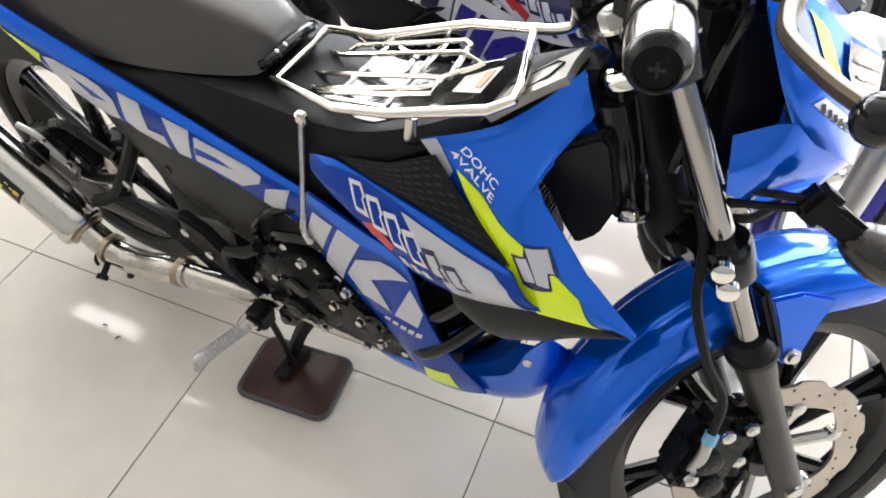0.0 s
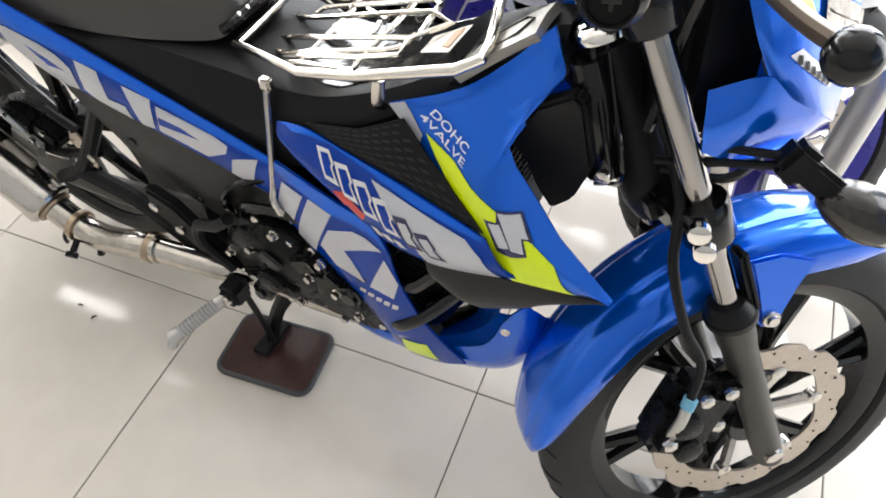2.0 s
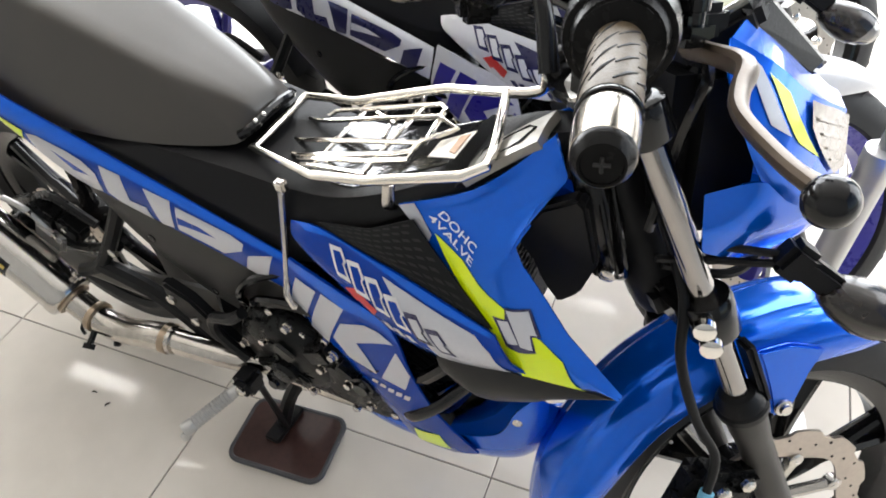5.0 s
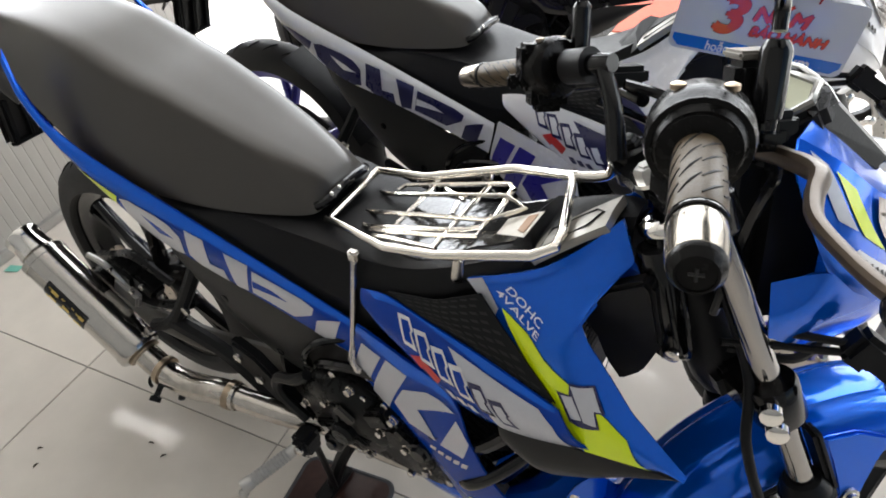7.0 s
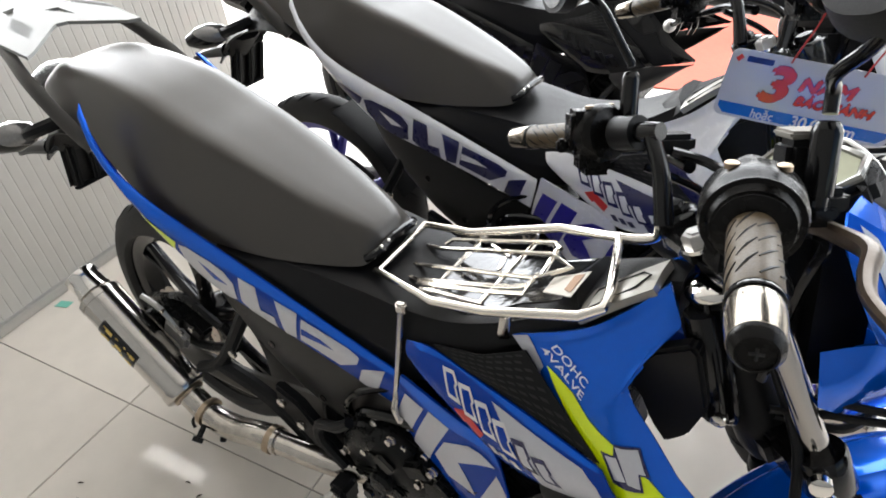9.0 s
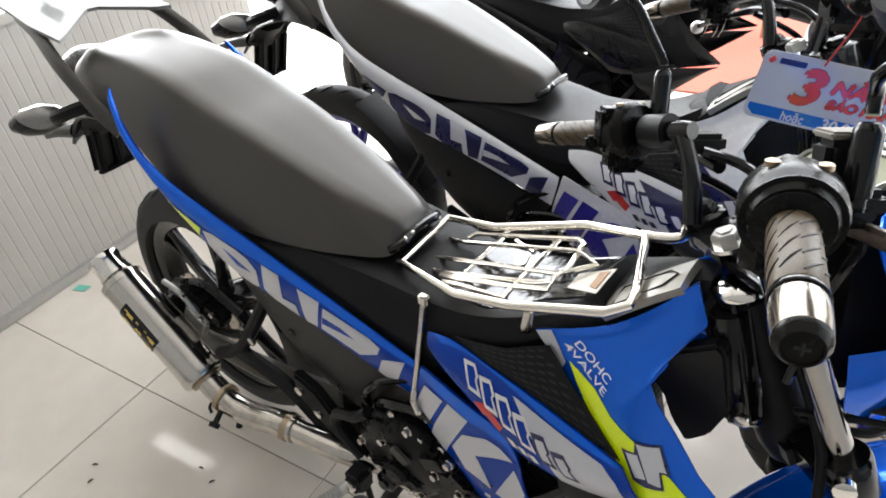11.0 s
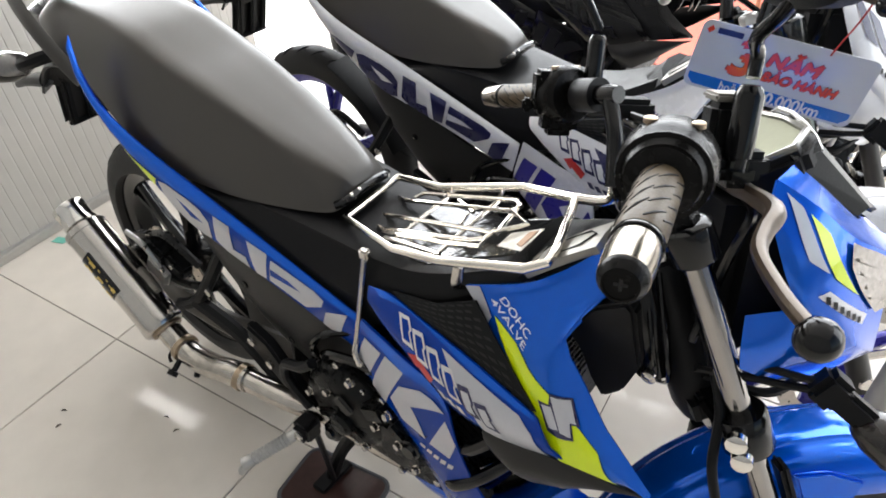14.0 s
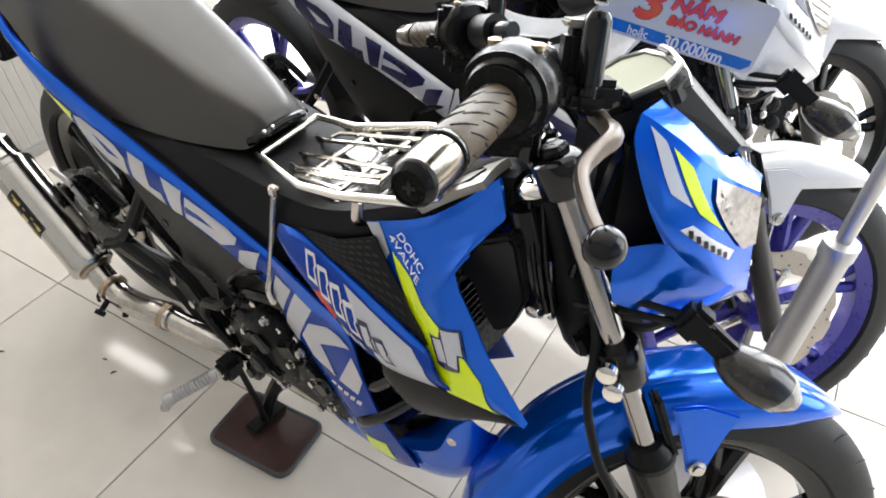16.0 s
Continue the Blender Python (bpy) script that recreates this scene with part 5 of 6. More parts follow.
    part("plate_lamp", tube(bmesh.new(), [(-1.43, -0.03, 0.705), (-1.50, -0.04, 0.69), (-1.545, -0.045, 0.675)], [0.018, 0.014, 0.011], 10, squash=0.7), M_BLACK_GLOSS, carrier)
    bm = bmesh.new()
    rows = [[(-1.27, -0.06, 0.835), (-1.37, -0.045, 0.845), (-1.42, -0.02, 0.835)], [(-1.27, 0, 0.865), (-1.38, 0, 0.868), (-1.43, 0, 0.855)], [(-1.27, 0.06, 0.835), (-1.37, 0.045, 0.845), (-1.42, 0.02, 0.835)]]
    Skin(rows, 12, 0, True, (0, 0, 1)).sheet(bm, 12, 8, 0.02)
    part("tail_lamp", bm, M_SMOKE, tail)
    for y, s in both(-0.06):
        c = Vector((-1.36, y * 2.2, 0.775))
        bm = bmesh.new()
        lathe(bm, [(0, 0.008), (0.010, 0.022), (0.040, 0.034), (0.075, 0.030), (0.100, 0.016), (0.106, 0.002)], c + Vector((0.03, -y * 0.9, 0.004)), c + Vector((-0.3, y * 3.4, -0.06)), 20)
        bm.transform(Matrix.Translation(c) @ Matrix.Diagonal((1, 1, 0.8, 1)) @ Matrix.Translation(-c))
        # Pale upper half shell stands for the sky reflected on the smoked lens.
        lens = bm.copy()
        bmesh.ops.bisect_plane(lens, geom=lens.verts[:] + lens.edges[:] + lens.faces[:], plane_co=c + Vector((0, 0, 0.004)), plane_no=(-0.5, 0.0, -1), clear_outer=True)
        bmesh.ops.scale(lens, vec=(1.05, 1.05, 1.06), verts=lens.verts, space=Matrix.Translation(-c))
        sig = part("rear_signal", bm, M_BLACK_GLOSS, tail, "smoked turn signal with a pale upper shell for reflected sky")
        part("signal_pale_shell", lens, M_LENS, sig)
        bm = bmesh.new()
        tube(bm, [(-1.27, y * 0.8, 0.80), (-1.30, y * 1.5, 0.79), c + Vector((0.02, -y * 0.7, 0.0))], 0.013, 8)
        part("signal_stalk", bm, M_BLACK, tail)
    # the cut-out grab plate over the tail: one forked plate with two openings, and a strap down each side
    edge = [(-1.185, 0.092), (-1.30, 0.118), (-1.54, 0.112), (-1.67, 0.090), (-1.70, 0.03), (-1.66, -0.03), (-1.50, -0.058), (-1.34, -0.092), (-1.195, -0.112), (-1.215, -0.090), (-1.315, -0.004), (-1.330, 0.012), (-1.322, 0.030), (-1.20, 0.074)]
    holes = [[(-1.455, 0.058), (-1.445, 0.080), (-1.355, 0.066)], [(-1.55, 0.045), (-1.545, 0.018), (-1.355, -0.018), (-1.285, -0.060), (-1.40, -0.040)]]
    loop = list(edge)
    for k, near in ((1, 6), (0, 2)):
        hole = holes[k]
        start = min(range(len(hole)), key=lambda i: (Vector(hole[i]) - Vector(edge[near])).length)
        turn = [hole[(start + i) % len(hole)] for i in range(len(hole) + 1)]
        if k == 1:
            turn = turn[::-1]
        turn[-1] = (turn[-1][0] + 0.0004, turn[-1][1])
        at = loop.index(edge[near])
        loop[at + 1:at + 1] = turn + [(edge[near][0] + 0.0004, edge[near][1])]
    bm = bmesh.new()
    prism(bm, loop, (0.933, 0.939), "z", 0.0)
    bmesh.ops.triangulate(bm, faces=bm.faces[:])
    grab = part("grab_rail", bm, M_PLATE, bike, "silver cut-out metal grab plate", Matrix(), smooth=False)
    for y, s in both(-1.0):
        bm = bmesh.new()
        tube(bm, [(-1.46, 0.03 + 0.085 * y, 0.932), (-1.34, 0.02 + 0.105 * y, 0.926), (-1.22, 0.118 * y, 0.895), (-1.14, 0.124 * y, 0.842), (-1.10, 0.116 * y, 0.80)], 0.013, 8, squash=0.45)
        part("side_strap", bm, M_FORK, grab, "dark painted steel strap", Matrix())


def stand_and_pegs(bike):
    bm = bmesh.new()
    hub = Vector((-0.615, -0.175, 0.325))
    tip = Vector((-0.660, -0.262, 0.300))
    lathe(bm, [(0, 0.010), (0.016, 0.010)] + [(0.016 + 0.006 * k + e, 0.0114 if e else 0.0098) for k in range(12) for e in (0.0, 0.003)] + [(0.094, 0.012), (0.100, 0.012)], hub, tip, 12)
    peg = part("footpeg", bm, M_ALLOY, bike, "ribbed cast alloy footpeg")
    bm = bmesh.new()
    lathe(bm, [(0, 0.004), (0.006, 0.008), (0.012, 0.008), (0.018, 0.003)], tip + Vector((0, 0, -0.005)), tip + Vector((-0.01, -0.02, -0.1)), 10)
    part("peg_feeler", bm, M_ALLOY, peg)
    bm = bmesh.new()
    block(bm, (-0.610, -0.158, 0.325), (0.036, 0.04, 0.042), 0.008)
    part("peg_bracket", bm, M_BLACK, bike)
    bm = bmesh.new()
    lathe(bm, [(0, 0.0085), (0.004, 0.0085), (0.006, 0.005)], (-0.604, -0.180, 0.332), (-0.60, -0.3, 0.36), 12)
    part("peg_pin", bm, M_STEEL, bike)
    bm = bmesh.new()
    tube(bm, [(-0.62, -0.135, 0.35), (-0.655, -0.14, 0.40), (-0.645, -0.142, 0.445), (-0.60, -0.145, 0.47), (-0.575, -0.14, 0.49)], 0.009, 8)
    part("brake_pedal", bm, M_BLACK, bike)
    # centre stand: two splayed legs, a cross bar, flat feet and the tread bar
    bm = bmesh.new()
    for y in (-1, 1):
        tube(bm, [(-0.60, 0.055 * y, 0.235), (-0.655, 0.075 * y, 0.12), (-0.69, 0.085 * y, 0.022)], 0.014, 8)
        block(bm, (-0.692, 0.085 * y, 0.016), (0.035, 0.085, 0.010), 0.003)
    tube(bm, [(-0.655, -0.075, 0.12), (-0.655, 0.075, 0.12)], 0.011, 8)
    tube(bm, [(-0.62, -0.14, 0.30), (-0.65, -0.115, 0.16), (-0.675, -0.095, 0.03)], 0.006, 8)
    part("centre_stand", bm, M_BLACK, bike, "black centre stand")


def handlebar(bike, pal):
    for y, s in both(-1.0):
        q = 1 if y < 0 else -1
        side = lambda x, yy, z: Vector((x, yy * q, z))
        root, end = side(-0.168, -0.090, 0.944), side(-0.282, -0.3185, 0.904)
        d = (end - root).normalized()
        bm = bmesh.new()
        lathe(bm, [(0.0, 0.0095), (0.012, 0.011), (0.235, 0.011)], root, end, 16)
        tube(bm, [side(-0.168, -0.060, 0.850), side(-0.170, -0.078, 0.905), root + d * 0.015], [0.011, 0.0095, 0.009], 12)
        bar = part("handlebar", bm, M_BLACK_GLOSS, bike, "", HEAD)
        # ribbed rubber grip
        bm = bmesh.new()
        lathe(bm, [(0.122, 0.0108), (0.122, 0.0152), (0.145, 0.0158), (0.190, 0.0155), (0.210, 0.0153), (0.212, 0.0146), (0.212, 0.0108)], root, end, 28)
        grip = part("grip", bm, M_GRIP, bar, "beige-grey rubber grip with dark slanting grooves", HEAD)
        bm = bmesh.new()
        u = Vector((0, 0, 1))
        u = (u - d * u.dot(d)).normalized()
        w = d.cross(u)
        for k in range(8):
            for e in range(4):
                t0, ang, lean = 0.126 + 0.019 * e + (0.006 if k % 2 else 0), 2 * math.pi * k / 8, 0.75
                pts = [root + d * (t0 + 0.017 * f) + 0.0155 * (math.cos(ang + lean * f) * u + math.sin(ang + lean * f) * w) for f in (0, 0.5, 1.0)]
                tube(bm, pts, [0.0006, 0.0011, 0.0006], 5, steps=5)
        part("grip_groove", bm, M_BLACK, grip, "", HEAD)
        part("grip_flange", lathe(bmesh.new(), [(0.117, 0.0144), (0.118, 0.0245), (0.123, 0.0250), (0.126, 0.0166), (0.126, 0.0144)], root, end, 28), M_CAP, grip, "", HEAD)
        part("end_ring", lathe(bmesh.new(), [(0.2115, 0.0126), (0.2117, 0.0152), (0.213, 0.0160), (0.216, 0.0160), (0.217, 0.0152), (0.217, 0.0126)], root, end, 28), M_BLACK_GLOSS, grip, "", HEAD)
        # turned bar end: tapered chrome sleeve and black cap with a cross screw
        bm = bmesh.new()
        lathe(bm, [(0.2168, 0.0108), (0.217, 0.0144), (0.220, 0.0150), (0.228, 0.0153), (0.240, 0.0149), (0.2515, 0.0141), (0.2520, 0.0136), (0.2520, 0.0108)], root, end, 32)
        weight = part("bar_end", bm, M_BAR_END, bar, "smoked chrome bar end", HEAD)
        bm = bmesh.new()
        lathe(bm, [(0.251, 0.0130), (0.2518, 0.0138), (0.2545, 0.0135), (0.2555, 0.0129), (0.2590, 0.0108), (0.2598, 0.0102), (0.2598, 0.0090), (0.2588, 0.0086), (0.2588, 0.0)], root, end, 32)
        part("bar_cap", bm, M_CAP, weight, "", HEAD)
        for g in (u, w):
            part("cross_slot", tube(bmesh.new(), [root + d * 0.2589 + g * 0.0036, root + d * 0.2589 - g * 0.0036], 0.0010, 5, smooth=False), M_GREY_PLASTIC, weight, "", HEAD)
        # switch or throttle housing
        bm = bmesh.new()
        lathe(bm, [(0.072, 0.018), (0.074, 0.030), (0.080, 0.0345), (0.104, 0.0345), (0.109, 0.0325), (0.112, 0.0325), (0.1125, 0.029), (0.118, 0.026), (0.119, 0.017)], root, end, 28)
        block(bm, root + d * 0.092 + Vector((-0.004, 0, -0.026)), (0.042, 0.04, 0.04), 0.008)
        if y > 0:
            block(bm, root + d * 0.098 + Vector((-0.022, 0, 0.004)), (0.022, 0.036, 0.05), 0.005)
            block(bm, root + d * 0.104 + Vector((-0.036, 0, -0.012)), (0.012, 0.014, 0.016), 0.003)
        house = part("switch_housing", bm, M_CAP, bar, "", HEAD)
        for e in (-0.016, 0.016):
            c = root + d * 0.088 + u * 0.0295 + w * e
            part("housing_screw", lathe(bmesh.new(), [(0, 0.0050), (0.0035, 0.0050), (0.0045, 0.003)], c, c + u, 10), M_BURNT, house, "", HEAD)
        # lever perch, lever with its ball end, reservoir and mirror
        bm = bmesh.new()
        lathe(bm, [(0.03, 0.013), (0.03, 0.019), (0.062, 0.019), (0.062, 0.013)], root, end, 18)
        perch_at = side(-0.142, -0.128, 0.925)
        block(bm, perch_at, (0.05, 0.036, 0.022), 0.006)
        perch = part("lever_perch", bm, M_BLACK, bar, "", HEAD)
        bm = bmesh.new()
        pts = [side(-0.124, -0.109, 0.901), side(-0.131, -0.152, 0.905), side(-0.137, -0.195, 0.906), side(-0.156, -0.220, 0.900), side(-0.171, -0.246, 0.894), side(-0.176, -0.288, 0.885), side(-0.176, -0.318, 0.880)]
        tube(bm, pts, [0.008, 0.0070, 0.0078, 0.0060, 0.0050, 0.0050, 0.0050], 10, steps=30, squash=1.1)
        lever = part("lever", bm, M_BRONZE if y < 0 else M_BLACK_GLOSS, bar, "curved cast lever with a ball end", HEAD)
        bm = bmesh.new()
        bmesh.ops.create_uvsphere(bm, u_segments=16, v_segments=10, radius=0.0125)
        bm.transform(Matrix.Translation(side(-0.176, -0.325, 0.878)))
        part("lever_ball", bm, M_BLACK_GLOSS if y < 0 else M_ALLOY, lever, "", HEAD)
        right = y < 0
        stem = side(-0.146, -0.144, 0.970) if right else side(-0.178, -0.163, 0.985)
        reach = [side(-0.145, -0.142, 1.006), side(-0.156, -0.158, 1.018), side(-0.160, -0.190, 1.034), side(-0.162, -0.212, 1.050)] if right else [side(-0.179, -0.164, 1.010), side(-0.192, -0.165, 1.032), side(-0.213, -0.166, 1.066), side(-0.226, -0.180, 1.082)]
        bm = bmesh.new()
        lathe(bm, [(0, 0.0085), (0.018, 0.0085), (0.019, 0.0108), (0.064, 0.0105), (0.068, 0.0090), (0.071, 0.0068)], stem - Vector((0, 0, 0.056)), stem + Vector((0, 0, 1)), 14)
        tube(bm, [stem + Vector((0, 0, 0.020))] + reach, 0.0052, 10)
        block(bm, stem + Vector((0.0, 0.0, -0.05)), (0.026, 0.026, 0.02), 0.006)
        mir = part("mirror_stem", bm, M_BLACK_GLOSS, bar, "", HEAD)
        bm = bmesh.new()
        c = side(-0.156, -0.205, 1.078) if right else side(-0.252, -0.195, 1.104)
        n = 28
        rim0, rim1, rim2 = [], [], []
        for k in range(n):
            t = 2 * math.pi * k / n
            yy, zz = 0.066 * math.copysign(abs(math.cos(t)) ** 0.8, math.cos(t)), 0.040 * math.copysign(abs(math.sin(t)) ** 0.8, math.sin(t))
            fold = -1 if right else 1
            rim0.append(bm.verts.new(c + Vector((-0.010 * fold, yy, zz))))
            rim1.append(bm.verts.new(c + Vector((0.004 * fold, yy * 1.02, zz * 1.02))))
            rim2.append(bm.verts.new(c + Vector((0.026 * fold, yy * 0.6, zz * 0.6))))
        for p, g in ((rim0, rim1), (rim1, rim2)):
            for k in range(n):
                bm.faces.new((p[k], p[(k + 1) % n], g[(k + 1) % n], g[k]))
        bm.faces.new(rim2)
        bm.faces.new(rim0[::-1])
        bmesh.ops.recalc_face_normals(bm, faces=bm.faces[:])
        head = part("mirror_shell", bm, M_BLACK, mir, "black oval mirror", HEAD)
        bm = bmesh.new()
        bm.faces.new([bm.verts.new(c + Vector((-0.0115 * fold, 0.060 * math.cos(2 * math.pi * k / n), 0.035 * math.sin(2 * math.pi * k / n)))) for k in range(n)][::-1])
        bmesh.ops.solidify(bm, geom=bm.faces[:], thickness=0.001)
        part("mirror_glass", bm, M_MIRROR, mir, "", HEAD)
        if y < 0:
            bm = bmesh.new()
            block(bm, side(-0.150, -0.122, 0.952), (0.030, 0.025, 0.036), 0.005)
            res = part("brake_reservoir", bm, M_BLACK, bar, "", HEAD)
            bm = bmesh.new()
            block(bm, side(-0.150, -0.122, 0.974), (0.031, 0.026, 0.006), 0.002)
            part("reservoir_cap", bm, M_KEYPLATE, res, "", HEAD)
    for pts, r in (([(-0.15, 0.10, 0.92), (-0.10, 0.08, 0.90), (-0.08, 0.02, 0.84), (-0.10, 0.0, 0.74)], 0.0055), ([(-0.16, -0.10, 0.92), (-0.09, -0.07, 0.91), (-0.07, -0.01, 0.84), (-0.10, 0.01, 0.74)], 0.0055),
                   ([(-0.17, 0.12, 0.90), (-0.09, 0.11, 0.86), (-0.06, 0.05, 0.78), (-0.12, 0.01, 0.70)], 0.0048), ([(-0.15, -0.14, 0.92), (-0.10, -0.10, 0.88), (-0.09, -0.06, 0.82), (-0.10, -0.04, 0.72)], 0.005)):
        part("control_cable", tube(bmesh.new(), pts, r, 8), M_BLACK_GLOSS, bike, "", HEAD)


def headlight(bike, pal):
    """The fairing round the headlamp, the lamp, the meter and the front turn signals."""
    crest = [(-0.080, -0.092, 0.903), (-0.042, -0.097, 0.882), (0.002, -0.090, 0.853), (0.060, -0.066, 0.829)]
    out = Skin([crest,
                [(-0.085, -0.105, 0.875), (-0.05, -0.112, 0.845), (0.0, -0.100, 0.815), (0.064, -0.070, 0.786)],
                [(-0.065, -0.110, 0.825), (-0.04, -0.114, 0.800), (0.01, -0.100, 0.775), (0.072, -0.064, 0.752)],
                [(-0.040, -0.105, 0.787), (-0.01, -0.100, 0.765), (0.04, -0.085, 0.740), (0.085, -0.050, 0.716)]], 30, 0.0, True, (0, -1, 0.2))
    chin = Skin([[(-0.075, -0.082, 0.770), (-0.040, -0.106, 0.787), (0.0, -0.098, 0.765), (0.045, -0.080, 0.737), (0.085, -0.048, 0.715)],
                 [(-0.078, -0.092, 0.742), (-0.040, -0.100, 0.745), (0.0, -0.088, 0.728), (0.040, -0.066, 0.708), (0.072, -0.036, 0.695)],
                 [(-0.070, -0.085, 0.715), (-0.040, -0.080, 0.702), (0.0, -0.060, 0.688), (0.030, -0.040, 0.678), (0.056, -0.020, 0.673)]], 30, 0.0, True, (0, -1, 0))
    brow = Skin([[(x, y + 0.0005, z - 0.0005) for x, y, z in crest], [(-0.056, -0.072, 0.9125), (-0.022, -0.068, 0.891), (0.023, -0.060, 0.860), (0.076, -0.034, 0.836)]], 30, 0.0, True, (0, -0.5, 1))
    for m, far in ((HEAD, False), (HEAD @ MIRROR, True)):
        bm = bmesh.new()
        out.sheet(bm, 24, 16)
        shell = part("headlight_cowl", bm, pal["body"], bike, "", m, flip=far)
        bm = bmesh.new()
        out.film(bm, [[(0.062, 0.085), (0.174, 0.106), (0.421, 0.365), (0.257, 0.381)]])
        part("white_film", bm, pal["letter"], shell, "", m, flip=far)
        bm = bmesh.new()
        out.film(bm, [[(0.224, 0.110), (0.383, 0.128), (0.690, 0.404), (0.475, 0.373)]])
        part("accent_film", bm, pal["accent"], shell, "", m, flip=far)
        bm = bmesh.new()
        out.film(bm, [[(0.301, 0.571), (0.414, 0.481), (0.794, 0.543), (0.728, 0.658)]])
        badge = part("sponsor_bar", bm, M_WHITE, shell, "", m, flip=far)
        bm = bmesh.new()
        out.film(bm, [[(0.565, 0.075), (0.804, 0.050), (0.995, 0.060), (0.995, 0.41), (0.867, 0.507), (0.70, 0.37), (0.586, 0.235)]], 0.003)
        side_lens = part("side_lens", bm, M_LENS_SIDE, shell, "clear ribbed corner of the headlamp", m, flip=far)
        bm = bmesh.new()
        out.film(bm, [[(0.62 + 0.055 * k, 0.160 + 0.075 * k), (0.97, 0.135 + 0.075 * k), (0.975, 0.15 + 0.075 * k), (0.63 + 0.055 * k, 0.180 + 0.075 * k)] for k in range(4)], 0.0045)
        part("reflector_rib", bm, M_LENS_SIDE, side_lens, "", m, flip=far)
        bm = bmesh.new()
        out.film(bm, [[(0.368 + 0.060 * k, 0.535 + 0.011 * k), (0.410 + 0.060 * k, 0.520 + 0.011 * k), (0.400 + 0.060 * k, 0.582 + 0.011 * k), (0.358 + 0.060 * k, 0.595 + 0.011 * k)] for k in range(6)], 0.002)
        part("sponsor_mark", bm, M_BLACK, shell, "", m, flip=far)
        bm = bmesh.new()
        brow.sheet(bm, 20, 4, 0.002)
        part("cowl_brow", bm, pal["body"], shell, "", m, flip=far)
        bm = bmesh.new()
        chin.sheet(bm, 24, 12)
        jaw = part("cowl_chin", bm, pal["body"], bike, "", m, flip=far)
    bm = bmesh.new()
    lens = Skin([[(0.004, -0.089, 0.855), (0.055, -0.050, 0.850), (0.080, 0.0, 0.852), (0.055, 0.050, 0.850), (0.004, 0.089, 0.855)],
                 [(0.026, -0.090, 0.815), (0.082, -0.05, 0.805), (0.108, 0, 0.802), (0.082, 0.05, 0.805), (0.026, 0.090, 0.815)],
                 [(0.050, -0.076, 0.770), (0.092, -0.04, 0.752), (0.108, 0, 0.745), (0.092, 0.04, 0.752), (0.050, 0.076, 0.770)]], 24, 0.004, True, (1, 0, 0))
    lens.sheet(bm, 24, 12, 0.01)
    part("headlamp", bm, M_LENS, bike, "clear faceted headlamp lens", HEAD @ Matrix.Translation((-0.020, 0, -0.004)))
    bm = bmesh.new()
    near_rear = [(-0.056, -0.071, 0.9125), (-0.028, -0.060, 0.922), (-0.028, -0.046, 0.932), (-0.030, -0.030, 0.940), (-0.034, -0.012, 0.947)]
    near_front = [(0.022, -0.060, 0.862), (0.035, -0.055, 0.870), (0.050, -0.042, 0.866), (0.063, -0.027, 0.860), (0.074, -0.010, 0.854)]
    arch = near_rear + [(x, -y, z) for x, y, z in near_rear[::-1]]
    lip = near_front + [(x, -y, z) for x, y, z in near_front[::-1]]
    back, front = [bm.verts.new(p) for p in arch], [bm.verts.new(p) for p in lip]
    for k in range(len(back) - 1):
        bm.faces.new((back[k], front[k], front[k + 1], back[k + 1]))
    bmesh.ops.recalc_face_normals(bm, faces=bm.faces[:])
    bmesh.ops.solidify(bm, geom=bm.faces[:], thickness=0.004)
    visor = part("visor", bm, M_VISOR, bike, "dark brown visor with flat sides above the headlamp", HEAD, smooth=False)
    part("visor_edge", tube(bmesh.new(), arch[1:-1], 0.0022, 8, smooth=False), M_ALU, visor, "bright edge of the visor", HEAD)
    bm = bmesh.new()
    brim = [(0.078, -0.034, 0.834), (0.086, -0.018, 0.832), (0.090, 0.0, 0.831), (0.086, 0.018, 0.832), (0.078, 0.034, 0.834)]
    nose = Skin([[(0.020, -0.056, 0.858), (0.052, -0.030, 0.853), (0.064, 0.0, 0.849), (0.052, 0.030, 0.853), (0.020, 0.056, 0.858)], brim], 20, 0, True, (0, 0, 1))
    nose.sheet(bm, 20, 6, 0.004)
    part("nose_panel", bm, pal["body"], bike, "", HEAD)
    bm = bmesh.new()
    block(bm, (-0.05, 0, 0.80), (0.09, 0.13, 0.17), 0.02)
    part("lamp_housing", bm, M_BLACK, bike, "", HEAD)
    tilt = Matrix.Translation((-0.067, 0, 0.910)) @ Matrix.Rotation(radians(-32), 4, "Y")
    bm = bmesh.new()
    prism(bm, [(-0.040, -0.062), (0.020, -0.075), (0.046, -0.05), (0.052, 0.0), (0.046, 0.05), (0.020, 0.075), (-0.040, 0.062)], (-0.022, 0.004), "z", 0.006)
    meter = part("meter", bm, M_BLACK, bike, "digital meter with a pale screen", HEAD @ tilt)
    bm = bmesh.new()
    prism(bm, [(-0.032, -0.050), (0.018, -0.060), (0.038, -0.04), (0.042, 0.0), (0.038, 0.04), (0.018, 0.060), (-0.032, 0.050)], (0.003, 0.0065), "z", 0.001)
    part("meter_screen", bm, M_LCD, meter, "", HEAD @ tilt)
    bm = bmesh.new()
    ring = [(-0.035, -0.054), (0.018, -0.064), (0.041, -0.043), (0.046, 0.0), (0.041, 0.043), (0.018, 0.064), (-0.035, 0.054)]
    tube(bm, [Vector((x, y, 0.006)) for x, y in ring], 0.0042, 8, closed=True, smooth=False)
    part("meter_bezel", bm, M_BEZEL, meter, "clear pale bezel", HEAD @ tilt)
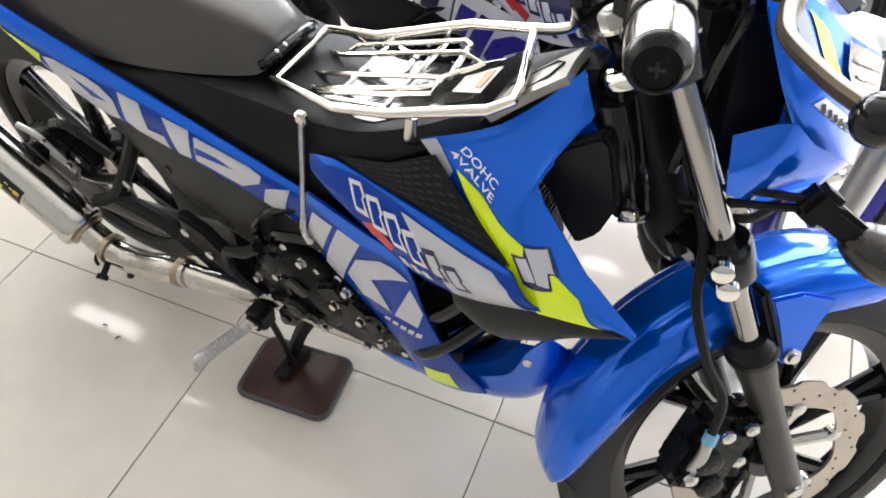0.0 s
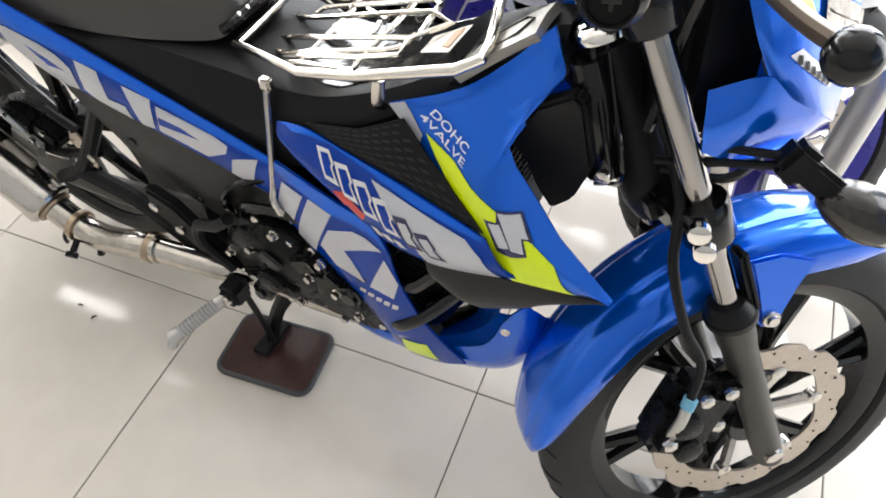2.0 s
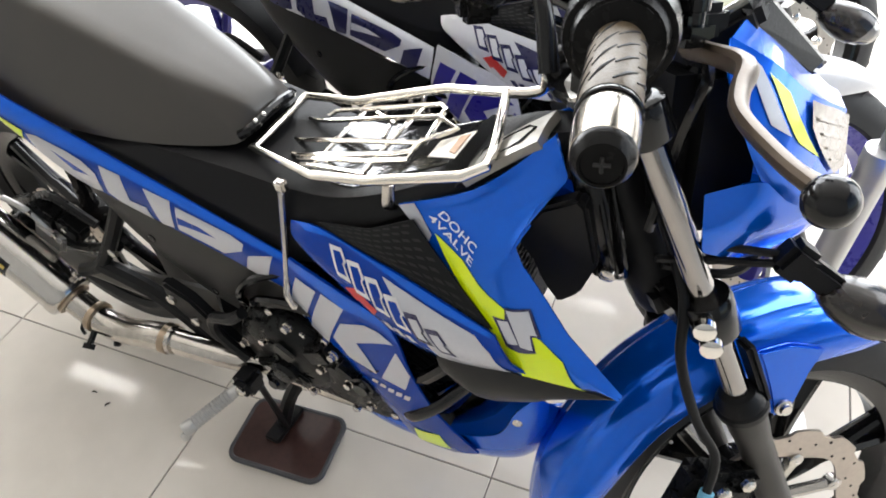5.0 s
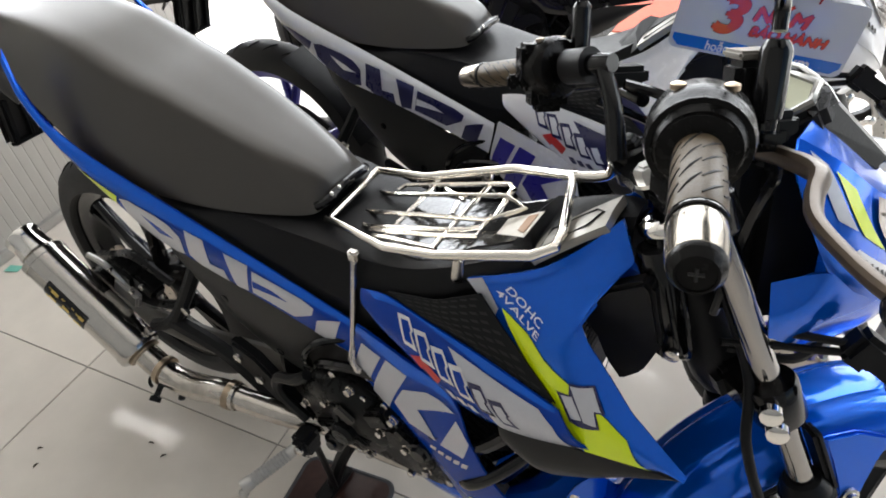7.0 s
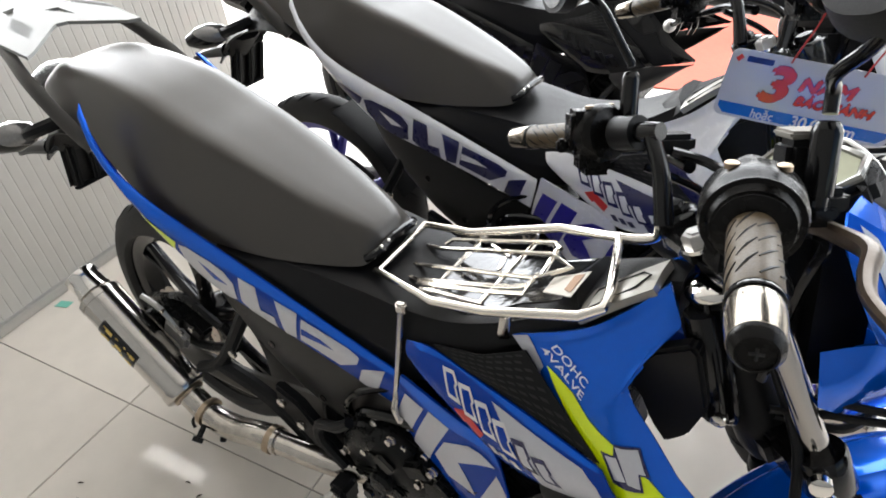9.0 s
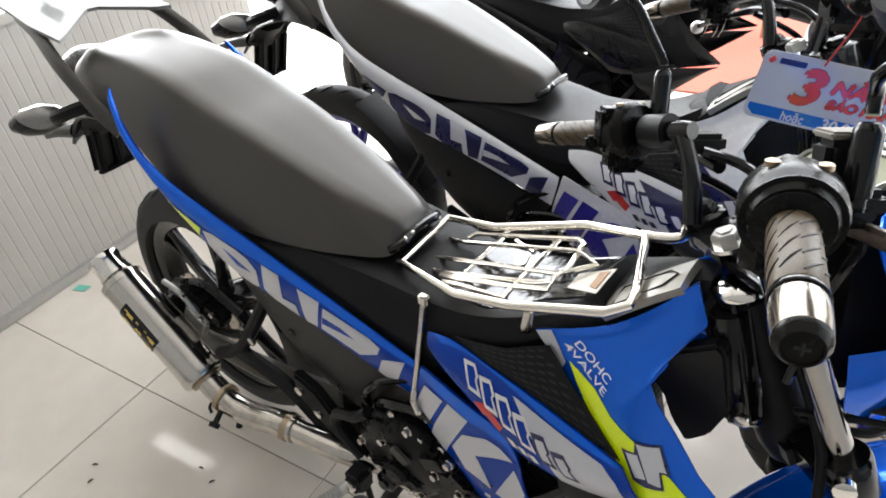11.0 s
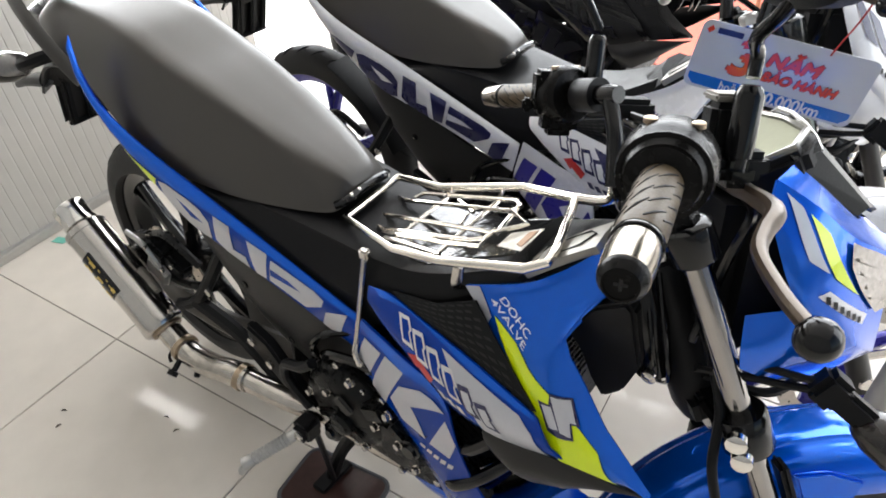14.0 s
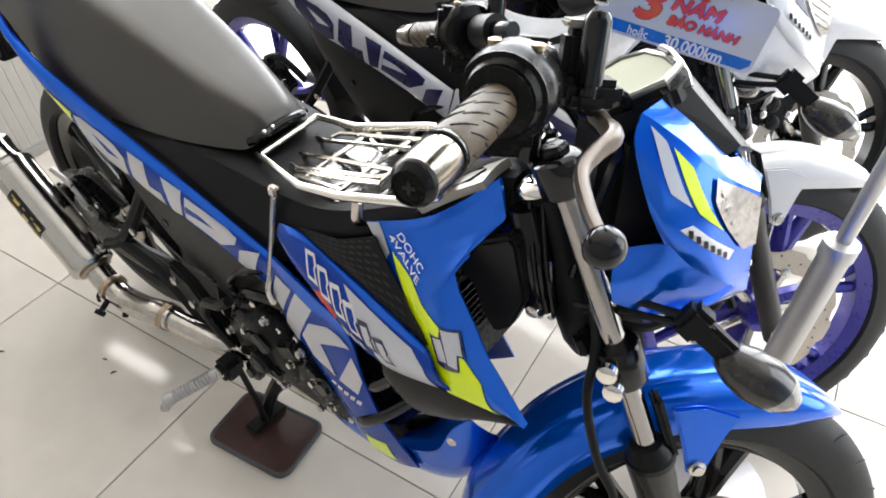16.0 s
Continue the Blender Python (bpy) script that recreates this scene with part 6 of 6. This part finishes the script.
    # the dark hood between the visor's arch and the meter
    bm = bmesh.new()
    foot = [tilt @ Vector((x, y, 0.002)) for x, y in ((0.010, -0.066), (0.026, -0.060), (0.040, -0.046), (0.047, -0.028), (0.050, -0.010), (0.050, 0.010), (0.047, 0.028), (0.040, 0.046), (0.026, 0.060), (0.010, 0.066))]
    over, under = [bm.verts.new(p) for p in arch], [bm.verts.new(p) for p in foot]
    for k in range(len(over) - 1):
        bm.faces.new((over[k], over[k + 1], under[k + 1], under[k]))
    bmesh.ops.recalc_face_normals(bm, faces=bm.faces[:])
    bmesh.ops.solidify(bm, geom=bm.faces[:], thickness=0.002)
    part("meter_hood", bm, M_CAP, meter, "", HEAD)
    for y, s in both(-1.0):
        q = 1 if y < 0 else -1
        a, b = Vector((-0.002, -0.112 * q, 0.716)), Vector((0.101, -0.153 * q, 0.638))
        bm = bmesh.new()
        lathe(bm, [(0.044, 0.012), (0.050, 0.019), (0.068, 0.027), (0.090, 0.0305), (0.108, 0.027)], a, b, 18)
        mid = (a + b) / 2
        bm.transform(Matrix.Translation(mid) @ Matrix.Diagonal((1, 1, 0.8, 1)) @ Matrix.Translation(-mid))
        sig = part("front_signal", bm, M_SMOKE, bike, "smoked front turn signal on a black stalk", HEAD)
        bm = bmesh.new()
        lathe(bm, [(0.106, 0.0268), (0.118, 0.023), (0.130, 0.014), (0.133, 0.001)], a, b, 18)
        bm.transform(Matrix.Translation(mid) @ Matrix.Diagonal((1, 1, 0.8, 1)) @ Matrix.Translation(-mid))
        part("signal_pale_shell", bm, M_LENS, sig, "", HEAD)
        bm = bmesh.new()
        along = (b - a).normalized()
        turn = along.to_track_quat("X", "Z").to_matrix().to_4x4()
        block(bm, a + along * 0.036, (0.050, 0.020, 0.024), 0.005, turn)
        block(bm, a + along * 0.006, (0.030, 0.030, 0.034), 0.006, turn)
        part("signal_stalk", bm, M_BLACK, sig, "", HEAD)
        for dz in (0.0, -0.016):
            part("stalk_rod", tube(bmesh.new(), [a + Vector((-0.075, 0.050 * q, dz)), a + Vector((-0.03, 0.020 * q, dz * 0.8)), a + Vector((0.002, 0, dz * 0.5))], 0.0042, 8), M_BLACK, sig, "", HEAD)
    bm = bmesh.new()
    tube(bm, [(-0.10, -0.06, 0.70), (-0.04, -0.07, 0.695), (0.01, -0.06, 0.70)], 0.004, 6)
    tube(bm, [(-0.08, -0.04, 0.68), (-0.02, -0.06, 0.672), (0.02, -0.05, 0.69)], 0.005, 6)
    part("lamp_bracket", bm, M_BLACK, bike, "", HEAD)


def motorcycle(label, pal, m):
    bike = thing("motorcycle", label, "motorcycle", "motorcycles in the showroom", m)
    wheel(bike, "front_wheel", AXLE_F, 0.279, 0.072, pal["rim"], STEER, 0.136, -0.045)
    fork(bike, pal)
    fender(bike, pal)
    caliper(bike)
    mudguard_seat(bike)
    panels(bike, pal)
    centre_body(bike, pal)
    engine(bike)
    if pal["pipe"]:
        exhaust(bike)
    rear_end(bike, pal)
    stand_and_pegs(bike)
    handlebar(bike, pal)
    headlight(bike, pal)
    return bike


BLUE = dict(body=M_BLUE, fender=M_BLUE, strip=M_BLUE, film=M_BLUE_DEEP, letter=M_SILVER, letter2=M_SILVER, accent=M_LIME, accent2=M_LIME, panel=M_BLUE_DEEP, panel2=M_SILVER, name=M_WHITE, name_fill=M_BLUE_DEEP, name2=M_NAVY, name_fill2=M_SILVER, pipe=True, red=M_RED, words=M_WHITE, mark_edge=M_NAVY, mark=M_SILVER, rim=M_BLACK_GLOSS, slider=M_FORK,
            fender_label="glossy blue front mudguard", cowl_label="blue side cowl with silver blocks and a lime film", shroud_label="glossy blue shroud with a lime film and white words")
WHITE = dict(body=M_WHITE, fender=M_WHITE, strip=M_WHITE, film=M_WHITE, letter=M_NAVY, letter2=M_VIOLET, accent=M_NAVY, accent2=M_NAVY, panel=M_WHITE, panel2=M_NAVY, name=M_NAVY, name_fill=M_WHITE, name2=M_NAVY, name_fill2=M_WHITE, pipe=False, red=M_RED, words=M_NAVY, mark_edge=M_NAVY, mark=M_SILVER, rim=M_PURPLE, slider=M_FORK,
             fender_label="glossy white front mudguard", cowl_label="white side cowl with navy blocks", shroud_label="glossy white shroud with navy films")
motorcycle("blue, silver and lime motorcycle on its centre stand", BLUE, BIKE)
motorcycle("white and navy motorcycle with violet-blue wheels", WHITE, Matrix.Translation((-0.01, 0.52, 0)) @ BIKE)
DARK = dict(WHITE, body=M_BLACK_GLOSS, strip=M_BLACK_GLOSS, film=M_BLACK_GLOSS, letter=M_BLACK, letter2=M_BLACK, accent=M_BLACK, accent2=M_BLACK, panel=M_BLACK_GLOSS, panel2=M_BLACK, name=M_BLACK_GLOSS, name_fill=M_BLACK, name2=M_BLACK_GLOSS, name_fill2=M_BLACK, red=M_BLACK, words=M_BLACK, mark_edge=M_BLACK, mark=M_BLACK, rim=M_BLACK_GLOSS,
            fender_label="pale grey-white front mudguard", cowl_label="plain glossy black side cowl", shroud_label="plain glossy black shroud")
STEER, HEAD = Matrix.Translation((0.24, 0, 0)) @ STEER, Matrix.Translation((0.24, 0, 0)) @ HEAD
far_bike = motorcycle("long glossy black motorcycle with a pale front mudguard", DARK, Matrix.Translation((-0.28, 1.16, 0)) @ BIKE)
part("neck", tube(bmesh.new(), [(-0.26, 0, 0.72), (-0.08, 0, 0.76), (0.12, 0, 0.72)], [0.05, 0.06, 0.045], 14), M_BLACK, far_bike)


# ---- the basket rack on the blue bike ----
rack = thing("luggage_rack", "bright chrome wire rack with a hook, over the centre cover", "luggage rack", "", BIKE @ pose(0, -0.026, 0))
bm = bmesh.new()
RIM = [(-0.570, -0.030, 0.697), (-0.570, 0.086, 0.702), (-0.488, 0.085, 0.714), (-0.353, 0.092, 0.759), (-0.268, 0.069, 0.786), (-0.262, 0.051, 0.785), (-0.237, -0.029, 0.787), (-0.236, -0.050, 0.784), (-0.256, -0.062, 0.775), (-0.374, -0.063, 0.732), (-0.457, -0.055, 0.708)]
tube(bm, RIM, 0.0058, 10, closed=True, smooth=False)
part("rim_bar", bm, M_RACK, rack)
bm = bmesh.new()
tube(bm, [(-0.275, 0.071, 0.784), (-0.250, 0.070, 0.789), (-0.232, 0.074, 0.793), (-0.226, 0.075, 0.800), (-0.225, 0.075, 0.816)], 0.0060, 10)
part("hook", bm, M_RACK, rack)
WIRES = [[(-0.525, 0.070, 0.687), (-0.517, 0.081, 0.691), (-0.352, 0.075, 0.744), (-0.338, 0.062, 0.747)],
         [(-0.555, 0.067, 0.677), (-0.524, 0.061, 0.686), (-0.344, 0.051, 0.744), (-0.306, 0.026, 0.754), (-0.346, 0.005, 0.739), (-0.505, 0.020, 0.689), (-0.554, 0.024, 0.673)],
         [(-0.474, 0.072, 0.706), (-0.467, 0.094, 0.708), (-0.388, 0.097, 0.734), (-0.382, 0.076, 0.735)],
         [(-0.533, -0.004, 0.677), (-0.519, -0.008, 0.681), (-0.367, -0.013, 0.730), (-0.347, -0.008, 0.737), (-0.344, 0.013, 0.739)],
         [(-0.499, -0.027, 0.686), (-0.480, -0.029, 0.692), (-0.387, -0.046, 0.720)],
         [(-0.514, -0.014, 0.682), (-0.401, -0.023, 0.718), (-0.343, -0.023, 0.737), (-0.345, -0.008, 0.740)]]
CROSS = [[(-0.471, 0.078, 0.702), (-0.483, -0.030, 0.687)], [(-0.383, 0.084, 0.730), (-0.394, -0.050, 0.715)], [(-0.345, 0.066, 0.741), (-0.339, 0.008, 0.738)], [(-0.408, 0.042, 0.720), (-0.403, 0.020, 0.719)], [(-0.444, 0.071, 0.711), (-0.403, 0.048, 0.721)]]
for line in WIRES + CROSS:
    bm = bmesh.new()
    tube(bm, [(x, y, z + 0.004) for x, y, z in line], 0.0032, 8, smooth=False)
    part("wire", bm, M_RACK, rack)
bm = bmesh.new()
tube(bm, [(-0.503, -0.062, 0.690), (-0.503, -0.068, 0.672), (-0.505, -0.100, 0.560), (-0.504, -0.112, 0.535), (-0.498, -0.113, 0.512)], 0.0045, 8)
lathe(bm, [(0, 0.008), (0.004, 0.008), (0.006, 0.005)], (-0.498, -0.110, 0.512), (-0.498, -0.3, 0.51), 8)
block(bm, (-0.503, -0.064, 0.684), (0.016, 0.012, 0.016), 0.003)
part("strut", bm, M_STEEL, rack)
bm = bmesh.new()
tube(bm, [(-0.345, -0.062, 0.735), (-0.35, -0.062, 0.705), (-0.352, -0.05, 0.69)], 0.007, 8, squash=0.4)
part("front_lug", bm, M_STEEL, rack)
def tag_sheet(corners, lift):
    bm = bmesh.new()
    bm.faces.new([bm.verts.new((x, y, z + lift)) for x, y, z in corners])
    bmesh.ops.recalc_face_normals(bm, faces=bm.faces[:])
    bmesh.ops.solidify(bm, geom=bm.faces[:], thickness=0.0008)
    return bm


paper = part("hang_tag", tag_sheet([(-0.325, -0.036, 0.7405), (-0.325, -0.006, 0.7405), (-0.279, -0.006, 0.7665), (-0.281, -0.056, 0.7655)], 0.0), M_PAPER, None, m=BIKE)
tagged(paper, "small pale printed paper tag lying on the cover", "paper tag")
part("printed_band", tag_sheet([(-0.296, -0.040, 0.757), (-0.296, -0.012, 0.757), (-0.284, -0.012, 0.7637), (-0.285, -0.048, 0.7632)], 0.0015), M_TAN, paper, m=BIKE)

# ---- the board under the stand, the pole, the hanging sign ----
board = thing("stand_board", "dark brown board with a grey rubber edge under the stand", "floor pad", "", pose(-0.682, 0.445, 0.0, 0, 0, 3))


def rounded(w, d, r, n=5):
    pts = []
    for cx, cy, a0 in ((w - r, d - r, 0), (-w + r, d - r, 90), (-w + r, -d + r, 180), (w - r, -d + r, 270)):
        pts += [(cx + r * math.cos(radians(a0 + 90 * k / n)), cy + r * math.sin(radians(a0 + 90 * k / n))) for k in range(n + 1)]
    return pts


bm = bmesh.new()
prism(bm, rounded(0.098, 0.066, 0.022), (0.0, 0.009), "z", 0.002)
part("pad", bm, M_MATPAD, board)
bm = bmesh.new()
tube(bm, [(x, y, 0.0055) for x, y in rounded(0.100, 0.068, 0.023)], 0.0055, 8, closed=True, smooth=False)
part("edge", bm, M_EDGE, board)

pole = thing("display_pole", "satin aluminium telescopic pole standing on the floor", "pole", "", pose(0.135, 0.79, 0, -3, 2.6, 0))
bm = bmesh.new()
lathe(bm, [(0.0, 0.021), (0.595, 0.021), (0.60, 0.0235), (0.622, 0.0235), (0.626, 0.012)], (0, 0, 0), (0, 0, 1), 24)
part("sleeve", bm, M_POLE, pole)
bm = bmesh.new()
lathe(bm, [(0.60, 0.011), (1.25, 0.011)], (0, 0, 0), (0, 0, 1), 16)
part("rod", bm, M_POLE, pole)
bm = bmesh.new()
lathe(bm, [(0.0, 0.11), (0.004, 0.115), (0.010, 0.112), (0.016, 0.022)], (0, 0, 0), (0, 0, 1), 32)
part("foot", bm, M_POLE, pole)

# The sign: its own frame has x along the words and y up.
ex, ey = Vector((0.974, 0.142, -0.177)), Vector((0.176, 0.017, 0.984))
ez = ex.cross(ey).normalized()
SIGN = Matrix((ex, ez.cross(ex), ez)).transposed().to_4x4()
SIGN.translation = (-0.103, 0.824, 0.872)
sign = thing("warranty_sign", "laminated card sign with red and white words, hung on red cord", "sign", "", SIGN)
W, H = 0.1017, 0.044
bm = bmesh.new()
prism(bm, rounded(W, H, 0.010), (-0.0012, 0.0), "z", 0.0004)
part("card", bm, M_SIGN, sign)
bm = bmesh.new()
prism(bm, [(-W + 0.004, -H + 0.012), (-W + 0.012, -H + 0.004), (W - 0.012, -H + 0.004), (W - 0.004, -H + 0.012), (W - 0.004, -0.025), (-W + 0.004, -0.025)], (0.0, 0.0006), "z", 0.0)
part("blue_band", bm, M_SIGN_BLUE, sign)


def words_on(parent, text, x, y, size, mat, z=0.0012, shear=0.12, bold=0.0, sx=1.0):
    bm = letters(text, size, shear)
    for k, (dx, dy) in enumerate(((1, 0), (-1, 0), (0, 1), (0, -1))):
        if bold:
            copy = letters(text, size, shear)
            copy.transform(Matrix.Translation((dx * bold, dy * bold, 0.00004 * (k + 1))))
            join(bm, copy)
    bm.transform(pose(x, y, z) @ Matrix.Diagonal((sx, 1, 1, 1)))
    return part("lettering", bm, mat, parent, smooth=False)


for text, x, y, size, shear, fat, wide in (("3", -0.043, 0.006, 0.062, 0.16, 0.0030, 1.08), ("NĂM", 0.013, 0.014, 0.024, 0.2, 0.0014, 1.12), ("BẢO HÀNH", 0.028, -0.007, 0.0165, 0.2, 0.0010, 1.0)):
    words_on(sign, text, x, y, size, M_NAVY, 0.0008, shear, fat + 0.0006, wide)
    words_on(sign, text, x, y, size, M_SIGN_RED, 0.0012, shear, fat, wide)
words_on(sign, "hoặc", -0.044, -0.0335, 0.0165, M_SIGN_WHITE, 0.0018, 0.0, 0.0004, 0.8)
words_on(sign, "30.000km", 0.027, -0.0335, 0.0215, M_SIGN_WHITE, 0.0018, 0.0, 0.0006, 0.88)
bm = bmesh.new()
prism(bm, [(-0.096, 0.032), (-0.091, 0.038), (-0.087, 0.034), (-0.092, 0.028)], (0.0, 0.0009), "z", 0.0)
part("small_mark", bm, M_SIGN_RED, sign)
bm = bmesh.new()
prism(bm, [(-0.083, 0.030), (-0.053, 0.030), (-0.053, 0.037), (-0.083, 0.037)], (0.0, 0.0009), "z", 0.0)
part("maker_bar", bm, M_NAVY, sign)
for x in (-0.035, 0.045):
    bm = bmesh.new()
    tube(bm, [(x, H - 0.006, 0.001), (x + 0.003, H + 0.01, 0.002), (x + 0.012, H + 0.05, 0.0), (x + 0.02, H + 0.12, -0.01)], 0.0012, 6)
    part("cord", bm, M_CORD, sign)

# ---- further off ----
tagged(part("floor_mat", prism(bmesh.new(), [(-0.95, 2.7), (-0.3, 2.7), (-0.3, 4.6), (-0.95, 4.6)], (0.0, 0.006), "z", 0.001), M_CARPET), "red floor mat near the shop front", "floor mat")
stool = thing("stool", "low yellow plastic stool with brown legs on the red mat", "stool", "", pose(-0.62, 3.55, 0.006))
bm = bmesh.new()
block(bm, (0, 0, 0.44), (0.32, 0.32, 0.03), 0.01)
part("seat", bm, M_YELLOW, stool)
for x in (-0.13, 0.13):
    for y in (-0.13, 0.13):
        bm = bmesh.new()
        tube(bm, [(x * 1.1, y * 1.1, 0.0), (x, y, 0.43)], 0.012, 8)
        part("leg", bm, M_TAN, stool)

# crumbs and a scrap of tape on the floor
for x, y, a in ((-1.389, 0.290, 30), (-1.36, 0.255, 80), (-1.15, 0.40, 10), (-1.10, 0.385, 60), (-0.24, 0.30, 20)):
    bm = bmesh.new()
    tube(bm, [(-0.006, 0, 0.0018), (0.0, 0.001, 0.003), (0.007, 0, 0.0018)], [0.001, 0.0022, 0.001], 6)
    tagged(part("crumb", bm, M_BLACK_DIRT, None, m=pose(x, y, 0, 0, 0, a)), "tiny dark crumb lying on the tiles", "crumb", "crumbs on the floor")
bm = bmesh.new()
prism(bm, [(-0.025, -0.012), (0.022, -0.016), (0.028, 0.010), (-0.018, 0.015)], (0.0, 0.0015), "z", 0.0)
tagged(part("tape_scrap", bm, M_GREEN, None, m=pose(-2.02, 0.70, 0.001, 0, 0, 20)), "scrap of green tape stuck to the floor", "tape")

# ---- floor tiles ----
bm = bmesh.new()
h, g = TILE / 2 - 0.0012, 0.0012
top = [bm.verts.new((sx * (h - g), sy * (h - g), 0)) for sx, sy in ((-1, -1), (1, -1), (1, 1), (-1, 1))]
rim = [bm.verts.new((sx * h, sy * h, -g)) for sx, sy in ((-1, -1), (1, -1), (1, 1), (-1, 1))]
low = [bm.verts.new((sx * h, sy * h, -0.008)) for sx, sy in ((-1, -1), (1, -1), (1, 1), (-1, 1))]
bm.faces.new(top)
for p, q in ((rim, top), (low, rim)):
    for k in range(4):
        bm.faces.new((p[k], p[(k + 1) % 4], q[(k + 1) % 4], q[k]))
tile_mesh = bpy.data.meshes.new("tile")
bm.to_mesh(tile_mesh)
bm.free()
tile_mesh.materials.append(M_TILE)
for i in range(-8, 8):
    for j in range(-5, 8):
        x, y = X_JOINT + TILE * (i + 0.5), Y_JOINT + TILE * (j + 0.5)
        if X_LOW + 0.2 < x < X_HIGH - 0.2 and Y_LOW + 0.2 < y < Y_HIGH - 0.2:
            t = new("tile", tile_mesh)
            t.parent, t.location = floor, (x, y, 0)
